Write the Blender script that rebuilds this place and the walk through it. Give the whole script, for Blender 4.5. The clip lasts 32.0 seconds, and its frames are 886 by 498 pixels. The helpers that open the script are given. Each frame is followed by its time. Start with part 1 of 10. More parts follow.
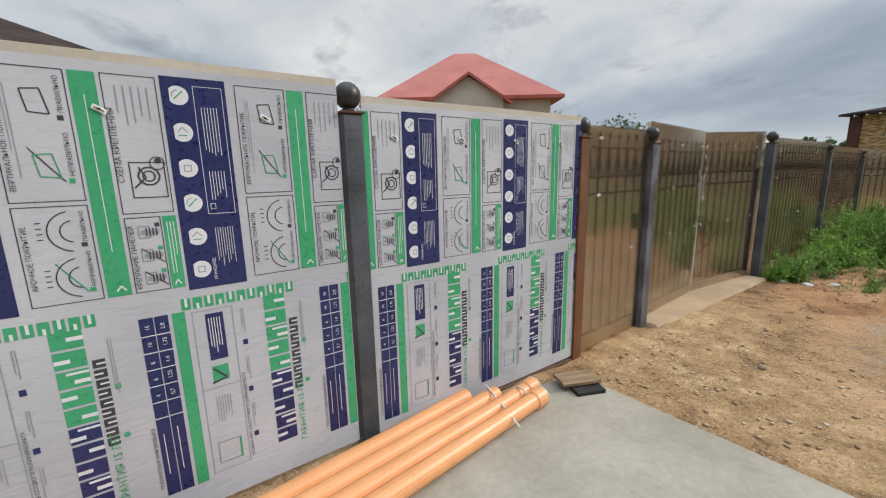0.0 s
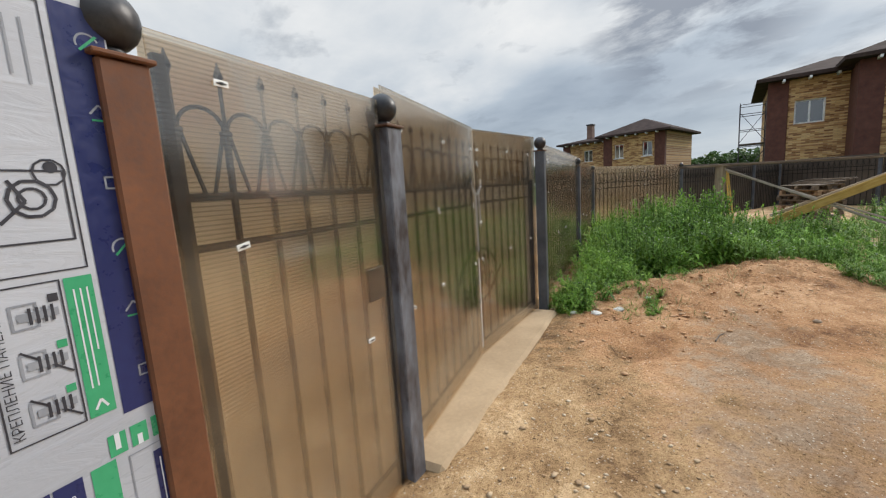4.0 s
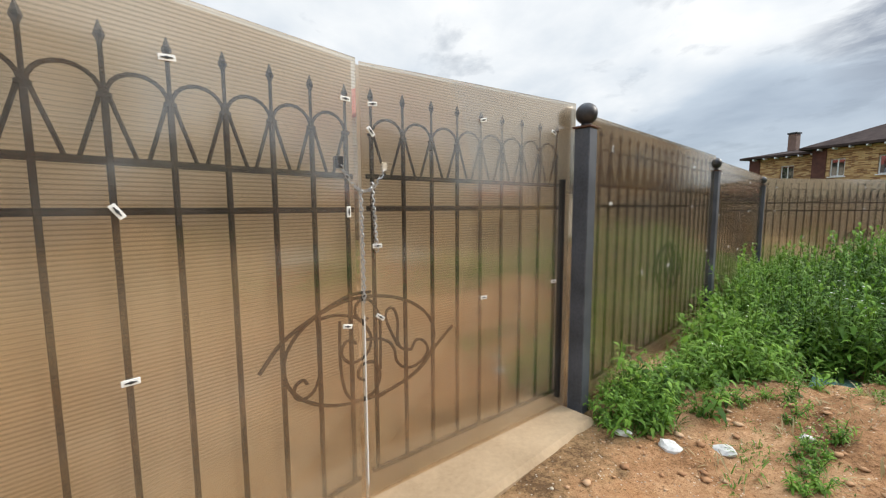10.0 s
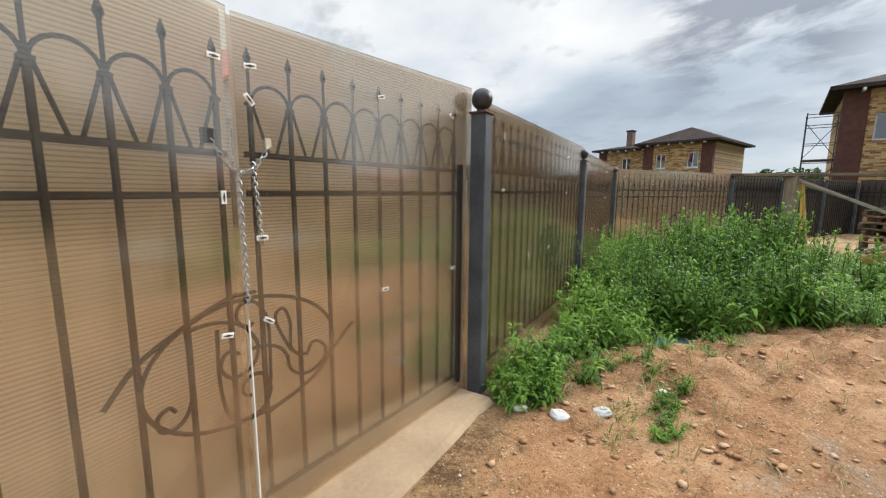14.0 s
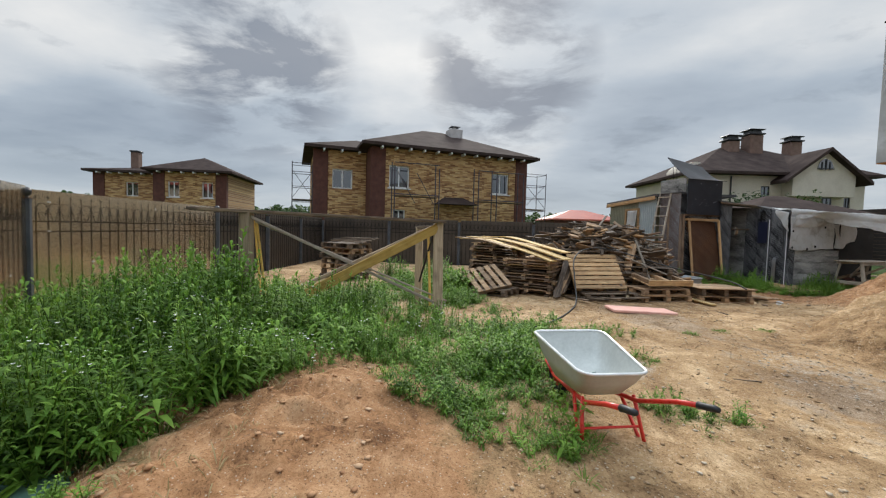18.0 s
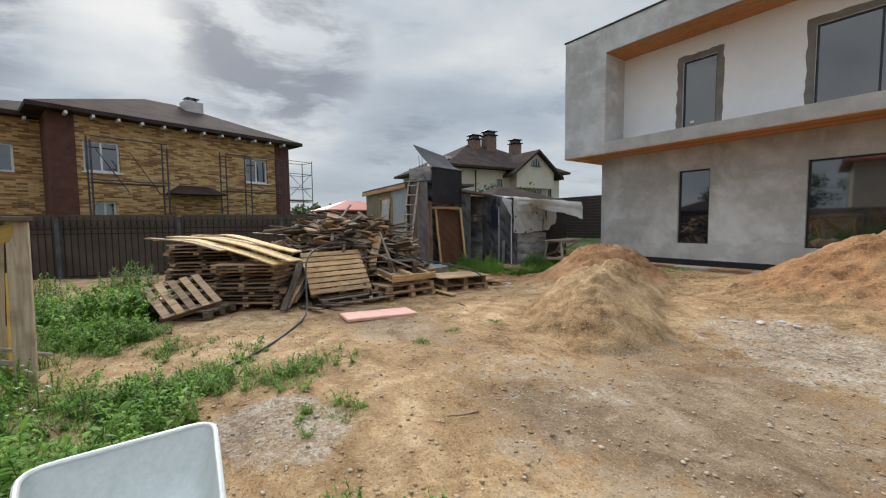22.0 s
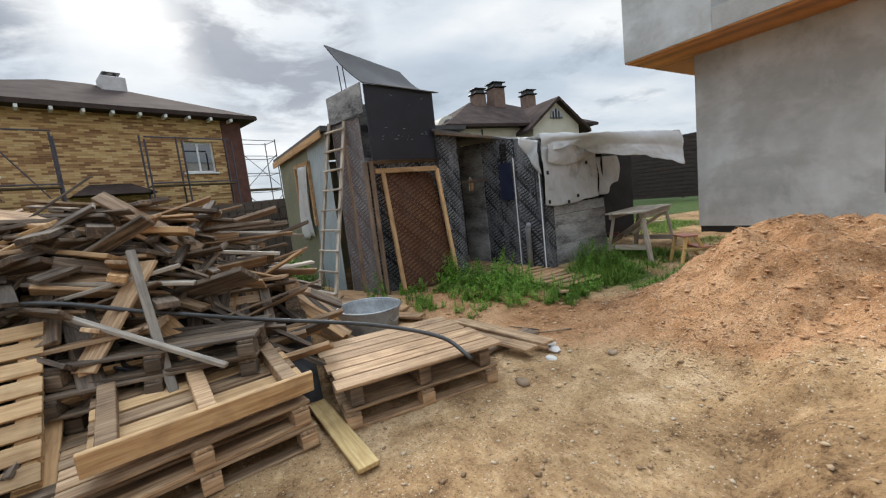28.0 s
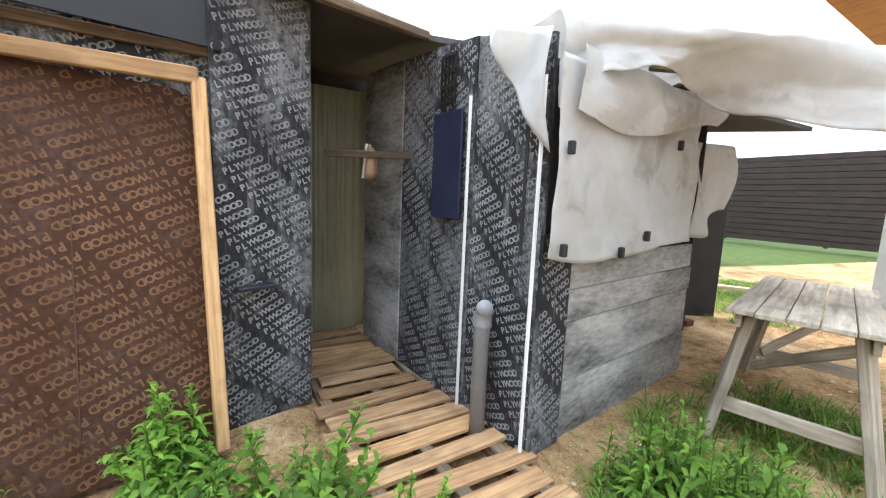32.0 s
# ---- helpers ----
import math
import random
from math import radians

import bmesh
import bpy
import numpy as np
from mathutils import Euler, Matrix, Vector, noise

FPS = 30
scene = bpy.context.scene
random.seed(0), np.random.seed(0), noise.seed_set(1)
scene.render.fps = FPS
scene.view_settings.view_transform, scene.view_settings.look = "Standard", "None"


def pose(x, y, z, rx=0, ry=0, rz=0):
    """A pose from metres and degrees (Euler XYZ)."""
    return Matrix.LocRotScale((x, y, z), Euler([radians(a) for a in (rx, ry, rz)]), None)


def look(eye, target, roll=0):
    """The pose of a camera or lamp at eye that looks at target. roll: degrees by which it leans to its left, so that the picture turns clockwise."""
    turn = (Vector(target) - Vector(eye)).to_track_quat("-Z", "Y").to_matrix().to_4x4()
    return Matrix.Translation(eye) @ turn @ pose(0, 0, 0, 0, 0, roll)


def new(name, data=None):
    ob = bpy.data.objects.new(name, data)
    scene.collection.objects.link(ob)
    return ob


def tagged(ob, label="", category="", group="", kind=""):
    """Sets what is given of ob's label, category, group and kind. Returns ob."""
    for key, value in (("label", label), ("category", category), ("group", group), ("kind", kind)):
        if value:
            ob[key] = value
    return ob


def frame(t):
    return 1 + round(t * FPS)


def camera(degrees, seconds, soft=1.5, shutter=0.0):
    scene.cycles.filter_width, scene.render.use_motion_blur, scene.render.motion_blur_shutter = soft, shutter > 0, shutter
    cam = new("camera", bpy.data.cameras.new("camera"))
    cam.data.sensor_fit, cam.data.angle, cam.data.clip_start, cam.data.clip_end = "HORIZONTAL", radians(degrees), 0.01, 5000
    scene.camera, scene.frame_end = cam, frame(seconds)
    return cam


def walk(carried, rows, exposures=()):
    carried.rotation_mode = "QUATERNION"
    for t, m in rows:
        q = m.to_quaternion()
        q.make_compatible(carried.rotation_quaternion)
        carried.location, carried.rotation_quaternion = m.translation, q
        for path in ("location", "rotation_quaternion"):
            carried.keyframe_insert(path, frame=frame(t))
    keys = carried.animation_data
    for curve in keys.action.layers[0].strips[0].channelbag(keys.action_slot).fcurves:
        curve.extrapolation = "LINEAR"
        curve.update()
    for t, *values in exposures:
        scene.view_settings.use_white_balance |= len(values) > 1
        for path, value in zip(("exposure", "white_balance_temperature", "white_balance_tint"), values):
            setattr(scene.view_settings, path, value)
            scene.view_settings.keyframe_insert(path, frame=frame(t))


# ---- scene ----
cam = camera(96.1, 32.0, 1.2)
METRES, EYE, TILT, LEAN, TURN = 20.3, 1.5, 0.0, 0.0, 0.0
ROWS = [
    (0.0, 0.0, 0.0, 0.0, -0.23, -10.9, 1.22),
    (0.5, 0.0034, 0.0121, 0.0014, 0.04, -10.99, 3.97),
    (1.0, 0.005, 0.0241, -0.0009, -10.84, -11.9, -0.17),
    (1.5, 0.0087, 0.0377, -0.0008, -18.76, -11.52, -0.4),
    (2.0, 0.0148, 0.0534, -0.0024, -14.43, -8.59, 2.32),
    (2.5, 0.024, 0.0659, -0.004, -22.52, -9.3, 1.58),
    (3.0, 0.0347, 0.0789, -0.0044, -30.75, -10.27, 1.38),
    (3.5, 0.0494, 0.0906, -0.0043, -29.98, -8.72, 2.65),
    (5.5, 0.0959, 0.119, -0.0061, -24.73, -7.88, 3.14),
    (6.0, 0.1079, 0.1277, -0.008, -24.88, -7.37, -0.49),
    (6.5, 0.1214, 0.1365, -0.0096, -11.44, -7.58, -0.12),
    (7.0, 0.1338, 0.145, -0.0094, -2.0, -7.44, 2.03),
    (7.5, 0.1435, 0.153, -0.0096, -2.86, -8.5, 1.44),
    (8.0, 0.1538, 0.1549, -0.0103, -0.49, -7.21, 1.25),
    (8.5, 0.1592, 0.1538, -0.0106, -1.0, -6.14, 2.02),
    (9.0, 0.1615, 0.1529, -0.0106, -4.04, -5.91, 1.78),
    (9.5, 0.1601, 0.1528, -0.0108, -5.9, -5.76, 0.64),
    (10.0, 0.1604, 0.1529, -0.0103, -7.4, -5.87, 0.26),
    (10.5, 0.161, 0.1526, -0.0105, -9.13, -5.91, 0.23),
    (11.0, 0.1621, 0.1523, -0.0105, -10.71, -6.08, 0.25),
    (11.5, 0.1629, 0.1519, -0.0104, -12.67, -6.39, 0.29),
    (12.0, 0.162, 0.1524, -0.0104, -14.86, -6.99, 0.11),
    (12.5, 0.1597, 0.1541, -0.0101, -17.21, -7.68, -0.25),
    (13.0, 0.1551, 0.157, -0.0097, -19.73, -8.24, -0.62),
    (13.5, 0.1544, 0.1578, -0.01, -21.51, -8.34, -0.53),
    (15.5, 0.1914, 0.1714, -0.008, -36.9, -6.46, -1.22),
    (16.0, 0.2009, 0.1719, -0.0076, -43.64, -4.93, -1.63),
    (16.5, 0.2127, 0.1667, -0.0062, -51.1, -3.14, -1.35),
    (17.0, 0.2239, 0.1643, -0.0064, -61.92, -2.71, -1.39),
    (17.5, 0.2353, 0.1654, -0.0051, -74.58, -3.13, -2.35),
    (18.0, 0.2421, 0.1629, -0.0051, -84.62, -2.81, -1.58),
    (18.5, 0.2493, 0.1492, -0.0054, -93.34, -2.61, 0.68),
    (19.0, 0.2558, 0.1403, -0.0057, -100.49, -3.4, 1.69),
    (19.5, 0.2677, 0.1373, -0.0059, -107.53, -4.8, 1.37),
    (20.0, 0.2803, 0.1315, -0.006, -111.64, -5.7, 0.81),
    (20.5, 0.289, 0.1184, -0.0037, -111.87, -5.0, 1.77),
    (21.0, 0.2966, 0.1096, -0.0026, -112.06, -5.09, 1.89),
    (21.5, 0.3082, 0.1031, -0.0032, -115.29, -6.47, -0.2),
    (22.0, 0.3199, 0.0961, -0.0023, -114.86, -3.8, 0.56),
    (22.5, 0.3286, 0.0834, -0.002, -108.67, -0.72, 2.91),
    (23.0, 0.3394, 0.0742, -0.0039, -109.23, -2.35, 2.74),
    (23.5, 0.3558, 0.0661, -0.0043, -113.9, -3.48, 1.51),
    (24.0, 0.3732, 0.048, -0.0049, -116.4, -4.04, 2.43),
    (24.5, 0.3935, 0.0314, -0.0049, -117.69, -4.91, 3.43),
    (25.0, 0.4144, 0.0144, -0.0052, -118.83, -5.11, 2.8),
    (25.5, 0.4376, -0.0055, -0.0053, -114.91, -5.54, 2.34),
    (27.5, 0.545, -0.0542, -0.006, -110.42, -6.47, 5.4),
    (28.0, 0.5776, -0.071, -0.0062, -112.42, -6.98, 6.32),
    (28.5, 0.5996, -0.0837, -0.0056, -114.28, -7.47, 6.16),
    (29.0, 0.6236, -0.1048, -0.0053, -116.55, -7.6, 5.28),
    (29.5, 0.6443, -0.1231, -0.0051, -120.34, -7.44, 3.55),
    (30.0, 0.6667, -0.1453, -0.0053, -123.57, -7.01, 2.85),
    (30.5, 0.6906, -0.1625, -0.004, -122.12, -7.09, 3.0),
    (31.0, 0.7129, -0.1798, -0.0027, -123.21, -7.98, 2.71),
    (31.5, 0.7339, -0.1969, -0.0009, -115.39, -5.11, 3.11),
    (32.0, 0.7639, -0.2097, -0.0056, -111.42, -7.61, -2.28),
]
walk(
    cam,
    [(t, pose(0, 0, EYE, TILT, LEAN, TURN) @ pose(METRES * x, METRES * y, METRES * z, 90 + pitch, roll, yaw)) for t, x, y, z, yaw, pitch, roll in ROWS],
    [(0.0, -0.12), (2.0, -0.06), (6.0, 0.2), (9.0, 0.36), (13.0, 0.3), (16.0, 0.2), (17.0, 0.0), (20.0, -0.08), (25.0, -0.06), (28.0, 0.29), (30.0, 0.72), (31.0, 1.25), (32.0, 1.78)],
)

# ---- world, sun ----
SUN_AZ, SUN_EL = radians(1.0), radians(33.0)  # from +x towards +y, above the horizon


def nodes_of(tree):
    tree.nodes.clear()
    return tree.nodes, tree.links


def make_world():
    w = bpy.data.worlds.new("sky")
    scene.world = w
    w.use_nodes = True
    n, l = nodes_of(w.node_tree)
    out = n.new("ShaderNodeOutputWorld")
    sky = n.new("ShaderNodeTexSky")
    sky.sky_type, sky.sun_disc, sky.sun_elevation, sky.sun_rotation = "NISHITA", False, SUN_EL, radians(90) - SUN_AZ
    sky.air_density, sky.dust_density = 1.0, 2.0
    bg_sky = n.new("ShaderNodeBackground")
    bg_sky.inputs["Strength"].default_value = 0.06
    l.new(sky.outputs[0], bg_sky.inputs["Color"])
    co = n.new("ShaderNodeTexCoord")
    sep = n.new("ShaderNodeSeparateXYZ")
    l.new(co.outputs["Generated"], sep.inputs[0])

    def mth(op, a, b=None, clamp=False):
        m = n.new("ShaderNodeMath")
        m.operation, m.use_clamp = op, clamp
        for i, v in enumerate((a, b)):
            if v is None:
                continue
            if isinstance(v, (int, float)):
                m.inputs[i].default_value = v
            else:
                l.new(v, m.inputs[i])
        return m.outputs[0]

    zz = mth("ADD", mth("MAXIMUM", sep.outputs[2], 0.0), 0.16)
    comb = n.new("ShaderNodeCombineXYZ")
    l.new(mth("DIVIDE", sep.outputs[0], zz), comb.inputs[0])
    l.new(mth("DIVIDE", sep.outputs[1], zz), comb.inputs[1])

    def cloud(scale, detail, rough, offset, dist=0.4):
        mp = n.new("ShaderNodeMapping")
        mp.inputs["Location"].default_value = offset
        mp.inputs["Scale"].default_value = (scale, scale * 0.75, 1)
        l.new(comb.outputs[0], mp.inputs[0])
        t = n.new("ShaderNodeTexNoise")
        t.inputs["Scale"].default_value, t.inputs["Detail"].default_value = 1.0, detail
        t.inputs["Roughness"].default_value, t.inputs["Distortion"].default_value = rough, dist
        l.new(mp.outputs[0], t.inputs["Vector"])
        return t.outputs["Fac"]

    def ramp(fac, *stops):
        r = n.new("ShaderNodeValToRGB")
        while len(r.color_ramp.elements) < len(stops):
            r.color_ramp.elements.new(0.5)
        for e, (p, c) in zip(r.color_ramp.elements, stops):
            e.position, e.color = p, (*c, 1)
        l.new(fac, r.inputs[0])
        return r.outputs[0]

    big = cloud(0.42, 3, 0.5, (3.1, 1.7, 0))
    fine = cloud(1.5, 6, 0.55, (7.3, 2.2, 4), 0.12)
    both = mth("ADD", mth("MULTIPLY", big, 0.68), mth("MULTIPLY", fine, 0.32))
    layer = ramp(both, (0.36, (0.36, 0.43, 0.52)), (0.46, (0.50, 0.575, 0.66)), (0.53, (0.68, 0.73, 0.78)), (0.62, (0.92, 0.93, 0.93)))
    # thinner cloud about the sun, and a pale band along the horizon
    dotn = n.new("ShaderNodeVectorMath")
    dotn.operation = "DOT_PRODUCT"
    l.new(co.outputs["Generated"], dotn.inputs[0])
    dotn.inputs[1].default_value = (math.cos(SUN_AZ) * math.cos(SUN_EL), math.sin(SUN_AZ) * math.cos(SUN_EL), math.sin(SUN_EL))
    halo = mth("MULTIPLY", mth("POWER", mth("MAXIMUM", dotn.outputs["Value"], 0.0), 13.0), 0.09)
    wisps = ramp(cloud(2.3, 7, 0.58, (1.9, 5.0, 2), 0.15), (0.56, (0, 0, 0)), (0.70, (1, 1, 1)))
    dark = n.new("ShaderNodeMixRGB")
    dark.blend_type = "MIX"
    l.new(mth("MULTIPLY", wisps, 0.55), dark.inputs[0])
    l.new(layer, dark.inputs[1])
    dark.inputs[2].default_value = (0.24, 0.29, 0.36, 1)
    glow = n.new("ShaderNodeMixRGB")
    glow.blend_type = "ADD"
    glow.inputs[0].default_value = 1
    gcol = n.new("ShaderNodeMixRGB")
    gcol.blend_type = "MULTIPLY"
    gcol.inputs[0].default_value = 1
    gcol.inputs[1].default_value = (1.0, 0.97, 0.9, 1)
    l.new(halo, gcol.inputs[2])
    l.new(dark.outputs[0], glow.inputs[1])
    l.new(gcol.outputs[0], glow.inputs[2])
    # a darker torn cloud below the brightest part
    near_c = None
    for way in ((0.928, -0.05, 0.369), (0.815, 0.475, 0.332)):
        dc = n.new("ShaderNodeVectorMath")
        dc.operation = "DOT_PRODUCT"
        l.new(co.outputs["Generated"], dc.inputs[0])
        dc.inputs[1].default_value = way
        close = mth("MULTIPLY", mth("SUBTRACT", dc.outputs["Value"], 0.978, True), 1.0 / 0.014, True)
        near_c = close if near_c is None else mth("MAXIMUM", near_c, close)
    torn = ramp(cloud(2.6, 7, 0.6, (4.4, 9.1, 1), 0.3), (0.42, (0, 0, 0)), (0.56, (1, 1, 1)))
    dk = n.new("ShaderNodeMixRGB")
    l.new(mth("MULTIPLY", mth("MULTIPLY", near_c, torn), 0.85), dk.inputs[0])
    l.new(glow.outputs[0], dk.inputs[1])
    dk.inputs[2].default_value = (0.25, 0.29, 0.36, 1)
    low = mth("SUBTRACT", 1.0, mth("MULTIPLY", mth("MAXIMUM", sep.outputs[2], 0.0), 6.0), True)
    hor = n.new("ShaderNodeMixRGB")
    l.new(mth("MULTIPLY", low, 0.8), hor.inputs[0])
    l.new(dk.outputs[0], hor.inputs[1])
    hor.inputs[2].default_value = (0.53, 0.61, 0.68, 1)
    bg_cl = n.new("ShaderNodeBackground")
    l.new(hor.outputs[0], bg_cl.inputs["Color"])
    # an overcast sky is brightest overhead
    zen = mth("MULTIPLY", mth("SUBTRACT", sep.outputs[2], 0.55, True), 2.3, True)
    l.new(mth("ADD", mth("MULTIPLY", mth("POWER", zen, 1.3), 3.7), 0.94), bg_cl.inputs["Strength"])
    mix = n.new("ShaderNodeMixShader")
    mix.inputs[0].default_value = 0.94
    l.new(bg_sky.outputs[0], mix.inputs[1])
    l.new(bg_cl.outputs[0], mix.inputs[2])
    l.new(mix.outputs[0], out.inputs[0])


make_world()
sun = new("sun", bpy.data.lights.new("sun", "SUN"))
sun.data.energy, sun.data.angle, sun.data.color = 2.6, radians(16), (1.0, 0.95, 0.87)
sun.matrix_world = look((60 * math.cos(SUN_AZ) * math.cos(SUN_EL), 60 * math.sin(SUN_AZ) * math.cos(SUN_EL), 60 * math.sin(SUN_EL)), (0, 0, 0))


# ---- materials ----
class Mat:
    """A small node-material writer."""

    def __init__(self, name):
        self.m = bpy.data.materials.new(name)
        self.m.use_nodes = True
        self.n, self.l = nodes_of(self.m.node_tree)
        self.out = self.n.new("ShaderNodeOutputMaterial")
        self.b = self.n.new("ShaderNodeBsdfPrincipled")
        self.l.new(self.b.outputs[0], self.out.inputs[0])

    def set(self, **kw):
        for k, v in kw.items():
            self.put(self.b.inputs[k.replace("_", " ")], v)
        return self

    def put(self, socket, v):
        if hasattr(v, "is_output"):
            self.l.new(v, socket)
        elif isinstance(v, tuple) and len(v) == 3 and socket.type == "RGBA":
            socket.default_value = (*v, 1)
        else:
            socket.default_value = v

    def coord(self, kind="Object", scale=(1, 1, 1), turn=(0, 0, 0), shift=False):
        if kind == "Position":
            v = self.n.new("ShaderNodeNewGeometry").outputs["Position"]
        else:
            v = self.n.new("ShaderNodeTexCoord").outputs[kind]
        if shift:
            r = self.n.new("ShaderNodeObjectInfo").outputs["Random"]
            s = self.n.new("ShaderNodeVectorMath")
            s.operation = "MULTIPLY_ADD"
            self.put(s.inputs[0], r)
            s.inputs[1].default_value = (37.0, 53.0, 71.0)
            self.l.new(v, s.inputs[2])
            v = s.outputs[0]
        mp = self.n.new("ShaderNodeMapping")
        mp.inputs["Scale"].default_value = scale
        mp.inputs["Rotation"].default_value = [radians(a) for a in turn]
        self.l.new(v, mp.inputs[0])
        return mp.outputs[0]

    def noise(self, v, scale, detail=4, rough=0.55, dist=0.0):
        t = self.n.new("ShaderNodeTexNoise")
        self.l.new(v, t.inputs["Vector"])
        t.inputs["Scale"].default_value, t.inputs["Detail"].default_value = scale, detail
        t.inputs["Roughness"].default_value, t.inputs["Distortion"].default_value = rough, dist
        return t.outputs["Fac"]

    def ramp(self, fac, *stops, hard=False):
        r = self.n.new("ShaderNodeValToRGB")
        r.color_ramp.interpolation = "CONSTANT" if hard else "LINEAR"
        while len(r.color_ramp.elements) < len(stops):
            r.color_ramp.elements.new(0.5)
        for e, (p, c) in zip(r.color_ramp.elements, stops):
            e.position, e.color = p, (*(c if isinstance(c, tuple) else (c, c, c)), 1)
        self.put(r.inputs[0], fac)
        return r.outputs[0]

    def mix(self, fac, a, b, kind="MIX"):
        m = self.n.new("ShaderNodeMixRGB")
        m.blend_type = kind
        self.put(m.inputs[0], fac), self.put(m.inputs[1], a), self.put(m.inputs[2], b)
        return m.outputs[0]

    def math(self, op, a, b=0.0, clamp=False):
        m = self.n.new("ShaderNodeMath")
        m.operation, m.use_clamp = op, clamp
        self.put(m.inputs[0], a), self.put(m.inputs[1], b)
        return m.outputs[0]

    def bump(self, h, strength=0.3, dist=0.02):
        b = self.n.new("ShaderNodeBump")
        b.inputs["Strength"].default_value, b.inputs["Distance"].default_value = strength, dist
        self.l.new(h, b.inputs["Height"])
        self.l.new(b.outputs[0], self.b.inputs["Normal"])
        return self

    def random(self):
        return self.n.new("ShaderNodeObjectInfo").outputs["Random"]

    def island(self):
        return self.n.new("ShaderNodeNewGeometry").outputs["Random Per Island"]

    def attr(self, name):
        a = self.n.new("ShaderNodeAttribute")
        a.attribute_name = name
        return a.outputs["Fac"]


def plain(name, c1, c2, scale=6.0, rough=0.7, bump=0.15, metal=0.0, grain=40.0, stretch=(1, 1, 1), kind="Object", shift=True, spread=0.0):
    """Two-tone surface with large stains and fine grain."""
    m = Mat(name)
    v = m.coord(kind, stretch, shift=shift)
    big, fine = m.noise(v, scale, 5), m.noise(v, grain, 3, 0.6)
    f = m.math("ADD", m.math("MULTIPLY", big, 0.65), m.math("MULTIPLY", fine, 0.35))
    c = m.ramp(f, (0.34, c1), (0.66, c2))
    if spread:
        c = m.mix(1.0, c, m.ramp(m.random(), (0.0, 1.0 - spread), (1.0, 1.0 + spread)), "MULTIPLY")
    m.set(Base_Color=c, Roughness=m.ramp(fine, (0.3, max(rough - 0.12, 0.03)), (0.7, min(rough + 0.12, 1.0))), Metallic=metal)
    m.bump(f, bump, 0.01)
    return m.m


def wood(name, dark, mid, light, rough=0.75, island=False, grey=0.0):
    """Sawn timber: grain along local x, each piece with a tone of its own."""
    m = Mat(name)
    v = m.coord("Object", (1.5, 22, 22), shift=not island)
    rnd = m.island() if island else m.random()
    if island:
        s = m.n.new("ShaderNodeVectorMath")
        s.operation = "MULTIPLY_ADD"
        m.put(s.inputs[0], rnd)
        s.inputs[1].default_value = (37.0, 53.0, 71.0)
        m.l.new(v, s.inputs[2])
        v = s.outputs[0]
    g = m.noise(v, 1.6, 6, 0.62, 0.6)
    stain = m.noise(m.coord("Object", (1, 1, 1), shift=not island), 5.0, 3)
    c = m.ramp(g, (0.28, dark), (0.5, mid), (0.72, light))
    c = m.mix(m.ramp(stain, (0.5, 0.0), (0.75, 0.55)), c, tuple(x * 0.62 for x in dark))
    c = m.mix(1.0, c, m.ramp(rnd, (0.0, 0.62), (0.5, 1.0), (1.0, 1.28)), "MULTIPLY")
    if grey:
        c = m.mix(m.math("MULTIPLY", m.math("FRACT", m.math("MULTIPLY", rnd, 7.31)), grey), c, (0.17, 0.155, 0.14))
    m.set(Base_Color=c, Roughness=rough)
    m.bump(g, 0.35, 0.004)
    return m.m


MAT = {}
MAT["post"] = plain("post_steel", (0.032, 0.036, 0.044), (0.115, 0.125, 0.145), 3.0, 0.5, 0.12, 0.25, 60)
MAT["post_side"] = plain("post_rust", (0.045, 0.022, 0.014), (0.12, 0.055, 0.03), 4.0, 0.75, 0.2, 0.1, 50)
MAT["iron"] = plain("wrought_iron", (0.008, 0.007, 0.006), (0.022, 0.016, 0.012), 8.0, 0.68, 0.1, 0.1, 90)
MAT["post_mixed"] = plain("rusted_steel_post", (0.028, 0.015, 0.011), (0.20, 0.215, 0.25), 5.5, 0.55, 0.15, 0.15, 30, (1, 1, 0.45))
MAT["sill"] = plain("sandy_sill", (0.29, 0.20, 0.115), (0.45, 0.325, 0.20), 2.2, 0.9, 0.3, 0, 34, kind="Position", shift=False)
MAT["rust_post"] = plain("primed_rust_post", (0.10, 0.035, 0.014), (0.20, 0.075, 0.03), 4.0, 0.7, 0.15, 0.0, 60)
MAT["ball"] = plain("ball_steel", (0.018, 0.018, 0.02), (0.06, 0.055, 0.055), 9.0, 0.42, 0.1, 0.3, 60)
MAT["chain"] = plain("zinc_chain", (0.35, 0.35, 0.36), (0.6, 0.6, 0.6), 20.0, 0.35, 0.05, 0.9, 90)
MAT["white_clip"] = plain("white_tape", (0.68, 0.67, 0.63), (0.82, 0.81, 0.78), 20.0, 0.5)
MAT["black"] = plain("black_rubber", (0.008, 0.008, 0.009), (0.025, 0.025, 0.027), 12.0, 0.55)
MAT["concrete"] = plain("concrete_slab", (0.27, 0.235, 0.185), (0.42, 0.375, 0.30), 1.6, 0.85, 0.25, 0, 30, kind="Position", shift=False)
MAT["pipe"] = plain("orange_pipe", (0.70, 0.30, 0.115), (0.80, 0.38, 0.165), 3.0, 0.38, 0.03, 0, 60)
MAT["rope"] = plain("white_rope", (0.5, 0.47, 0.42), (0.75, 0.72, 0.66), 60.0, 0.8)
MAT["pallet"] = wood("pallet_wood", (0.15, 0.078, 0.038), (0.39, 0.238, 0.125), (0.60, 0.43, 0.26), grey=0.12)
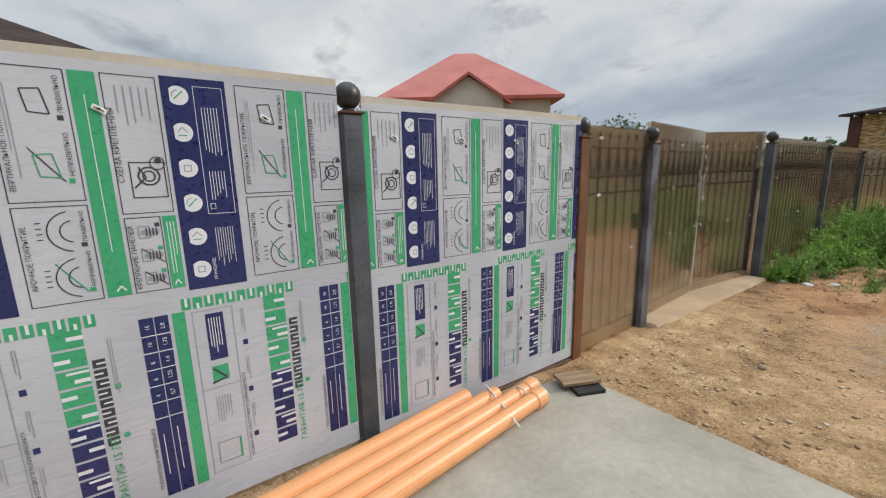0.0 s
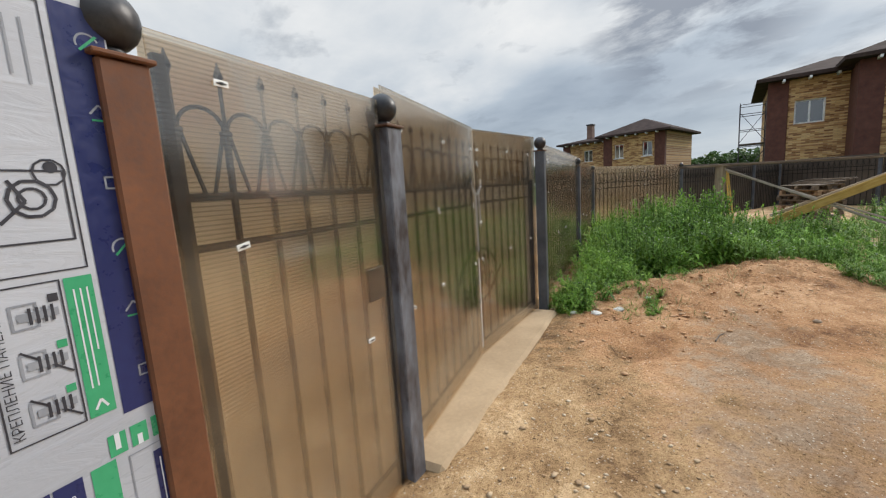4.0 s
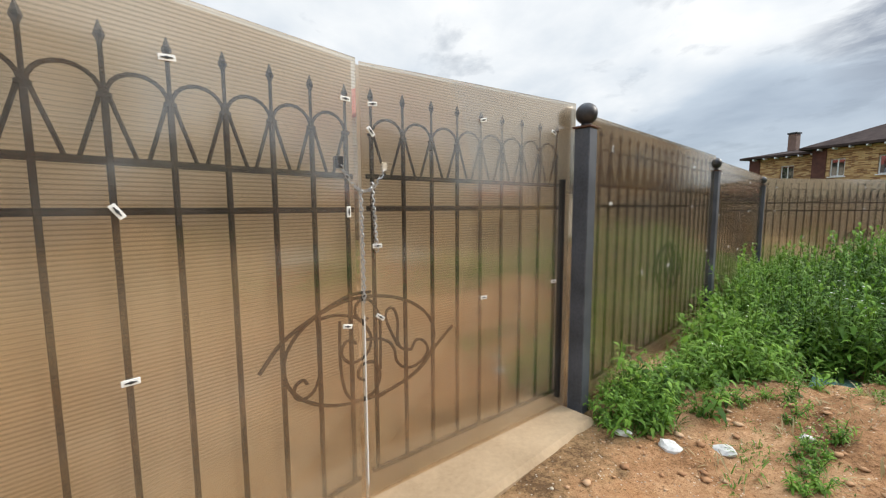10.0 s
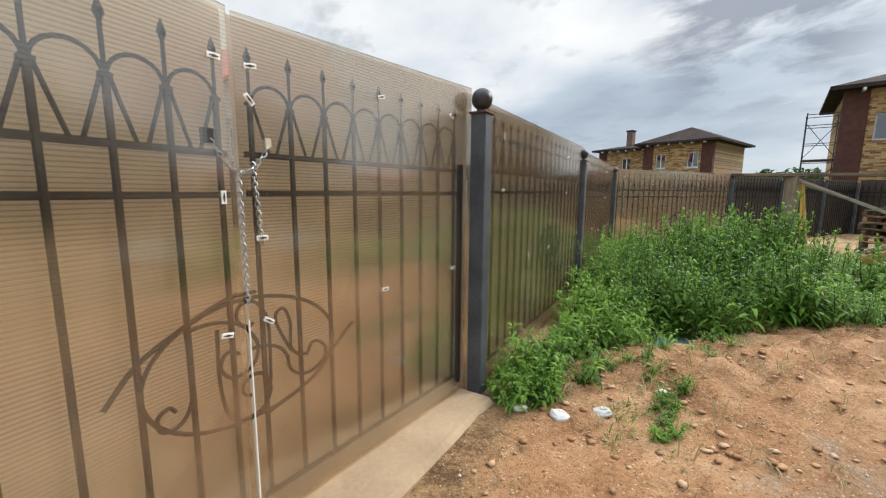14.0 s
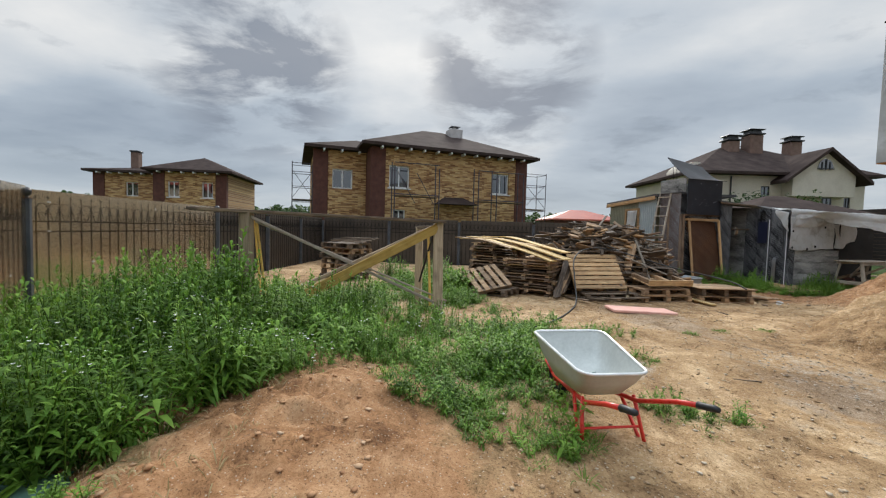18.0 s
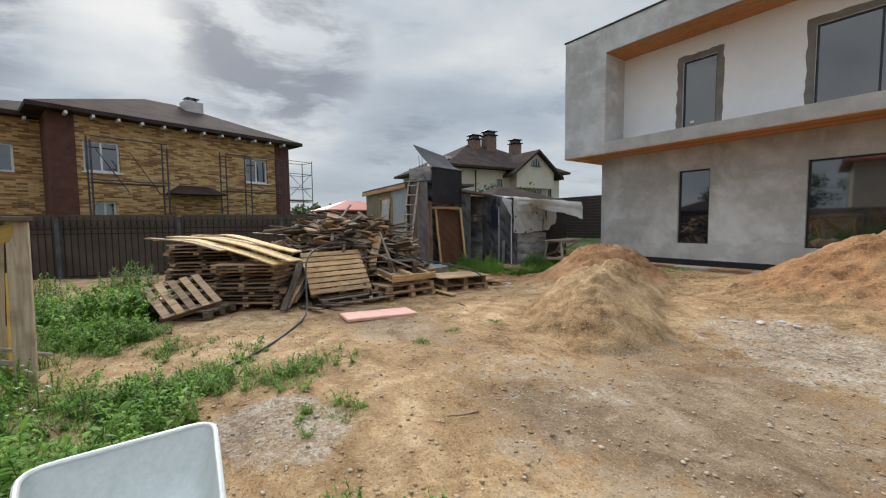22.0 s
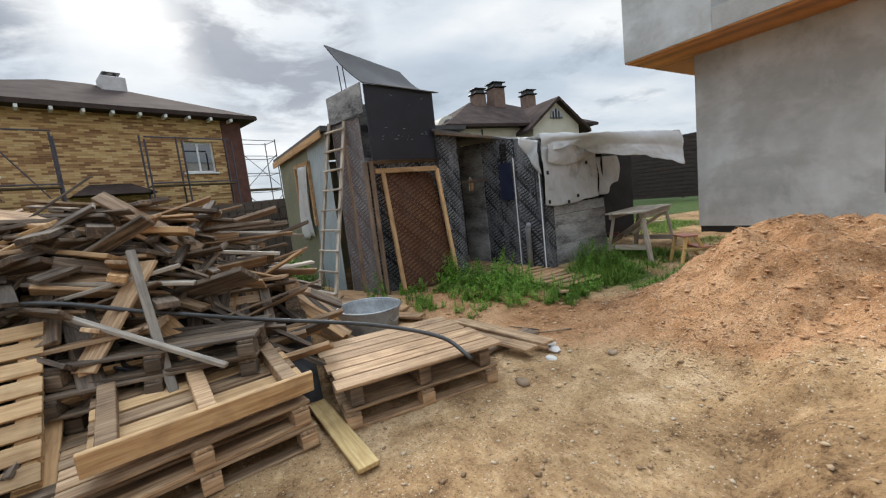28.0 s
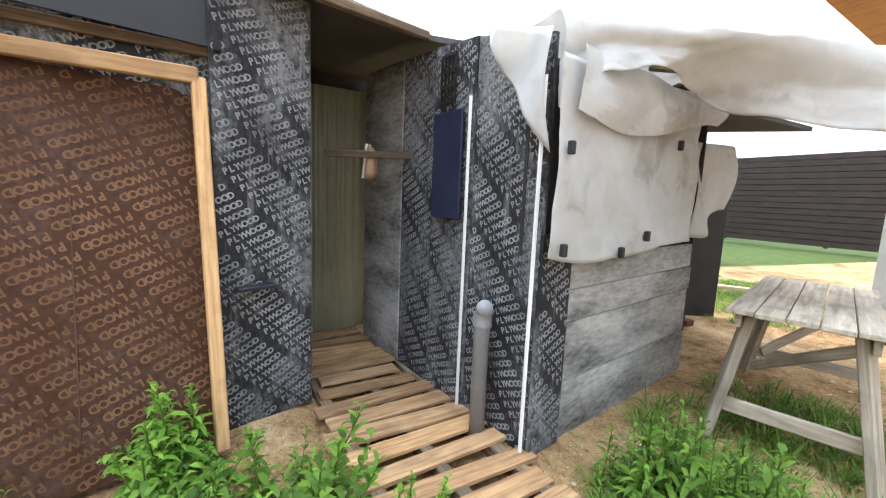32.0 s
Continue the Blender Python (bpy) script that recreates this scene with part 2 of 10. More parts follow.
MAT["pallet_new"] = wood("fresh_pallet_wood", (0.30, 0.165, 0.070), (0.49, 0.305, 0.145), (0.64, 0.45, 0.245))
MAT["pallet_old"] = wood("weathered_wood", (0.045, 0.028, 0.017), (0.14, 0.092, 0.056), (0.29, 0.205, 0.13), grey=0.15)
MAT["scrap_wood"] = wood("dark_scrap_wood", (0.024, 0.016, 0.011), (0.105, 0.072, 0.048), (0.30, 0.225, 0.155))
MAT["plank_yellow"] = wood("yellow_plank", (0.38, 0.235, 0.085), (0.56, 0.385, 0.16), (0.70, 0.52, 0.26))
MAT["frame_wood"] = wood("frame_timber", (0.30, 0.155, 0.065), (0.50, 0.295, 0.135), (0.64, 0.42, 0.22))
MAT["walk_wood"] = wood("walkway_plank", (0.17, 0.085, 0.04), (0.40, 0.225, 0.105), (0.58, 0.37, 0.19), grey=0.2)
MAT["batten_wood"] = wood("weathered_batten", (0.10, 0.058, 0.034), (0.23, 0.145, 0.090), (0.36, 0.25, 0.17), grey=0.2)
MAT["ladder_wood"] = wood("grey_ladder_wood", (0.20, 0.165, 0.125), (0.38, 0.32, 0.255), (0.52, 0.455, 0.37))
MAT["trestle"] = wood("trestle_timber", (0.24, 0.17, 0.11), (0.40, 0.30, 0.20), (0.50, 0.39, 0.27))
MAT["trestle_yellow"] = wood("yellow_batten", (0.42, 0.25, 0.05), (0.60, 0.38, 0.09), (0.68, 0.47, 0.15))
MAT["foam"] = plain("pink_foam", (0.74, 0.36, 0.28), (0.86, 0.50, 0.41), 5.0, 0.7, 0.1, 0, 60)
MAT["tray"] = plain("galvanised_tray", (0.46, 0.475, 0.445), (0.60, 0.615, 0.58), 5.0, 0.5, 0.06, 0.15, 40)
MAT["rim"] = plain("bright_rim", (0.62, 0.63, 0.62), (0.8, 0.8, 0.78), 8.0, 0.4, 0.04, 0.4)
MAT["red"] = plain("red_paint", (0.55, 0.022, 0.014), (0.68, 0.045, 0.03), 6.0, 0.35, 0.05)
MAT["cord"] = plain("green_cord", (0.02, 0.10, 0.09), (0.04, 0.16, 0.14), 30.0, 0.6)
MAT["hose"] = plain("hose_rubber", (0.018, 0.018, 0.018), (0.06, 0.058, 0.054), 9.0, 0.5)
MAT["film_ply"] = plain("dark_film_ply", (0.008, 0.009, 0.014), (0.022, 0.023, 0.032), 2.5, 0.45, 0.1, 0, 30)
MAT["roof_felt"] = plain("roof_felt", (0.055, 0.052, 0.052), (0.11, 0.105, 0.105), 2.0, 0.85, 0.2, 0, 70)
# near black: inner shade of the shed put into the colour; dark offcuts share it
MAT["interior"] = plain("dark_and_shaded_boards", (0.012, 0.010, 0.009), (0.04, 0.034, 0.03), 3.0, 0.8)
MAT["pvc"] = plain("grey_pvc", (0.20, 0.21, 0.225), (0.30, 0.31, 0.33), 5.0, 0.45)
MAT["zinc"] = plain("zinc_tub", (0.20, 0.21, 0.215), (0.46, 0.475, 0.48), 5.0, 0.5, 0.2, 0.35, 30)
MAT["felt"] = plain("brown_felt", (0.32, 0.20, 0.12), (0.45, 0.30, 0.19), 9.0, 0.9)
MAT["navy_panel"] = plain("navy_panel", (0.012, 0.016, 0.04), (0.03, 0.035, 0.07), 4.0, 0.4)
MAT["stool"] = wood("varnished_stool", (0.40, 0.22, 0.07), (0.58, 0.36, 0.14), (0.68, 0.46, 0.2), 0.5)
MAT["stool_top"] = plain("red_stool_top", (0.33, 0.11, 0.07), (0.46, 0.18, 0.12), 8.0, 0.5)
MAT["roof_dark"] = plain("dark_roof_tiles", (0.034, 0.023, 0.020), (0.078, 0.056, 0.050), 1.2, 0.95, 0.3, 0, 9, kind="Position", shift=False)
for _n in MAT["roof_dark"].node_tree.nodes:
    if _n.type == "BSDF_PRINCIPLED":
        _n.inputs["Specular IOR Level"].default_value = 0.08
MAT["roof_red"] = plain("red_metal_roof", (0.36, 0.075, 0.05), (0.50, 0.13, 0.085), 0.6, 0.5, 0.2, 0, 6, kind="Position", shift=False)
MAT["brown_brick"] = plain("brown_pilaster_brick", (0.075, 0.026, 0.018), (0.14, 0.052, 0.036), 3.0, 0.8, 0.3, 0, 12, kind="Position", shift=False)
MAT["cream"] = plain("cream_render", (0.52, 0.46, 0.38), (0.66, 0.60, 0.51), 0.6, 0.9, 0.05, 0, 8, kind="Position", shift=False)
MAT["white_frame"] = plain("white_window_frame", (0.68, 0.69, 0.70), (0.82, 0.82, 0.82), 4.0, 0.4)
MAT["dark_frame"] = plain("dark_window_frame", (0.012, 0.012, 0.014), (0.03, 0.03, 0.034), 6.0, 0.4)
MAT["scaffold"] = plain("scaffold_tube", (0.035, 0.035, 0.045), (0.11, 0.09, 0.11), 4.0, 0.55, 0.1, 0.3)
MAT["chim_brick"] = plain("chimney_brick", (0.14, 0.085, 0.065), (0.24, 0.155, 0.12), 3.0, 0.85, 0.2, 0, 14, kind="Position", shift=False)
MAT["vent"] = plain("vent_metal", (0.40, 0.37, 0.36), (0.56, 0.53, 0.52), 4.0, 0.5, 0.05, 0.3)
MAT["soffit"] = wood("orange_soffit_wood", (0.36, 0.13, 0.03), (0.50, 0.20, 0.05), (0.60, 0.27, 0.085), 0.55)
MAT["ledge"] = plain("ledge_render", (0.34, 0.33, 0.31), (0.48, 0.465, 0.44), 3.0, 0.85, 0.15, 0, 40, kind="Position", shift=False)
MAT["white_wall"] = plain("primed_wall", (0.80, 0.80, 0.80), (0.88, 0.88, 0.88), 1.2, 0.85, 0.1, 0, 30, kind="Position", shift=False)
MAT["gable_dark"] = plain("dark_fence_slats", (0.018, 0.012, 0.011), (0.045, 0.03, 0.026), 3.0, 0.6)
MAT["print_navy"] = plain("navy_print", (0.012, 0.018, 0.085), (0.022, 0.03, 0.12), 3.0, 0.35, 0.03)
MAT["print_green"] = plain("green_print", (0.035, 0.30, 0.135), (0.06, 0.38, 0.18), 3.0, 0.35, 0.03)
MAT["print_black"] = plain("black_print", (0.025, 0.025, 0.035), (0.06, 0.06, 0.07), 3.0, 0.4, 0.03)
MAT["print_grey"] = plain("grey_print", (0.24, 0.25, 0.28), (0.34, 0.35, 0.38), 3.0, 0.4, 0.03)
MAT["print_white"] = plain("white_print", (0.62, 0.63, 0.66), (0.72, 0.73, 0.76), 3.0, 0.4, 0.03)
MAT["sheet_edge"] = plain("sheet_edge", (0.42, 0.37, 0.30), (0.55, 0.49, 0.41), 3.0, 0.5)
MAT["stone"] = plain("pebbles", (0.20, 0.135, 0.085), (0.38, 0.28, 0.19), 2.0, 0.85, 0.2, 0, 30, kind="Position", shift=False)
MAT["rubble"] = plain("white_rubble", (0.50, 0.48, 0.44), (0.70, 0.68, 0.64), 3.0, 0.85, 0.2, 0, 30)
MAT["bottle"] = plain("brown_bottle", (0.02, 0.012, 0.005), (0.05, 0.028, 0.012), 4.0, 0.12)
MAT["label"] = plain("paper_label", (0.5, 0.42, 0.28), (0.7, 0.6, 0.42), 8.0, 0.6)


def mat_film():
    """White protective film on the sheets, wrinkled, with faint ribs."""
    m = Mat("white_film")
    v = m.coord("Object", (1, 1, 1), shift=True)
    w = m.noise(m.coord("Object", (2, 1, 9), (0, 25, 0), shift=True), 2.2, 5, 0.6, 1.2)
    s = m.noise(v, 1.3, 3)
    c = m.ramp(s, (0.35, (0.41, 0.42, 0.46)), (0.65, (0.52, 0.53, 0.57)))
    m.set(Base_Color=c, Roughness=m.ramp(w, (0.35, 0.22), (0.7, 0.5)))
    m.bump(w, 0.22, 0.012)
    return m.m


MAT["film"] = mat_film()


def mat_poly(name, deep, rough, clear, shine, milky):
    """Bronze twin-wall polycarbonate: scatters all that is not close behind it, ribs run along the sheet, its two skins mirror sky and ground."""
    m = Mat(name)
    v = m.coord("Object", (1, 1, 1))
    sep = m.n.new("ShaderNodeSeparateXYZ")
    m.l.new(v, sep.inputs[0])
    streak = m.noise(m.coord("Object", (0.7, 1, 16), shift=True), 2.0, 4, 0.6)
    dirt = m.noise(m.coord("Object", (1, 1, 1), shift=True), 1.7, 4)
    rib = m.math("FRACT", m.math("MULTIPLY", sep.outputs[2], 76.0))
    line = m.ramp(rib, (0.0, 0.84), (0.14, 0.84), (0.30, 1.0), (0.9, 1.0), (1.0, 0.84))
    tint = m.mix(1.0, m.ramp(dirt, (0.3, (0.94, 0.86, 0.75)), (0.7, (0.99, 0.94, 0.86))), line, "MULTIPLY")
    tint = m.mix(1.0, tint, (deep, deep, deep * 0.99), "MULTIPLY")
    g = m.n.new("ShaderNodeBsdfRefraction")
    g.inputs["IOR"].default_value = 1.15
    m.put(g.inputs["Color"], tint)
    m.put(g.inputs["Roughness"], m.ramp(streak, (0.3, rough), (0.7, rough + 0.10)))
    cl = m.n.new("ShaderNodeBsdfTransparent")
    m.put(cl.inputs["Color"], m.mix(0.25, tint, (0.86, 0.76, 0.64)))
    m0 = m.n.new("ShaderNodeMixShader")
    m0.inputs[0].default_value = clear
    m.l.new(g.outputs[0], m0.inputs[1]), m.l.new(cl.outputs[0], m0.inputs[2])
    # milky share
    tl = m.n.new("ShaderNodeBsdfTranslucent")
    m.put(tl.inputs["Color"], m.mix(1.0, tint, (0.86, 0.81, 0.74), "MULTIPLY"))
    mk = m.n.new("ShaderNodeMixShader")
    mk.inputs[0].default_value = milky
    m.l.new(m0.outputs[0], mk.inputs[1]), m.l.new(tl.outputs[0], mk.inputs[2])
    m0 = mk
    # dust on the skins
    df = m.n.new("ShaderNodeBsdfDiffuse")
    df.inputs["Color"].default_value = (0.62, 0.57, 0.50, 1)
    m1 = m.n.new("ShaderNodeMixShader")
    m.put(m1.inputs[0], m.ramp(dirt, (0.4, 0.0), (0.75, 0.03)))
    m.l.new(m0.outputs[0], m1.inputs[1]), m.l.new(df.outputs[0], m1.inputs[2])
    gl = m.n.new("ShaderNodeBsdfGlossy")
    m.put(gl.inputs["Roughness"], m.ramp(streak, (0.3, 0.09), (0.7, 0.17)))
    m.put(gl.inputs["Color"], m.mix(1.0, line, (0.94, 0.93, 0.92), "MULTIPLY"))
    bp = m.n.new("ShaderNodeBump")
    bp.inputs["Strength"].default_value, bp.inputs["Distance"].default_value = 0.12, 0.02
    m.l.new(m.noise(m.coord("Object", (0.6, 1, 2.2), shift=True), 1.6, 3), bp.inputs["Height"])
    m.l.new(bp.outputs[0], gl.inputs["Normal"])
    fr = m.n.new("ShaderNodeFresnel")
    fr.inputs[0].default_value = 1.5
    m2 = m.n.new("ShaderNodeMixShader")
    m.put(m2.inputs[0], m.math("ADD", m.math("MULTIPLY", fr.outputs[0], 0.5), shine, True))
    m.l.new(m1.outputs[0], m2.inputs[1]), m.l.new(gl.outputs[0], m2.inputs[2])
    m.l.new(m2.outputs[0], m.out.inputs[0])
    return m.m


MAT["poly"] = mat_poly("bronze_polycarbonate", 0.985, 0.09, 0.94, 0.135, 0.0)
# for an added diffuser only; the fence itself has the one front sheet
MAT["poly_diffuser"] = mat_poly("added_diffuser", 0.93, 0.46, 0.02, 0.0, 0.42)


MAT["brown_sheet"] = plain("brown_backed_sheet", (0.045, 0.033, 0.024), (0.10, 0.076, 0.056), 1.5, 0.55, 0.08, 0, 40)


def mat_ground():
    m = Mat("site_ground")
    p = m.coord("Position")
    a, b, c = m.noise(p, 0.7, 5, 0.55, 0.6), m.noise(p, 3.5, 8, 0.72, 0.3), m.noise(p, 34, 6, 0.75)
    f = m.math("ADD", m.math("MULTIPLY", a, 0.30), m.math("ADD", m.math("MULTIPLY", b, 0.44), m.math("MULTIPLY", c, 0.26)))
    sand = m.ramp(f, (0.395, (0.135, 0.076, 0.036)), (0.46, (0.325, 0.198, 0.097)), (0.525, (0.455, 0.295, 0.152)), (0.60, (0.66, 0.465, 0.275)))
    soil = m.ramp(f, (0.38, (0.14, 0.066, 0.030)), (0.475, (0.36, 0.185, 0.085)), (0.60, (0.56, 0.335, 0.18)))
    vor = m.n.new("ShaderNodeTexVoronoi")
    m.l.new(p, vor.inputs["Vector"])
    vor.inputs["Scale"].default_value = 38
    chips = m.ramp(vor.outputs["Color"], (0.2, (0.20, 0.17, 0.135)), (0.8, (0.60, 0.56, 0.50)))
    gravel = m.mix(m.ramp(b, (0.35, 0.2), (0.65, 0.8)), sand, chips)
    green = m.ramp(m.math("ADD", m.math("MULTIPLY", b, 0.5), m.math("MULTIPLY", c, 0.5)), (0.38, (0.028, 0.048, 0.012)), (0.6, (0.075, 0.112, 0.03)))
    mud = m.ramp(f, (0.39, (0.115, 0.076, 0.048)), (0.50, (0.235, 0.165, 0.108)), (0.60, (0.38, 0.285, 0.20)))
    edge = m.math("SUBTRACT", m.math("MULTIPLY", b, 0.9), 0.45)

    def sharp(name):
        return m.ramp(m.math("ADD", m.attr(name), m.math("MULTIPLY", edge, 1.6)), (0.38, 0.0), (0.62, 1.0))

    col = m.mix(sharp("soil"), sand, soil)
    col = m.mix(m.math("MULTIPLY", sharp("mud"), 0.8), col, mud)
    col = m.mix(m.math("MULTIPLY", sharp("gravel"), 0.85), col, gravel)
    peb = m.n.new("ShaderNodeTexVoronoi")
    m.l.new(p, peb.inputs["Vector"])
    peb.inputs["Scale"].default_value = 55
    sp = m.n.new("ShaderNodeSeparateXYZ")
    m.l.new(peb.outputs["Color"], sp.inputs[0])
    dot = m.ramp(peb.outputs["Distance"], (0.20, 1.0), (0.34, 0.0))
    col = m.mix(m.math("MULTIPLY", m.math("MULTIPLY", dot, m.ramp(sp.outputs[0], (0.80, 0.0), (0.82, 0.85))), 0.8), col, (0.64, 0.56, 0.45))
    col = m.mix(m.math("MULTIPLY", m.math("MULTIPLY", dot, m.ramp(sp.outputs[1], (0.84, 0.0), (0.86, 0.85))), 0.8), col, (0.14, 0.09, 0.055))
    # dark crumbs and trodden scars, drawn out the way the wheels went
    crumb = m.noise(p, 62, 3, 0.6)
    col = m.mix(m.ramp(crumb, (0.58, 0.0), (0.66, 0.75)), col, m.mix(1.0, col, (0.36, 0.31, 0.27), "MULTIPLY"))
    scar = m.noise(m.coord("Position", (0.55, 2.6, 1), (0, 0, 38)), 2.6, 8, 0.74, 0.5)
    col = m.mix(m.ramp(scar, (0.56, 0.0), (0.66, 0.55)), col, m.mix(1.0, col, (0.56, 0.50, 0.45), "MULTIPLY"))
    pale = m.noise(m.coord("Position", (1, 1, 1), (0, 0, 20)), 2.1, 8, 0.7, 0.3)
    col = m.mix(m.ramp(pale, (0.57, 0.0), (0.68, 0.5)), col, m.mix(1.0, col, (1.32, 1.28, 1.20), "MULTIPLY"))
    damp = m.noise(p, 1.6, 6, 0.62, 0.8)
    col = m.mix(m.ramp(damp, (0.54, 0.0), (0.68, 0.55)), col, m.mix(1.0, col, (0.55, 0.50, 0.46), "MULTIPLY"))
    col = m.mix(sharp("green"), col, green)
    m.set(Base_Color=col, Roughness=0.95, Specular_IOR_Level=0.2)
    m.bump(m.math("ADD", m.math("MULTIPLY", b, 0.8), m.math("MULTIPLY", c, 0.34)), 0.9, 0.05)
    return m.m


MAT["ground"] = mat_ground()


def mat_leaf(name, c1, c2, c3):
    m = Mat(name)
    r = m.island()
    c = m.ramp(r, (0.0, c1), (0.6, c2), (1.0, c3))
    big = m.noise(m.coord("Position"), 0.9, 3)
    c = m.mix(m.ramp(big, (0.35, 0.0), (0.7, 0.45)), c, c3)
    m.set(Base_Color=c, Roughness=0.6, Specular_IOR_Level=0.25)
    t = m.n.new("ShaderNodeBsdfTranslucent")
    m.l.new(c, t.inputs["Color"])
    mx = m.n.new("ShaderNodeMixShader")
    mx.inputs[0].default_value = 0.36
    m.l.new(m.b.outputs[0], mx.inputs[1]), m.l.new(t.outputs[0], mx.inputs[2])
    m.l.new(mx.outputs[0], m.out.inputs[0])
    return m.m


MAT["leaf"] = mat_leaf("weed_leaf", (0.030, 0.072, 0.013), (0.105, 0.212, 0.026), (0.215, 0.36, 0.055))
MAT["leaf_fresh"] = mat_leaf("fresh_weed_leaf", (0.055, 0.13, 0.020), (0.15, 0.305, 0.034), (0.27, 0.44, 0.07))
MAT["grass"] = mat_leaf("grass_blade", (0.045, 0.095, 0.015), (0.125, 0.235, 0.032), (0.24, 0.35, 0.075))
MAT["straw"] = mat_leaf("dry_straw", (0.25, 0.19, 0.085), (0.36, 0.28, 0.13), (0.46, 0.37, 0.2))
MAT["flower"] = plain("white_blossom", (0.6, 0.6, 0.52), (0.78, 0.78, 0.7), 9.0, 0.7)
MAT["tree"] = mat_leaf("tree_leaf", (0.022, 0.05, 0.012), (0.04, 0.085, 0.02), (0.075, 0.12, 0.03))
MAT["bark"] = plain("bark", (0.06, 0.045, 0.035), (0.14, 0.11, 0.085), 6.0, 0.9, 0.4)


def mat_brick():
    """Yellow facing brick in mixed tones, laid in courses; u runs along the wall in local x."""
    m = Mat("yellow_brick")
    v = m.coord("Object", (1, 1, 1), (90, 0, 0))
    br = m.n.new("ShaderNodeTexBrick")
    m.l.new(v, br.inputs["Vector"])
    br.inputs["Color1"].default_value, br.inputs["Color2"].default_value = (0, 0, 0, 1), (1, 1, 1, 1)
    br.inputs["Mortar"].default_value = (0.45, 0.45, 0.45, 1)
    br.inputs["Scale"].default_value = 1.0
    br.inputs["Brick Width"].default_value, br.inputs["Row Height"].default_value = 0.40, 0.088
    br.inputs["Mortar Size"].default_value = 0.006
    big = m.noise(m.coord("Object", (1, 1, 2.6)), 1.1, 3)
    f = m.math("ADD", m.math("MULTIPLY", br.outputs["Color"], 0.75), m.math("MULTIPLY", big, 0.3))
    c = m.ramp(f, (0.18, (0.20, 0.088, 0.034)), (0.42, (0.38, 0.20, 0.078)), (0.62, (0.55, 0.335, 0.14)), (0.9, (0.64, 0.44, 0.21)))
    m.set(Base_Color=m.mix(m.math("MULTIPLY", br.outputs["Fac"], 0.5), c, (0.30, 0.25, 0.19)), Roughness=0.85)
    m.bump(br.outputs["Fac"], -0.3, 0.02)
    return m.m


MAT["brick"] = mat_brick()


def mat_stucco():
    """Grey cement render with trowelled patches and damp clouds."""
    m = Mat("cement_render")
    p = m.coord("Object")
    a, b, c = m.noise(p, 0.42, 3, 0.5, 0.3), m.noise(p, 1.7, 6, 0.6, 0.15), m.noise(p, 45, 3)
    col = m.ramp(m.math("ADD", m.math("MULTIPLY", a, 0.60), m.math("MULTIPLY", b, 0.40)), (0.37, (0.38, 0.378, 0.365)), (0.5, (0.52, 0.523, 0.513)), (0.61, (0.65, 0.66, 0.66)))
    # darker trowelled coats with clear edges, and a faint pale bloom
    coat = m.noise(m.coord("Object", (1, 1, 1.5)), 0.62, 5, 0.62, 0.15)
    col = m.mix(m.ramp(coat, (0.47, 0.0), (0.56, 0.55), (0.68, 0.35)), col, (0.36, 0.355, 0.335))
    bloom = m.noise(m.coord("Object", (1, 1, 0.7)), 1.1, 6, 0.7, 0.2)
    col = m.mix(m.ramp(bloom, (0.51, 0.0), (0.62, 0.45)), col, (0.64, 0.65, 0.65))
    m.set(Base_Color=col, Roughness=0.9)
    m.bump(m.math("ADD", m.math("MULTIPLY", b, 0.5), m.math("MULTIPLY", c, 0.4)), 0.25, 0.01)
    return m.m


MAT["stucco"] = mat_stucco()
MAT["dark_patch"] = plain("fresh_mortar", (0.15, 0.14, 0.12), (0.24, 0.225, 0.195), 3.0, 0.9, 0.2, 0, 30)


def mat_ply(name, base1, base2, worn=0.5):
    """Film-faced plywood, worn pale in patches and scratched down to the wood. Sheet lies in local x, z."""
    m = Mat(name)
    worn_n = m.noise(m.coord("Object", (1, 1, 0.5), shift=True), 2.6, 7, 0.7)
    fine = m.noise(m.coord("Object", (1, 1, 1), shift=True), 30, 5, 0.7)
    run = m.noise(m.coord("Object", (9, 9, 0.6), shift=True), 2.2, 6, 0.7)
    c = m.ramp(fine, (0.32, base1), (0.68, base2))
    smear = m.math("MULTIPLY", m.ramp(worn_n, (0.46, 0.0), (0.66, 1.0)), m.ramp(fine, (0.34, 0.1), (0.6, 1.0)))
    c = m.mix(m.math("MULTIPLY", smear, worn), c, (0.44, 0.455, 0.48))
    c = m.mix(m.math("MULTIPLY", m.ramp(run, (0.58, 0.0), (0.72, 0.8)), worn), c, (0.34, 0.34, 0.35))
    m.set(Base_Color=c, Roughness=m.ramp(worn_n, (0.3, 0.45), (0.7, 0.8)), Specular_IOR_Level=0.2)
    m.bump(fine, 0.15, 0.004)
    return m.m


def mat_stamp(name, ink, worn):
    """Stamped ink, rubbed off in patches down to a darker tone."""
    m = Mat(name)
    rub = m.noise(m.coord("Object", (1, 1, 0.6), shift=True), 3.4, 6, 0.7)
    m.set(Base_Color=m.mix(m.ramp(rub, (0.36, 0.0), (0.66, 1.0)), ink, worn), Roughness=0.7, Specular_IOR_Level=0.2)
    return m.m


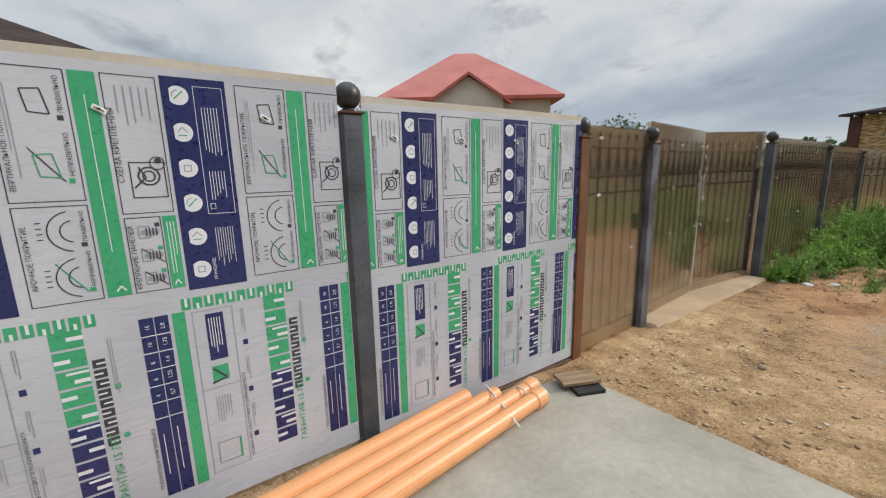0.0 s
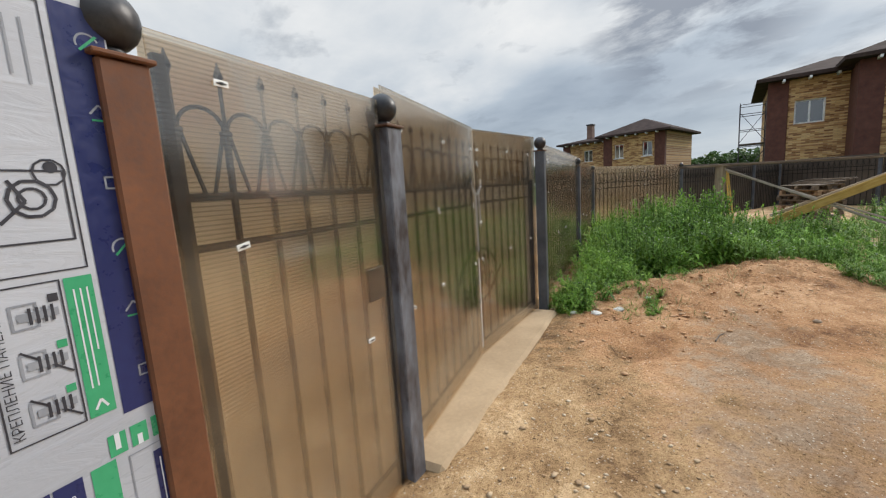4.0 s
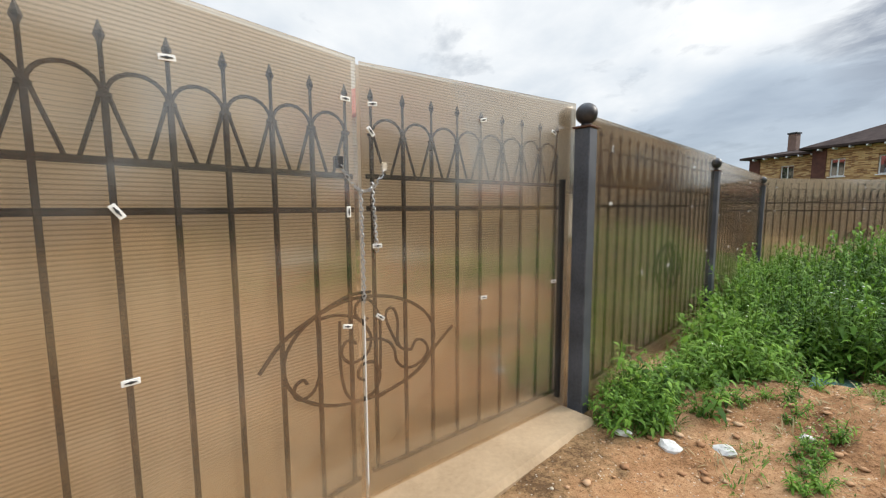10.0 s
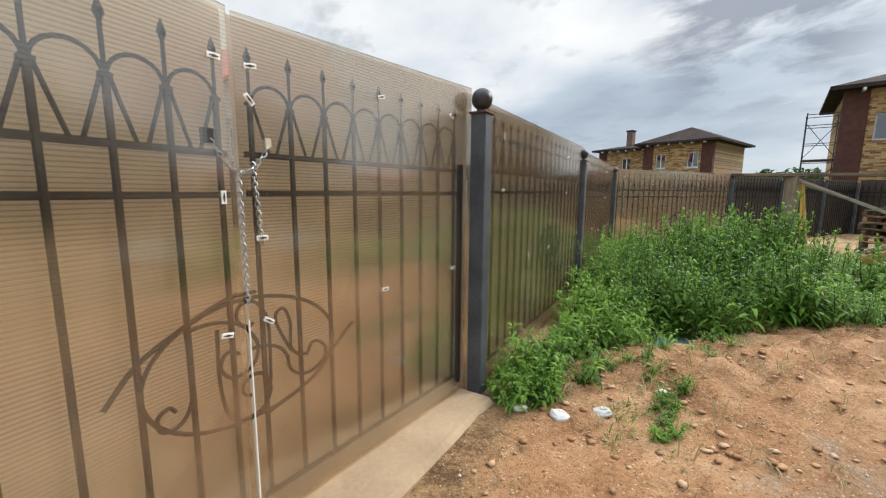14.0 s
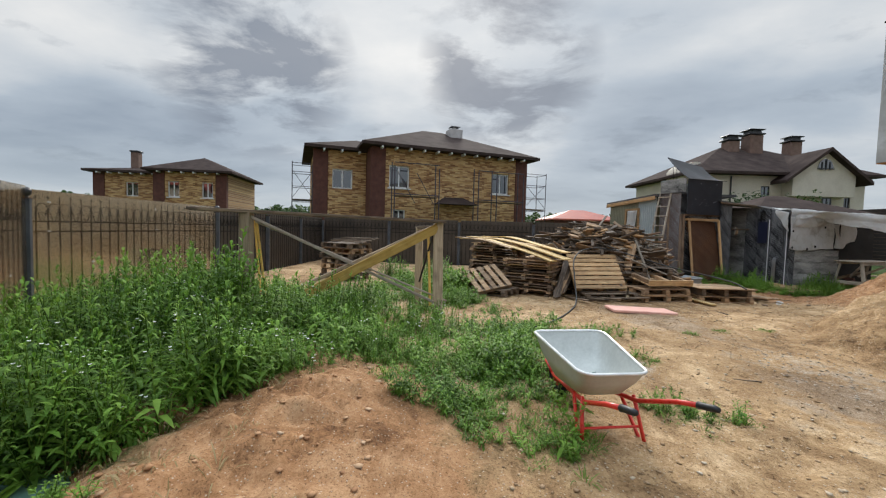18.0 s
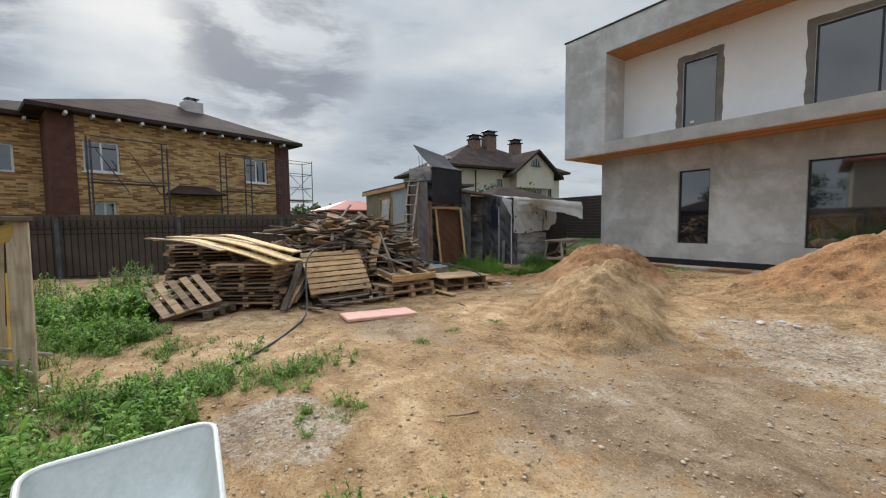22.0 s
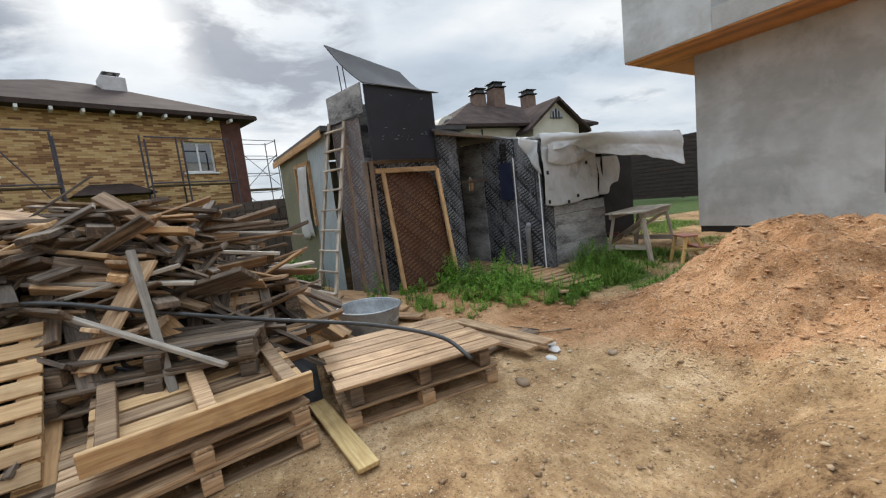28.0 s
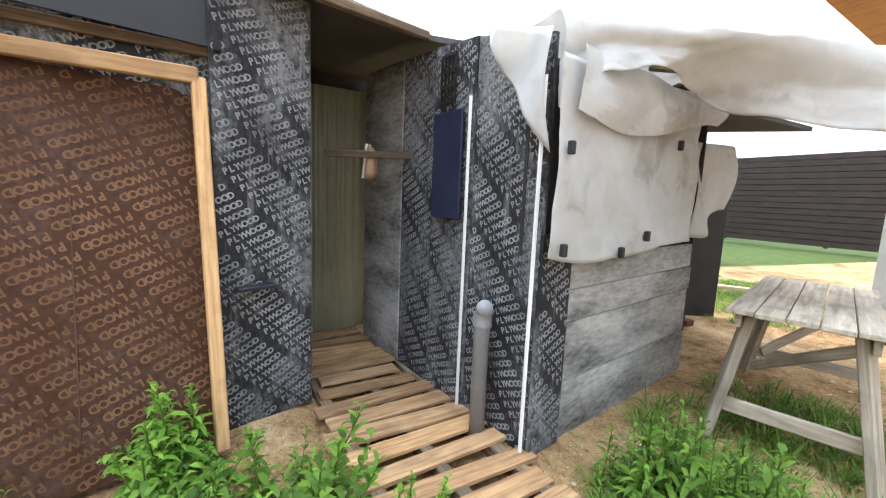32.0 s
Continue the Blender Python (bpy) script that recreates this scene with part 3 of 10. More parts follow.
MAT["ply_black"] = mat_ply("stamped_black_ply", (0.012, 0.012, 0.014), (0.038, 0.038, 0.042), 0.60)
MAT["ply_brown"] = mat_ply("stamped_brown_ply", (0.040, 0.015, 0.006), (0.072, 0.027, 0.012), 0.07)
MAT["ply_purple"] = mat_ply("faded_ply", (0.085, 0.060, 0.056), (0.19, 0.145, 0.135), 0.5)
MAT["stamp_grey"] = mat_stamp("grey_stamp_ink", (0.34, 0.345, 0.36), (0.11, 0.11, 0.115))
MAT["stamp_tan"] = mat_stamp("tan_stamp_ink", (0.20, 0.105, 0.055), (0.10, 0.045, 0.022))
MAT["ply_plain"] = plain("worn_form_ply", (0.03, 0.03, 0.03), (0.50, 0.49, 0.475), 2.6, 0.7, 0.2, 0, 26, stretch=(0.6, 1, 1.8))
MAT["corr_green"] = plain("olive_corrugated", (0.16, 0.16, 0.11), (0.26, 0.255, 0.175), 2.0, 0.5, 0.08, 0.2)
MAT["green_lid"] = plain("dull_green_lid", (0.06, 0.12, 0.095), (0.12, 0.21, 0.17), 3.0, 0.5, 0.1)
MAT["corr_blue"] = plain("pale_blue_metal", (0.28, 0.33, 0.35), (0.40, 0.455, 0.475), 2.0, 0.5, 0.08, 0.2)


def mat_cloth():
    m = Mat("white_tarpaulin")
    v = m.coord("Object")
    s, w = m.noise(v, 1.6, 4), m.noise(v, 7.0, 5, 0.6, 0.8)
    c = m.ramp(m.math("ADD", m.math("MULTIPLY", s, 0.6), m.math("MULTIPLY", w, 0.4)), (0.35, (0.47, 0.445, 0.41)), (0.45, (0.67, 0.662, 0.645)), (0.60, (0.76, 0.76, 0.76)))
    m.set(Base_Color=c, Roughness=0.6)
    m.bump(w, 0.2, 0.012)
    t = m.n.new("ShaderNodeBsdfTranslucent")
    m.l.new(c, t.inputs["Color"])
    mx = m.n.new("ShaderNodeMixShader")
    mx.inputs[0].default_value = 0.42
    m.l.new(m.b.outputs[0], mx.inputs[1]), m.l.new(t.outputs[0], mx.inputs[2])
    m.l.new(mx.outputs[0], m.out.inputs[0])
    return m.m


MAT["cloth"] = mat_cloth()


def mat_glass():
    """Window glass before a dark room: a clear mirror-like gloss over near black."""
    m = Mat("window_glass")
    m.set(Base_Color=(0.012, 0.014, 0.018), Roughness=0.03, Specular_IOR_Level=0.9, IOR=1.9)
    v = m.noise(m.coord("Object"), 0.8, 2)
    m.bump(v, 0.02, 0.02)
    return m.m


MAT["glass"] = mat_glass()


# ---- shapes ----
class G:
    """Collects vertices and faces of one mesh."""

    def __init__(self):
        self.v, self.f, self.smooth = [], [], False

    def add(self, verts, faces):
        o = len(self.v)
        self.v += [tuple(p) for p in verts]
        self.f += [tuple(i + o for i in f) for f in faces]
        return self

    def box(self, c, s, m=None, b=0.0):
        """A box of size s about c; b: width of its chamfers."""
        x, y, z = s[0] / 2, s[1] / 2, s[2] / 2
        if b <= 0:
            p = [Vector((c[0] + sx * x, c[1] + sy * y, c[2] + sz * z)) for sz in (-1, 1) for sy in (-1, 1) for sx in (-1, 1)]
            f = [(0, 2, 3, 1), (4, 5, 7, 6), (0, 1, 5, 4), (2, 6, 7, 3), (0, 4, 6, 2), (1, 3, 7, 5)]
        else:
            b = min(b, 0.4 * min(s))
            p, ix, f = [], {}, []
            for sx in (-1, 1):
                for sy in (-1, 1):
                    for sz in (-1, 1):
                        for a in range(3):
                            q = [sx * x, sy * y, sz * z]
                            for k in range(3):
                                if k != a:
                                    q[k] -= math.copysign(b, q[k])
                            ix[(sx, sy, sz, a)] = len(p)
                            p.append(Vector((c[0] + q[0], c[1] + q[1], c[2] + q[2])))
            for a in range(3):
                o1, o2 = [k for k in range(3) if k != a]
                for s0 in (-1, 1):
                    ring = []
                    for s1, s2 in ((-1, -1), (1, -1), (1, 1), (-1, 1)):
                        key = [0, 0, 0]
                        key[a], key[o1], key[o2] = s0, s1, s2
                        ring.append(ix[(*key, a)])
                    f.append(tuple(ring))
                for s1 in (-1, 1):
                    for s2 in (-1, 1):
                        k0, k1 = [0, 0, 0], [0, 0, 0]
                        k0[a], k1[a] = -1, 1
                        k0[o1] = k1[o1] = s1
                        k0[o2] = k1[o2] = s2
                        f.append((ix[(*k0, o1)], ix[(*k1, o1)], ix[(*k1, o2)], ix[(*k0, o2)]))
            for sx in (-1, 1):
                for sy in (-1, 1):
                    for sz in (-1, 1):
                        f.append(tuple(ix[(sx, sy, sz, a)] for a in range(3)))
        if m is not None:
            p = [m @ q for q in p]
        return self.add(p, f)

    def tube(self, pts, r, n=8, closed=False, caps=True):
        """A round bar along pts; r a radius or one for each point."""
        pts = [Vector(p) for p in pts]
        k = len(pts)
        rs = r if isinstance(r, (list, tuple)) else [r] * k
        o, ref = len(self.v), None
        for i, p in enumerate(pts):
            a = pts[(i + 1) % k] if closed or i < k - 1 else p
            b = pts[i - 1] if closed or i > 0 else p
            d = (a - b).normalized()
            if ref is None:
                ref = d.orthogonal().normalized()
            ref = (ref - d * ref.dot(d)).normalized()
            w = d.cross(ref)
            for j in range(n):
                t = 2 * math.pi * j / n
                self.v.append(tuple(p + rs[i] * (math.cos(t) * ref + math.sin(t) * w)))
        for i in range(k if closed else k - 1):
            for j in range(n):
                a, b = o + i * n, o + ((i + 1) % k) * n
                self.f.append((a + j, a + (j + 1) % n, b + (j + 1) % n, b + j))
        if caps and not closed:
            self.f.append(tuple(o + j for j in range(n))[::-1])
            self.f.append(tuple(o + (k - 1) * n + j for j in range(n)))
        return self

    def lathe(self, prof, n=16, c=(0, 0, 0)):
        """A turned body from (radius, height) pairs."""
        o = len(self.v)
        for r, z in prof:
            for j in range(n):
                t = 2 * math.pi * j / n
                self.v.append((c[0] + r * math.cos(t), c[1] + r * math.sin(t), c[2] + z))
        for i in range(len(prof) - 1):
            for j in range(n):
                a, b = o + i * n, o + (i + 1) * n
                self.f.append((a + j, a + (j + 1) % n, b + (j + 1) % n, b + j))
        self.f.append(tuple(o + j for j in range(n))[::-1])
        self.f.append(tuple(o + (len(prof) - 1) * n + j for j in range(n)))
        return self

    def ball(self, c, r, n=16):
        return self.lathe([(max(r * math.sin(math.pi * i / (n // 2)), 1e-4), -r * math.cos(math.pi * i / (n // 2))) for i in range(n // 2 + 1)], n, c)

    def prism(self, poly, depth, m=None):
        """A flat outline in x, z, given a thickness in y."""
        k = len(poly)
        p = [Vector((x, y, z)) for y in (0, depth) for x, z in poly]
        if m is not None:
            p = [m @ q for q in p]
        return self.add(p, [tuple(range(k))[::-1], tuple(range(k, 2 * k))] + [(i, (i + 1) % k, k + (i + 1) % k, k + i) for i in range(k)])

    def sheet(self, nu, nv, fn, thick=0.0):
        """A grid from fn(u, v) for u, v in 0..1; thick: second skin below it."""
        o = len(self.v)
        pts = [Vector(fn(i / nu, j / nv)) for j in range(nv + 1) for i in range(nu + 1)]
        q = lambda i, j: o + j * (nu + 1) + i
        self.v += [tuple(p) for p in pts]
        self.f += [(q(i, j), q(i + 1, j), q(i + 1, j + 1), q(i, j + 1)) for j in range(nv) for i in range(nu)]
        if thick:
            k = len(pts)
            nrm = []
            for j in range(nv + 1):
                for i in range(nu + 1):
                    a = pts[j * (nu + 1) + min(i + 1, nu)] - pts[j * (nu + 1) + max(i - 1, 0)]
                    b = pts[min(j + 1, nv) * (nu + 1) + i] - pts[max(j - 1, 0) * (nu + 1) + i]
                    nrm.append(a.cross(b).normalized())
            self.v += [tuple(p - thick * w) for p, w in zip(pts, nrm)]
            r = lambda i, j: q(i, j) + k
            self.f += [(r(i, j), r(i, j + 1), r(i + 1, j + 1), r(i + 1, j)) for j in range(nv) for i in range(nu)]
            for i in range(nu):
                self.f += [(q(i + 1, 0), q(i, 0), r(i, 0), r(i + 1, 0)), (q(i, nv), q(i + 1, nv), r(i + 1, nv), r(i, nv))]
            for j in range(nv):
                self.f += [(q(0, j), q(0, j + 1), r(0, j + 1), r(0, j)), (q(nu, j + 1), q(nu, j), r(nu, j), r(nu, j + 1))]
        return self

    def mesh(self, name, mat, smooth=False):
        me = bpy.data.meshes.new(name)
        me.from_pydata(self.v, [], self.f)
        me.materials.append(mat)
        if smooth:
            me.polygons.foreach_set("use_smooth", [True] * len(me.polygons))
        me.update()
        return me


def part(name, g, mat, parent=None, label="", m=None, smooth=False):
    """ONE mesh object under a thing or a part; g may be a G or a mesh that other pieces share."""
    me = g if isinstance(g, bpy.types.Mesh) else g.mesh(name, mat, smooth)
    ob = new(name, me)
    if parent is not None:
        ob.parent = parent
    if m is not None:
        ob.matrix_basis = m
    if label:
        tagged(ob, label)
    return ob


def thing(name, m, label, category, group="", kind=""):
    ob = new(name)
    ob.empty_display_size = 0.1
    ob.matrix_basis = m
    return tagged(ob, label, category, group, kind)


def solo(name, g, mat, label, category, m=None, group="", kind="", smooth=False):
    """A thing of a single mesh."""
    return tagged(part(name, g, mat, None, "", m, smooth), label, category, group, kind)


def along(p, q, z=0.0):
    """A pose at p (x, y) whose x axis points to q."""
    return pose(p[0], p[1], z, 0, 0, math.degrees(math.atan2(q[1] - p[1], q[0] - p[0])))


def span(a, b, roll=0.0):
    """A pose at a whose x axis points to b, for boards and battens."""
    a, b = Vector(a), Vector(b)
    d = (b - a).normalized()
    turn = d.to_track_quat("X", "Z").to_matrix().to_4x4()
    return Matrix.Translation(a) @ turn @ pose(0, 0, 0, roll), (b - a).length


def fast_mesh(name, verts, tris, mat):
    """A mesh from numpy arrays, all triangles."""
    me = bpy.data.meshes.new(name)
    me.vertices.add(len(verts)), me.loops.add(tris.size), me.polygons.add(len(tris))
    me.vertices.foreach_set("co", np.ascontiguousarray(verts, np.float32).ravel())
    me.loops.foreach_set("vertex_index", np.ascontiguousarray(tris, np.int32).ravel())
    me.polygons.foreach_set("loop_start", np.arange(0, tris.size, 3, dtype=np.int32))
    me.polygons.foreach_set("loop_total", np.full(len(tris), 3, np.int32))
    me.materials.append(mat)
    me.update(calc_edges=True)
    return me


def grain(x, y, seed=0):
    """Smooth value noise in 0..1 on arrays."""
    rs = np.random.RandomState(seed)
    tab = rs.rand(64, 64)
    xi, yi = np.floor(x).astype(int), np.floor(y).astype(int)
    fx, fy = x - xi, y - yi
    fx, fy = fx * fx * (3 - 2 * fx), fy * fy * (3 - 2 * fy)
    g = lambda a, b: tab[a % 64, b % 64]
    return (g(xi, yi) * (1 - fx) + g(xi + 1, yi) * fx) * (1 - fy) + (g(xi, yi + 1) * (1 - fx) + g(xi + 1, yi + 1) * fx) * fy


def ease(a, b, x):
    t = np.clip((x - a) / (b - a), 0, 1)
    return t * t * (3 - 2 * t)


# ---- plan ----
POST_A, POST_B, POST_C, POST_D, POST_E = (-0.47, 2.14), (1.09, 3.20), (1.98, 3.86), (4.50, 5.57), (7.00, 7.36)
POST_F, POST_G, POST_K = (9.75, 9.42), (14.0, 9.65), (21.6, 10.1)
POST_Z = tuple(np.subtract(POST_A, np.subtract(POST_B, POST_A) * 1.25).tolist())
BACK_END = (20.75, -1.75)


def fence_side(x, y):
    """Metres outside the street fence (negative inside)."""
    best = None
    for p, q in ((POST_Z, POST_B), (POST_C, POST_D), (POST_D, POST_F)):
        d = np.subtract(q, p) / np.hypot(*np.subtract(q, p))
        s = -d[1] * (x - p[0]) + d[0] * (y - p[1])
        best = s if best is None else np.minimum(best, s)
    return best


def bump2(x, y, cx, cy, h, s_long, s_short, ang, power=2.0):
    c, s = math.cos(ang), math.sin(ang)
    u, v = (x - cx) * c + (y - cy) * s, -(x - cx) * s + (y - cy) * c
    return h * np.exp(-np.power(np.sqrt((u / s_long) ** 2 + (v / s_short) ** 2), power))


def heap_up(x, y, cx, cy, h, s_long, s_short, ang):
    """A tipped heap with a clear foot and a rough outline."""
    c, s = math.cos(ang), math.sin(ang)
    u, v = (x - cx) * c + (y - cy) * s, -(x - cx) * s + (y - cy) * c
    d = np.sqrt((u / s_long) ** 2 + (v / s_short) ** 2) + 0.22 * (grain(x * 1.9, y * 1.9, 14) - 0.5) + 0.10 * (grain(x * 5.1, y * 5.1, 15) - 0.5)
    t = np.clip((1.0 - d) / 0.85, 0, 1)
    return h * t * (1.25 - 0.25 * t)


def lumps(x, y):
    return (grain(x * 1.7, y * 1.7, 1) - 0.5) * 0.5 + (grain(x * 4.1, y * 4.1, 2) - 0.5) * 0.3 + (grain(x * 9.3, y * 9.3, 3) - 0.5) * 0.2


def fields(x, y):
    """Soil kinds and height of the ground."""
    gravel_hill = bump2(x, y, 13.65, -5.65, 0.98, 1.2, 1.2, 0, 2.3)
    ridge = heap_up(x, y, 11.45, -3.15, 0.74, 2.3, 1.02, -0.8) + heap_up(x, y, 12.2, -4.75, 0.44, 0.95, 0.75, -0.6)
    hill = bump2(x, y, 9.1, -7.9, 1.3, 2.1, 1.75, 0.2, 2.2)
    dirt = bump2(x, y, 7.6, 4.75, 0.22, 1.7, 0.9, 0.0, 2.2) + bump2(x, y, 6.0, 5.2, 0.10, 0.8, 0.6, 0.3)
    pit = bump2(x, y, 6.75, 5.85, 0.22, 0.55, 0.4, 0.5)
    z = -0.085 + 0.16 * ease(15.0, 17.2, x) * ease(-12, -1.5, -np.abs(y + 5) + 0) + 0.07 * ease(-7.2, -9.6, y) * ease(10, 12, x)
    z = z + 0.06 * ease(6.0, 8.5, y - 0.0) * ease(4, 7, x)
    mounds = gravel_hill + ridge + hill
    lump = lumps(x, y)
    near = ease(40, 24, np.abs(x - 9)) * ease(40, 24, np.abs(y))
    z = z + mounds + dirt - pit - bump2(x, y, 17.4, -4.92, 0.06, 1.75, 0.55, 0.17, 6)
    rough = 0.040 + 0.12 * np.clip(dirt * 4, 0, 1) + 0.22 * np.clip(mounds * 1.5, 0, 1)
    z = z + lump * rough * near
    fine = (grain(x * 13.1, y * 13.1, 4) - 0.5) * 0.55 + (grain(x * 6.3, y * 6.3, 6) - 0.5) * 0.9 * (grain(x * 0.9, y * 0.9, 8) > 0.42)
    z = z + fine * near * (0.024 + 0.10 * np.clip(dirt * 4, 0, 1) + 0.10 * np.clip(mounds * 1.6, 0, 1))
    pock = grain(x * 3.3, y * 3.3, 12)
    z = z - 0.12 * np.clip(pock - 0.62, 0, 1) * near * (0.35 + 1.6 * np.clip(ridge * 2, 0, 1))
    # tyre ruts from the gate across the plot
    for ox in (-0.75, 0.75):
        du = (x - 3.3) * 0.72 + (y - 4.2) * -0.69 
        dv = (x - 3.3) * 0.69 + (y - 4.2) * 0.72 - ox - 0.25 * np.sin(du * 0.5)
        rut = np.exp(-(dv / 0.10) ** 4) * ease(0.5, 1.5, du) * ease(9.0, 6.0, du)
        z = z - rut * (0.022 + 0.009 * np.sin(du * 75 + 6 * np.abs(dv) * 10))
    z = z - 0.05 * ease(0.3, 3.0, fence_side(x, y)) * near
    soil = np.clip(bump2(x, y, 6.9, 4.7, 1.15, 3.0, 1.5, 0.15, 3) + np.clip(gravel_hill * 4.0 - 0.3, 0, 1) + 0.75 * np.clip(hill * 2, 0, 1) + bump2(x, y, 16.6, -3.3, 0.8, 1.3, 0.7, 0.2) + bump2(x, y, 15.3, -4.2, 0.75, 1.5, 0.9, 0.3, 3), 0, 1)
    soil = np.clip(soil + 0.52 * bump2(x, y, 3.9, 2.5, 1.0, 2.4, 1.3, 0.4), 0, 1)
    grav = np.clip(0.0 * x + bump2(x, y, 8.6, -3.9, 0.95, 1.8, 1.2, -0.4, 3) + bump2(x, y, 9.65, 1.85, 1.0, 0.62, 0.5, 0.4, 4) + 0.45 * bump2(x, y, 9.6, -0.6, 1.0, 1.6, 1.0, 0.3), 0, 1)
    mud = np.clip(0.62 * ease(0.2, 1.2, fence_side(x, y)) + 0.62 * bump2(x, y, 8.4, -1.7, 1.0, 2.6, 1.5, -0.5, 3) + 0.62 * bump2(x, y, 12.4, 0.2, 1.0, 2.0, 1.0, 0.3, 3) + 0.5 * bump2(x, y, 9.0, 0.0, 1, 1.4, 1.0, 0.2) + 0.58 * bump2(x, y, 4.6, 3.3, 1.0, 2.2, 0.8, 0.5, 3), 0, 1)
    mud, grav = [k * (1 - np.clip(ridge * 3.5, 0, 0.9)) for k in (mud, grav)]
    out_gate = fence_side(x, y)
    green = np.clip(0.5 * ease(5.0, 6.0, out_gate) * ease(22.0, 14.0, out_gate) + ease(21.2, 21.9, x) + ease(30, 40, np.abs(y)), 0, 1)
    green = np.clip(green + 0.62 * bump2(x, y, 9.2, 6.9, 1.0, 3.4, 1.5, 0.45, 3) + 0.6 * bump2(x, y, 16.2, -5.9, 1.0, 1.2, 1.0, 0.3, 3) + 0.45 * bump2(x, y, 14.8, -8.3, 1.0, 3.0, 0.9, 0.2, 3) + 0.6 * bump2(x, y, 19.5, -11, 1, 1.5, 2.0, 0, 3), 0, 1)
    return z, soil, grav, mud, green


def gz(x, y):
    return float(fields(np.array([float(x)]), np.array([float(y)]))[0][0])


def make_ground():
    far = [60, 75, 100, 150, 250, 450, 900, 1600]
    ax = np.concatenate([[-f for f in far[::-1]], np.arange(-50, -6, 2.2), np.arange(-6, 0.4, 0.14), np.arange(0.5, 18.0, 0.05), np.arange(18.1, 22.4, 0.12), np.arange(22.6, 50, 2.2), far])
    ay = np.concatenate([[-f for f in far[::-1]], np.arange(-50, -12, 2.0), np.arange(-12, -8.6, 0.12), np.arange(-8.5, 6.4, 0.05), np.arange(6.5, 11, 0.12), np.arange(11.2, 50, 2.0), far])
    x, y = np.meshgrid(ax, ay)
    x, y = x.ravel(), y.ravel()
    z, *kinds = fields(x, y)
    nx, ny = len(ax), len(ay)
    i = (np.arange(ny - 1)[:, None] * nx + np.arange(nx - 1)[None]).ravel()
    tris = np.concatenate([np.stack([i, i + 1, i + nx + 1], 1), np.stack([i, i + nx + 1, i + nx], 1)])
    me = fast_mesh("ground", np.stack([x, y, z], 1), tris, MAT["ground"])
    for name, val in zip(("soil", "gravel", "mud", "green"), kinds):
        a = me.attributes.new(name, "FLOAT", "POINT")
        a.data.foreach_set("value", val.astype(np.float32))
    me.polygons.foreach_set("use_smooth", [True] * len(me.polygons))
    tagged(new("ground", me), "bare sandy building plot with mounds and tyre marks", "ground", kind="structure")


make_ground()

SLAB = [(-2.6, -2.2), (2.9, -2.2), (2.55, 0.78), (1.80, 1.79), (1.05, 2.79), (0.88, 2.80), (-2.6, 0.50)]
slab = G().add([(x, y, -0.2) for x, y in SLAB] + [(x, y, -0.052) for x, y in SLAB], [tuple(range(7))[::-1], tuple(range(7, 14))] + [(i, (i + 1) % 7, 7 + (i + 1) % 7, 7 + i) for i in range(7)])
solo("pavement", slab, MAT["concrete"], "worn grey concrete slab by the gate", "slab", kind="structure")


# ---- street fence ----
def make_post(p, rust=False, h=1.76, ball=True, mat="post", w=0.105, label="dark steel gate post with a ball on top"):
    t = thing("fence_post", along(p, POST_D if p != POST_D else POST_E, gz(*p)), label, "post", "fence posts")
    z0 = gz(*p)
    hh = h - z0
    g = G().box((0, 0, hh / 2 - 0.15), (w, w, hh + 0.3), b=0.006)
    part("shaft", g, MAT["rust_post"] if rust else MAT[mat], t)
    part("cap", G().box((0, 0, hh + 0.006), (w + 0.022, w + 0.022, 0.012), b=0.003), MAT["rust_post"] if rust else MAT["post_side"], t)
    if ball:
        part("ball", G().lathe([(0.03, 0), (0.034, 0.012), (0.026, 0.022)], 14, (0, 0, hh + 0.012)).ball((0, 0, hh + 0.092), 0.068, 20), MAT["ball"], t, smooth=True)
    return t


RAIL_HI, RAIL_MID, RAIL_LOW, TIP = 1.425, 1.285, 0.06, 1.80
COLLAR = 1.615


def shared_bar(low):
    g = G().box((0, 0, (low + COLLAR) / 2), (0.016, 0.016, COLLAR - low), b=0.002)
    g.tube([(0, 0, COLLAR), (0, 0, TIP - 0.055)], 0.006, 6)
    g.tube([(0, 0, TIP - 0.06), (0, 0, TIP - 0.04), (0, 0, TIP)], [0.006, 0.014, 0.001], 6)
    g.box((0, 0, COLLAR - 0.012), (0.034, 0.018, 0.014), b=0.003)
    return g


def shared_arch(w):
    """A horseshoe between two bars, its legs splayed to the upper rail."""
    g = G()
    r = w / 2 - 0.004
    g.tube([(w / 2 + r * math.cos(math.pi * k / 10), 0, COLLAR - 0.012 + r * 0.95 * math.sin(math.pi * k / 10)) for k in range(11)], 0.006, 6)
    g.tube([(0.012, 0, COLLAR - 0.02), (w * 0.42, 0, RAIL_HI)], 0.006, 6)
    g.tube([(w - 0.012, 0, COLLAR - 0.02), (w * 0.58, 0, RAIL_HI)], 0.006, 6)
    return g


def shared_clip():
    return G().box((0, 0, 0), (0.046, 0.004, 0.019), b=0.001)


def shared_screw():
    g = G().box((0, 0, 0), (0.010, 0.004, 0.008), b=0.001)
    return g.box((-0.010, 0, 0), (0.010, 0.003, 0.0035)).box((0.010, 0, 0), (0.010, 0.003, 0.0035))


def clip(t, x, y, z, turn):
    """A white tape clip with a dark screw in it."""
    c = part("clip", shared(("clip",), shared_clip, "white_clip"), None, t, "white tape clip", pose(x, y, z, 0, turn))
    part("screw", shared(("screw",), shared_screw, "black"), None, c, "black screw", pose(0, -0.003, 0))


BAR = {}


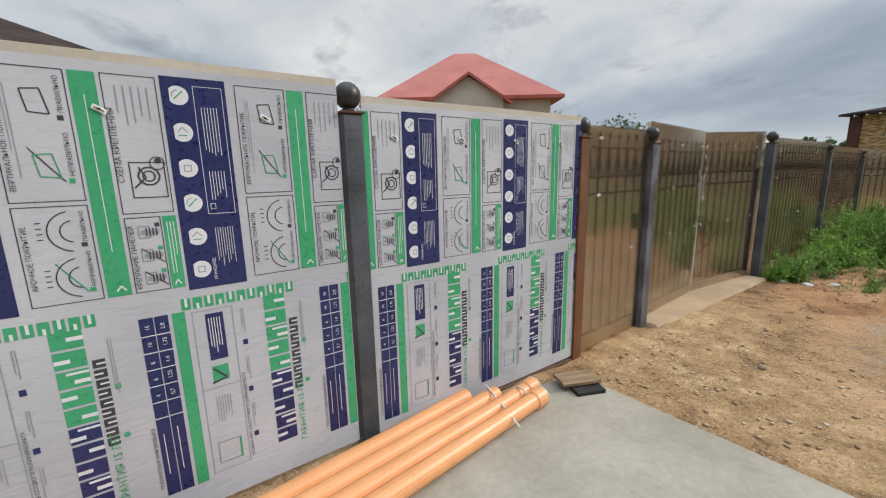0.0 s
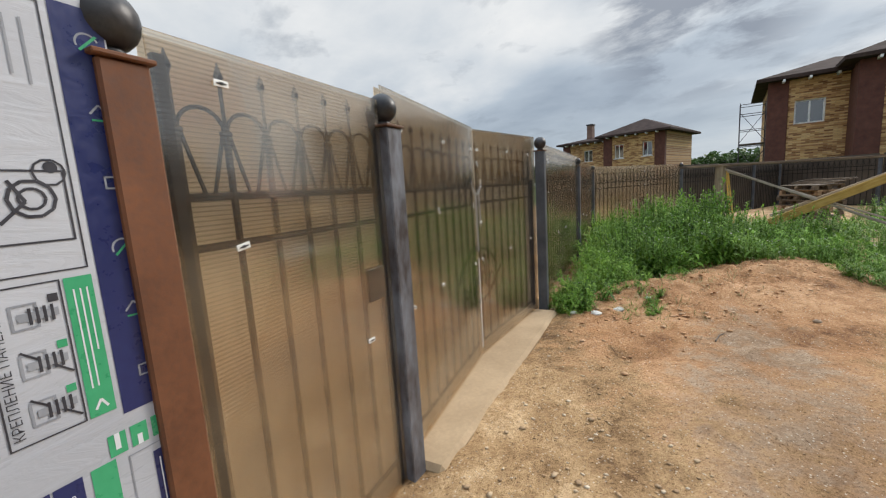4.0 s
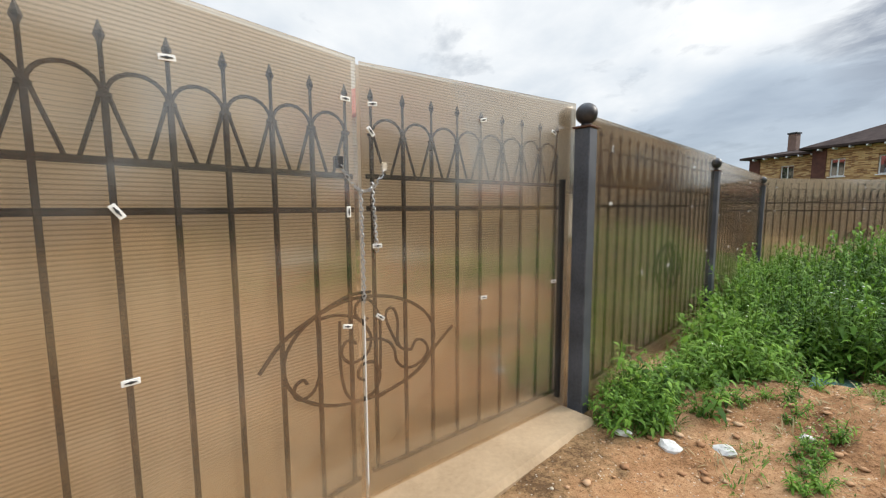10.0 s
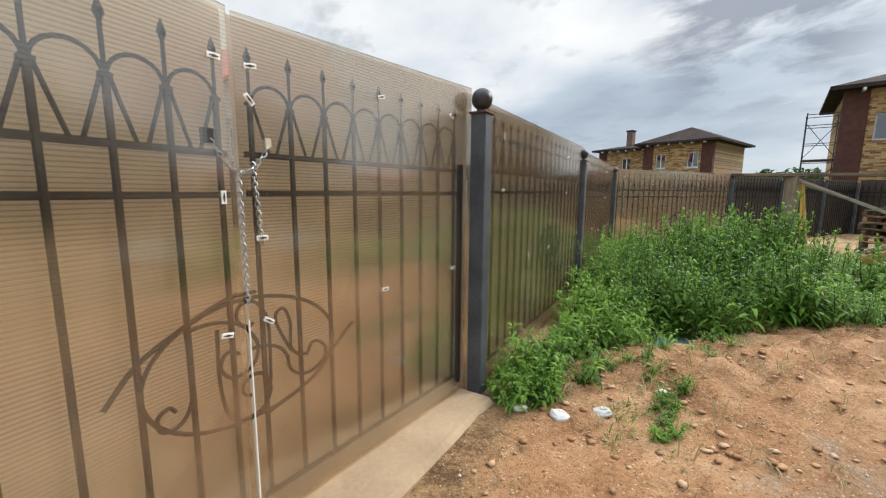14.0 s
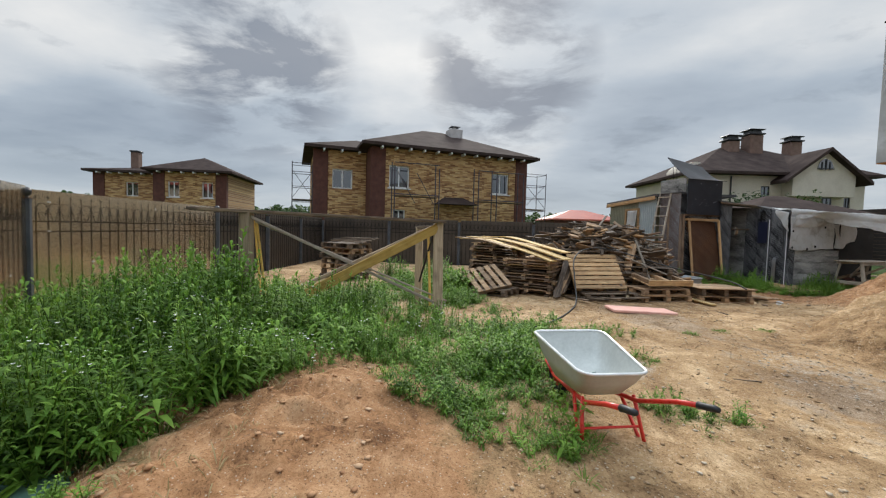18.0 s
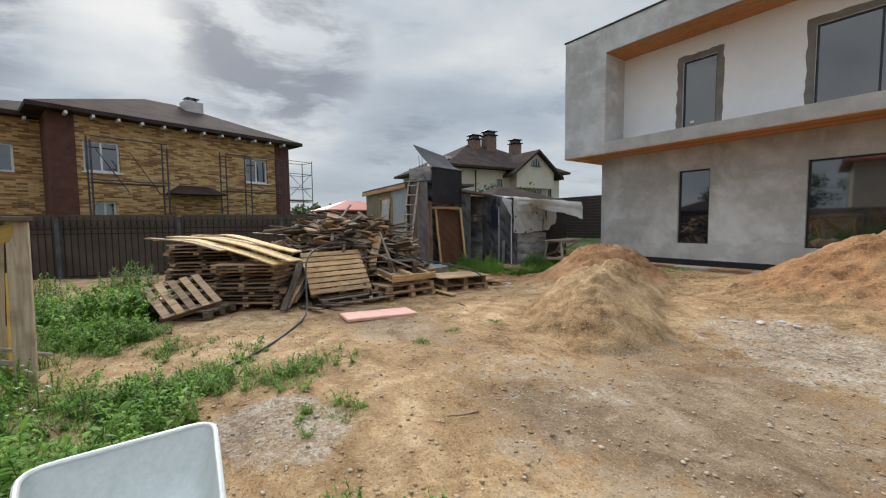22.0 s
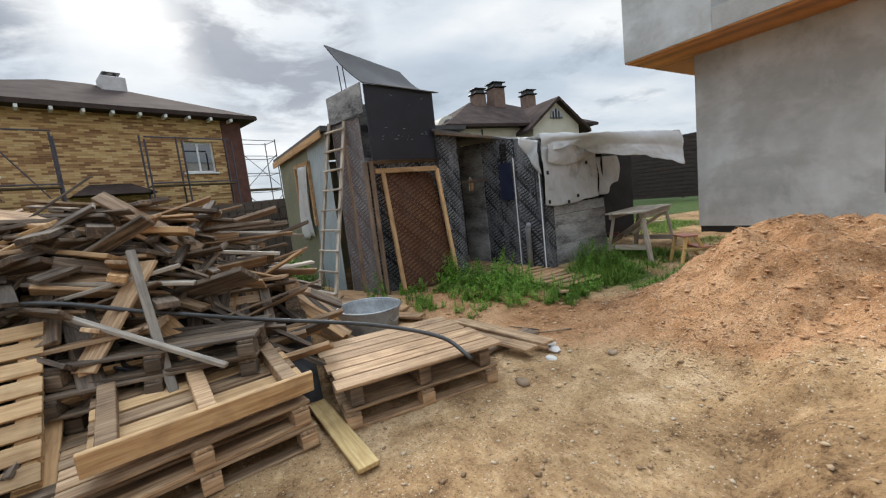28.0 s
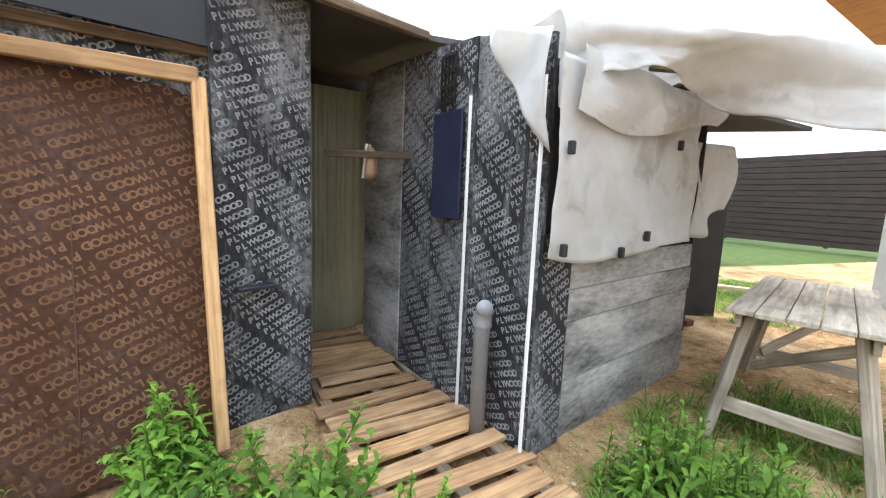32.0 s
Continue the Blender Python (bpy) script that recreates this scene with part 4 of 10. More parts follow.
def shared(key, make, mat):
    if key not in BAR:
        BAR[key] = make().mesh(str(key[0]), MAT[mat])
    return BAR[key]


def bars(t, x0, x1, n, low=RAIL_LOW, base=0.0, clips=True, seed=1):
    """Bars, arches and rails of one panel, between x0 and x1 along it."""
    rnd = random.Random(seed)
    w = (x1 - x0) / (n - 1)
    for i in range(n):
        part("bar", shared(("bar", low), lambda: shared_bar(low), "iron"), None, t, m=pose(x0 + i * w, 0, base))
    for i in range(n - 1):
        part("arch", shared(("arch", round(w, 4)), lambda: shared_arch(w), "iron"), None, t, m=pose(x0 + i * w, 0, base))
    for z in (RAIL_HI, RAIL_MID, RAIL_LOW):
        part("rail", G().box(((x0 + x1) / 2, 0, z + base), (x1 - x0 + 0.06, 0.012, 0.022), b=0.002), MAT["iron"], t)
    if clips:
        for i in range(1, n, 4):
            for z in (TIP - 0.08, 0.78, RAIL_MID)[(i // 3) % 2 :: 2]:
                clip(t, x0 + i * w + rnd.uniform(-0.012, 0.012), -0.0185, base + z + rnd.uniform(-0.05, 0.03), rnd.choice((0, 0, 8, -10, 55, 90)))


def poly_sheet(t, x0, x1, z0, z1, y=-0.0155, bow=0.0, end=None):
    z2 = z1 if end is None else end
    nu = 12
    g = G().sheet(nu, 1, lambda u, v: (x0 + u * (x1 - x0), y - bow * math.sin(math.pi * u), z0 + v * (z1 + u * (z2 - z1) - z0)), 0.006)
    ob = part("polycarbonate_sheet", g, MAT["poly"], t, "bronze ribbed polycarbonate sheet")
    ob.visible_shadow = False
    # extra sheet added behind the bars to blur the light from beyond
    g = G().sheet(nu, 1, lambda u, v: (x0 + u * (x1 - x0), 0.018 - bow * math.sin(math.pi * u), z0 + v * (z1 + u * (z2 - z1) - z0 - 0.004)), 0.003)
    back = part("backing_sheet", g, MAT["poly_diffuser"], t, "diffusing sheet added behind the bars to scatter light")
    back.visible_shadow = False
    return ob


def bent(pts, y, cx, cz, k=5, size=1.0, fold=None):
    """A smooth bar through a few (x, z) knots about a centre; fold: where it turns with the second leaf."""
    turn = lambda x: 0.0 if fold is None else 0.172 * max(0.0, x - fold)
    p = [Vector((a, b)) * size for a, b in pts]
    p = [p[0] * 2 - p[1]] + p + [p[-1] * 2 - p[-2]]
    out = []
    for i in range(1, len(p) - 2):
        for j in range(k):
            t = j / k
            q = 0.5 * (2 * p[i] + (p[i + 1] - p[i - 1]) * t + (2 * p[i - 1] - 5 * p[i] + 4 * p[i + 1] - p[i + 2]) * t * t + (3 * p[i] - p[i - 1] - 3 * p[i + 1] + p[i + 2]) * t ** 3)
            out.append((cx + q.x, y - turn(cx + q.x), cz + q.y))
    return out + [(cx + pts[-1][0] * size, y - turn(cx + pts[-1][0] * size), cz + pts[-1][1] * size)]


def monogram(t, cx, cz, size=1.0, simple=False, fold=None):
    """Oval medallion with curled ironwork inside and a tail bar that sweeps past it."""
    r = 0.0078
    ring = [(0.335 * math.cos(a), 0.21 * math.sin(a) - 0.01 * math.cos(a)) for a in [2 * math.pi * k / 22 for k in range(22)]]
    part("medallion_ring", G().tube(bent(ring + ring[:1], 0.003, cx, cz, 2, size, fold)[:-1], r, 6, True), MAT["iron"], t)
    part("tail_bar", G().tube(bent([(-0.415, 0.02), (-0.33, 0.11), (-0.2, 0.175), (-0.07, 0.222), (0.03, 0.225)], 0.006, cx, cz, 5, size, fold), r, 6), MAT["iron"], t)
    part("tail_bar", G().tube(bent([(0.05, -0.22), (0.24, -0.16), (0.34, -0.07), (0.44, 0.01)], 0.006, cx, cz, 5, size, fold), r, 6), MAT["iron"], t)
    curls = [
        [(-0.25, -0.065), (-0.268, -0.045), (-0.297, -0.06), (-0.298, -0.095), (-0.27, -0.115), (-0.235, -0.105), (-0.21, -0.07), (-0.2, -0.01), (-0.205, 0.17)],
        [(-0.112, 0.134), (-0.115, -0.02), (-0.1, -0.134), (-0.065, -0.192), (-0.02, -0.205), (0.035, -0.188), (0.062, -0.13), (0.045, -0.075), (0.005, -0.058), (-0.03, -0.078), (-0.035, -0.108), (-0.01, -0.13)],
        [(-0.21, 0.155), (-0.15, 0.162), (-0.09, 0.152), (-0.036, 0.13), (0.0, 0.094), (0.025, 0.038), (0.01, -0.017), (-0.029, -0.042), (-0.075, -0.038), (-0.107, 0.002), (-0.095, 0.042), (-0.065, 0.05), (-0.042, 0.03)],
        [(0.014, 0.121), (-0.01, 0.115), (-0.04, 0.142), (-0.04, 0.176), (-0.018, 0.197), (0.018, 0.195), (0.05, 0.155), (0.066, 0.095), (0.064, -0.1)],
        [(0.0, 0.035), (0.056, 0.028), (0.105, 0.003), (0.13, -0.035), (0.14, -0.085), (0.175, -0.122), (0.225, -0.13), (0.28, -0.105), (0.298, -0.06), (0.268, -0.022), (0.235, -0.018), (0.215, -0.05)],
        [(0.215, -0.055), (0.17, -0.04), (0.146, 0.0), (0.148, 0.083), (0.13, 0.139), (0.104, 0.143), (0.092, 0.115), (0.106, 0.067), (0.147, -0.02)],
    ]
    for c in curls:
        part("scroll", G().tube(bent(c, 0.003, cx, cz, 3 if simple else 5, size, fold), r * 0.9, 6), MAT["iron"], t)


def make_bay(p, q, n, label, medal=True, far=False, base=None, seed=1, top=1.88, inset=0.13):
    L = math.hypot(q[0] - p[0], q[1] - p[1])
    base = gz((p[0] + q[0]) / 2, (p[1] + q[1]) / 2) * 0.0 if base is None else base
    t = thing("iron_fence", along(p, q), label, "fence", "iron fence bays")
    bars(t, inset, L - inset, n, base=base, clips=not far, seed=seed)
    if medal:
        monogram(t, L / 2 + 0.16, 0.715 + base, simple=far)
    if far:
        g = G().box((L / 2, 0.03, (top - 0.04) / 2 + base), (L - 0.112, 0.006, top + 0.04))
        part("backing_sheet", g, MAT["brown_sheet"], t, "brown backing sheet behind the bars")
    else:
        poly_sheet(t, 0.04, L - 0.056, -0.15 + base, top + base)
    return t


make_post(POST_A, h=1.80)
make_post(POST_B, rust=True, h=1.74, label="rust-brown steel gate post with a dark ball")
make_post(POST_C, h=1.72, mat="post_mixed", w=0.12, label="rust-streaked grey steel gate post with a ball")
make_post(POST_D, h=1.79)
make_post(POST_E, h=1.70)
make_post(POST_F, h=1.66)
make_post(POST_G, h=1.66)

# wicket between B and C, hung a little behind the posts
L = math.hypot(POST_C[0] - POST_B[0], POST_C[1] - POST_B[1])
wicket = thing("wicket_gate", along(POST_B, POST_C), "closed iron wicket gate backed with bronze polycarbonate", "gate")
bars(wicket, 0.12, L - 0.12, 7, base=0.01)
part("lock_box", G().box((L - 0.175, 0.0, 1.01), (0.14, 0.03, 0.15), b=0.004), MAT["iron"], wicket, "dark steel lock box")
part("rail", G().box((L - 0.1, 0, 0.86), (0.03, 0.02, 1.86), b=0.002), MAT["iron"], wicket)
part("rail", G().box((0.1, 0, 0.86), (0.03, 0.02, 1.86), b=0.002), MAT["iron"], wicket)
poly_sheet(wicket, 0.07, L - 0.065, -0.15, 1.84)

# double gate between C and D, its leaves swung a little outward to where the chain holds them
L = math.hypot(POST_D[0] - POST_C[0], POST_D[1] - POST_C[1])
MID = 1.512
GATE = along(POST_C, POST_D)
LEAF_L = GATE @ pose(0.0, 0.045, 0, 0, 0, math.degrees(math.atan(0.100)))
LEAF_R = GATE @ pose(MID, 0.195, 0, 0, 0, -math.degrees(math.atan(0.075)))
left_leaf = thing("gate_leaf", LEAF_L, "closed iron gate leaf with scrollwork behind bronze polycarbonate", "gate", "leaves of the double gate")
right_leaf = thing("gate_leaf", LEAF_R, "closed iron gate leaf chained to its neighbour behind bronze polycarbonate", "gate", "leaves of the double gate")
bars(left_leaf, 0.228, 1.458, 9, base=0.0, clips=False)
bars(right_leaf, 0.062, 1.352, 9, base=0.005, clips=False)
poly_sheet(left_leaf, 0.04, MID - 0.006, -0.15, 1.935, end=1.91)
poly_sheet(right_leaf, 0.006, L - MID - 0.01, -0.15, 1.90, end=1.955)
part("sheet_edge", G().box((0.0, -0.020, 0.42), (0.005, 0.006, 0.80)), MAT["white_clip"], right_leaf, "pale cut edge between the sheets")
part("stile", G().box((0.105, 0, 0.80), (0.04, 0.03, 1.66), b=0.002), MAT["iron"], left_leaf)
part("stile", G().box((1.420, 0, 0.74), (0.03, 0.03, 1.46), b=0.002), MAT["iron"], right_leaf)
for x, z, a in ((0.215, 1.745, 5), (0.15, 1.43, 90), (0.693, 1.285, 55), (0.838, 1.735, -6), (1.45, 1.735, 0), (1.452, 1.277, 90), (0.69, 0.79, 0), (0.235, 0.77, 25), (1.43, 0.79, 12)):
    clip(left_leaf, x, -0.0185, z, a)
for x, z, a in ((0.062, 1.735, -8), (0.052, 1.62, 50), (0.072, 1.125, 0), (0.71, 1.75, -15), (0.72, 0.80, 0), (0.08, 0.80, 35), (1.33, 0.82, 0), (1.30, 1.75, 20)):
    clip(right_leaf, x, -0.0185, z, a)


def make_chain(p, q, drop, n):
    """Links along a hanging line from p to q."""
    g = G()
    for k in range(n):
        u = (k + 0.5) / n
        c = Vector(p).lerp(Vector(q), u) + Vector((0, 0, -drop * math.sin(math.pi * u)))
        u2 = (k + 0.6) / n
        d = (Vector(p).lerp(Vector(q), u2) + Vector((0, 0, -drop * math.sin(math.pi * u2))) - c).normalized()
        side = d.orthogonal() if k % 2 else d.cross(d.orthogonal())
        side = side.normalized()
        ring = [c + d * 0.013 * math.cos(2 * math.pi * j / 8) + side * 0.008 * math.sin(2 * math.pi * j / 8) for j in range(8)]
        g.tube(ring, 0.0028, 4, True)
    return g


chain = thing("chain", GATE @ pose(0, 0.21, 0), "galvanised steel chain tied round the gate leaves", "chain")
Y = -0.035
tagged(part("loop", make_chain((MID - 0.10, Y, 1.47), (MID + 0.12, Y, 1.46), 0.10, 16), MAT["chain"], chain), kind="stuff")
tagged(part("loose_end", make_chain((MID - 0.005, Y, 1.37), (MID + 0.0, Y, 0.88), 0.0, 26), MAT["chain"], chain), kind="stuff")
tagged(part("loose_end", make_chain((MID + 0.05, Y, 1.40), (MID + 0.07, Y, 1.10), 0.0, 17), MAT["chain"], chain), kind="stuff")
part("hook", G().box((MID - 0.10, Y + 0.01, 1.48), (0.035, 0.03, 0.05), b=0.004), MAT["black"], chain)
part("hook", G().box((MID + 0.12, Y + 0.01, 1.475), (0.03, 0.02, 0.04), b=0.004), MAT["white_clip"], chain)

# concrete strip under the gate
monogram(left_leaf, 1.532, 0.662, 1.134, fold=MID)
g = G().box((L / 2, 0.085, -0.225), (L - 0.11, 0.395, 0.34), b=0.03)
solo("gate_sill", g, MAT["sill"], "sandy concrete threshold strip under the gate", "sill", along(POST_C, POST_D) @ pose(0, -0.06, 0.0), kind="structure")

make_bay(POST_D, POST_E, 18, "iron fence panel with a medallion behind bronze polycarbonate", base=0.015, seed=7, top=1.86, inset=0.207)
make_bay(POST_E, POST_F, 21, "iron fence panel shadowed by tall weeds", base=-0.05, seed=8)
make_bay(POST_F, POST_G, 25, "wide iron fence panel with a medallion", base=-0.07, seed=9, top=1.86)
BACK = [POST_G, (16.6, 9.82), (19.2, 9.97), POST_K]
for k, (p, q) in enumerate(zip(BACK, BACK[1:])):
    make_bay(p, q, 16, "dark iron fence panel backed with bronze sheet", False, True, -0.08, 20 + k, 1.84)
    make_post(q, h=1.66, ball=False, label="dark steel fence post")
n_back = 4
BK = [tuple(np.add(POST_K, np.subtract(BACK_END, POST_K) * k / n_back)) for k in range(n_back + 1)]
for k, (p, q) in enumerate(zip(BK, BK[1:])):
    make_bay(p, q, 18, "weathered brown back fence panel", False, True, -0.06, 30 + k, 1.84)
    if k < n_back:
        make_post(q, h=1.70, ball=False, label="dark steel fence post")


# ---- fence panels in printed protective film ----
def text_mesh(body, size, name="lettering", align="LEFT", bold=0.0):
    c = bpy.data.curves.new(name, "FONT")
    c.body, c.size, c.align_x, c.resolution_u, c.offset = body, size, align, 2, bold
    ob = bpy.data.objects.new(name, c)
    scene.collection.objects.link(ob)
    me = bpy.data.meshes.new_from_object(ob.evaluated_get(bpy.context.evaluated_depsgraph_get()))
    bpy.data.objects.remove(ob)
    bpy.data.curves.remove(c)
    return me


TEXTS = {}


def lettering(t, body, size, x, z, turn, mat, bend):
    """Real words printed on the film, turned in the sheet's plane."""
    if (body, size) not in TEXTS:
        TEXTS[(body, size)] = text_mesh(body, size)
    me = TEXTS[(body, size)].copy()
    me.materials.clear()
    me.materials.append(MAT[mat])
    tagged(part("lettering", me, None, t, "", pose(x, bend(x) - 0.0032, z) @ pose(0, 0, 0, 90) @ pose(0, 0, 0, 0, 0, turn)), kind="stuff")


class Print:
    """Flat inked shapes on the film, gathered by colour."""

    def __init__(self, x_lo, x_hi, bend):
        self.g, self.lo, self.hi, self.bend = {}, x_lo, x_hi, bend

    def quad(self, col, x0, x1, z0, z1, lift=0.0012):
        x0, x1 = max(x0, self.lo), min(x1, self.hi)
        if x1 - x0 < 0.002:
            return
        g = self.g.setdefault(col, G())
        n = max(1, int((x1 - x0) / 0.06))
        for k in range(n):
            a, b = x0 + (x1 - x0) * k / n, x0 + (x1 - x0) * (k + 1) / n
            g.add([(a, self.bend(a) - lift, z0), (b, self.bend(b) - lift, z0), (b, self.bend(b) - lift, z1), (a, self.bend(a) - lift, z1)], [(0, 1, 2, 3)])

    def border(self, col, x0, x1, z0, z1, w=0.003, lift=0.0014):
        self.quad(col, x0, x1, z0, z0 + w, lift), self.quad(col, x0, x1, z1 - w, z1, lift)
        self.quad(col, x0, x0 + w, z0, z1, lift), self.quad(col, x1 - w, x1, z0, z1, lift)

    def line(self, col, pts, w=0.003, lift=0.0016):
        for (x0, z0), (x1, z1) in zip(pts, pts[1:]):
            if not (self.lo < min(x0, x1) and max(x0, x1) < self.hi):
                continue
            d = math.hypot(x1 - x0, z1 - z0) or 1
            nx, nz = -(z1 - z0) / d * w / 2, (x1 - x0) / d * w / 2
            y = lambda x: self.bend(x) - lift
            self.g.setdefault(col, G()).add([(x0 - nx, y(x0), z0 - nz), (x1 - nx, y(x1), z1 - nz), (x1 + nx, y(x1), z1 + nz), (x0 + nx, y(x0), z0 + nz)], [(0, 1, 2, 3)])

    def disc(self, col, x, z, r, lift=0.0016, n=18):
        if self.lo < x - r and x + r < self.hi:
            y = self.bend(x) - lift
            self.g.setdefault(col, G()).add([(x + r * math.cos(2 * math.pi * k / n), y, z + r * math.sin(2 * math.pi * k / n)) for k in range(n)], [tuple(range(n))])

    def arc(self, col, x, z, r, a0, a1, w=0.003):
        self.line(col, [(x + r * math.cos(radians(a0 + (a1 - a0) * k / 10)), z + r * math.sin(radians(a0 + (a1 - a0) * k / 10))) for k in range(11)], w)

    def bars(self, col, x, z, n, length, gap=0.011, w=0.004, seed=0):
        """Fine print that cannot be read: upright bars side by side."""
        rnd = random.Random(seed)
        for k in range(n):
            self.quad(col, x + k * gap, x + k * gap + w, z - length * rnd.uniform(0.6, 1.0), z, 0.0017)


PERIOD = 0.745


def print_period(t, pr, x, top, words):
    """One repeat of the printed film, from x on; top: the film's upper edge."""
    mid = top - 0.90
    say = lambda body, size, px, pz, turn, mat: words and pr.lo < px - 0.01 and px < pr.hi - 0.03 and lettering(t, body, size, px, pz, turn, mat, pr.bend)
    up = lambda h: mid + h
    # green stripe with a faint line of print
    pr.quad("print_green", x, x + 0.075, up(0.02), up(0.86))
    pr.quad("print_white", x + 0.035, x + 0.038, up(0.2), up(0.78), 0.0018)
    pr.line("print_white", [(x + 0.03, up(0.04)), (x + 0.045, up(0.06)), (x + 0.06, up(0.04))], 0.006, 0.0018)
    # fixing diagram
    pr.border("print_black", x + 0.088, x + 0.255, up(0.34), up(0.86))
    say("СХЕМА КРЕПЛЕНИЯ", 0.028, x + 0.112, up(0.46), 90, "print_black")
    pr.bars("print_grey", x + 0.125, up(0.82), 5, 0.15, 0.024, 0.004, 1)
    pr.border("print_black", x + 0.13, x + 0.245, up(0.40), up(0.54), 0.004)
    pr.arc("print_black", x + 0.19, up(0.485), 0.035, 0, 360, 0.006)
    pr.arc("print_black", x + 0.19, up(0.485), 0.020, 0, 360, 0.005)
    pr.arc("print_black", x + 0.222, up(0.535), 0.025, 0, 360, 0.004)
    pr.disc("print_black", x + 0.225, up(0.545), 0.011)
    pr.line("print_black", [(x + 0.14, up(0.44)), (x + 0.18, up(0.48)), (x + 0.16, up(0.52))], 0.006)
    # panel fixing, with a green tab
    pr.border("print_black", x + 0.088, x + 0.205, up(0.02), up(0.325))
    pr.quad("print_green", x + 0.210, x + 0.257, up(0.02), up(0.325))
    pr.bars("print_white", x + 0.222, up(0.30), 3, 0.22, 0.011, 0.003, 2)
    pr.line("print_white", [(x + 0.222, up(0.035)), (x + 0.233, up(0.055)), (x + 0.244, up(0.035))], 0.005, 0.0018)
    say("КРЕПЛЕНИЕ ПАНЕЛЕЙ", 0.023, x + 0.112, up(0.035), 90, "print_black")
    for k in range(3):
        z = up(0.26 - 0.095 * k)
        pr.border("print_grey", x + 0.125, x + 0.165, z - 0.02, z + 0.03, 0.004)
        pr.quad("print_grey", x + 0.135, x + 0.195, z - 0.004, z + 0.012, 0.0018)
        for j in range(4):
            pr.quad("print_black", x + 0.150 + 0.011 * j, x + 0.155 + 0.011 * j, z - 0.012, z + 0.02, 0.002)
        pr.quad("print_black" if k == 0 else "print_green", x + 0.182, x + 0.198, z + 0.024, z + 0.04)
        if k:
            pr.line("print_black", [(x + 0.128, z + 0.035), (x + 0.20, z - 0.03)], 0.004)
    # navy column with round marks
    a, b = x + 0.268, x + 0.495
    pr.quad("print_navy", a, b, up(0.0), up(0.87))
    for k in range(6):
        z = up(0.80 - 0.143 * k)
        pr.disc("print_white", a + 0.055, z, 0.037)
        if k % 3 == 0:
            pr.arc("print_grey", a + 0.055, z, 0.02, 20, 200, 0.004), pr.line("print_green", [(a + 0.04, z - 0.015), (a + 0.072, z + 0.018)], 0.005, 0.002)
        elif k % 3 == 1:
            pr.line("print_grey", [(a + 0.038, z), (a + 0.055, z + 0.02), (a + 0.074, z)], 0.004, 0.002), pr.line("print_green", [(a + 0.04, z - 0.012), (a + 0.07, z - 0.012)], 0.004, 0.002)
        else:
            pr.border("print_grey", a + 0.042, a + 0.07, z - 0.014, z + 0.014, 0.004, 0.002)
    pr.border("print_white", a + 0.108, b - 0.014, up(0.32), up(0.84), 0.002, 0.0018)
    pr.bars("print_white", a + 0.13, up(0.76), 6, 0.20, 0.011, 0.0025, 5), pr.bars("print_white", a + 0.13, up(0.50), 6, 0.13, 0.011, 0.0025, 6)
    pr.border("print_white", a + 0.12, a + 0.14, up(0.34), up(0.365), 0.002, 0.0018)
    pr.bars("print_white", a + 0.125, up(0.26), 8, 0.2, 0.0095, 0.0022, 7)
    say("ХРАНЕНИЕ:", 0.018, a + 0.112, up(0.03), 90, "print_white")
    # upright and arched covering
    c = x + 0.530
    pr.border("print_black", c, c + 0.205, up(0.40), up(0.86))
    say("ВЕРТИКАЛЬНОЕ ПОКРЫТИЕ", 0.022, c + 0.028, up(0.44), 90, "print_black")
    pr.bars("print_grey", c + 0.036, up(0.80), 2, 0.32, 0.010, 0.0025, 8)
    for k, (z, ok) in enumerate(((up(0.74), True), (up(0.52), False))):
        pr.line("print_black" if ok else "print_green", [(c + 0.085, z + 0.045), (c + 0.135, z + 0.05), (c + 0.15, z - 0.035), (c + 0.095, z - 0.03), (c + 0.085, z + 0.045)], 0.004)
        if not ok:
            pr.line("print_black", [(c + 0.075, z + 0.07), (c + 0.16, z - 0.05)], 0.004)
        pr.quad("print_black" if ok else "print_green", c + 0.168, c + 0.185, z - 0.055, z - 0.038)
        say("ПРАВИЛЬНО" if ok else "НЕПРАВИЛЬНО", 0.020, c + 0.188, z - 0.03, 90, "print_black")
    pr.border("print_black", c, c + 0.205, up(0.02), up(0.385))
    say("АРОЧНОЕ ПОКРЫТИЕ", 0.022, c + 0.028, up(0.08), 90, "print_black")
    for k, (z, ok) in enumerate(((up(0.29), True), (up(0.115), False))):
        pr.arc("print_black", c + 0.155, z, 0.075, 100, 260, 0.004)
        pr.arc("print_black", c + 0.155, z, 0.040, 100, 260, 0.004)
        for j in range(4):
            pr.quad("print_black", c + 0.052, c + 0.068, z + 0.035 - 0.02 * j, z + 0.038 - 0.02 * j, 0.0018)
        if not ok:
            pr.line("print_green", [(c + 0.085, z + 0.06), (c + 0.165, z - 0.06)], 0.004)
        pr.quad("print_black" if ok else "print_green", c + 0.168, c + 0.185, z - 0.06, z - 0.044)
        say("ПРАВИЛЬНО" if ok else "НЕПРАВИЛЬНО", 0.018, c + 0.188, z - 0.04, 90, "print_black")
    # lower half: blocks in place of the maker's mark, a table of figures, leaflets
    dn = lambda h: mid - h
    for k in range(11):
        pr.quad("print_green", x + 0.66 - 0.043 * k, x + 0.66 - 0.043 * k + 0.034, dn(0.085), dn(0.035))
        pr.quad("print_white", x + 0.672 - 0.043 * k, x + 0.682 - 0.043 * k, dn(0.072 + 0.013 * (k % 2)), dn(0.048 + 0.013 * (k % 2)) if k % 2 else dn(0.035), 0.0018)
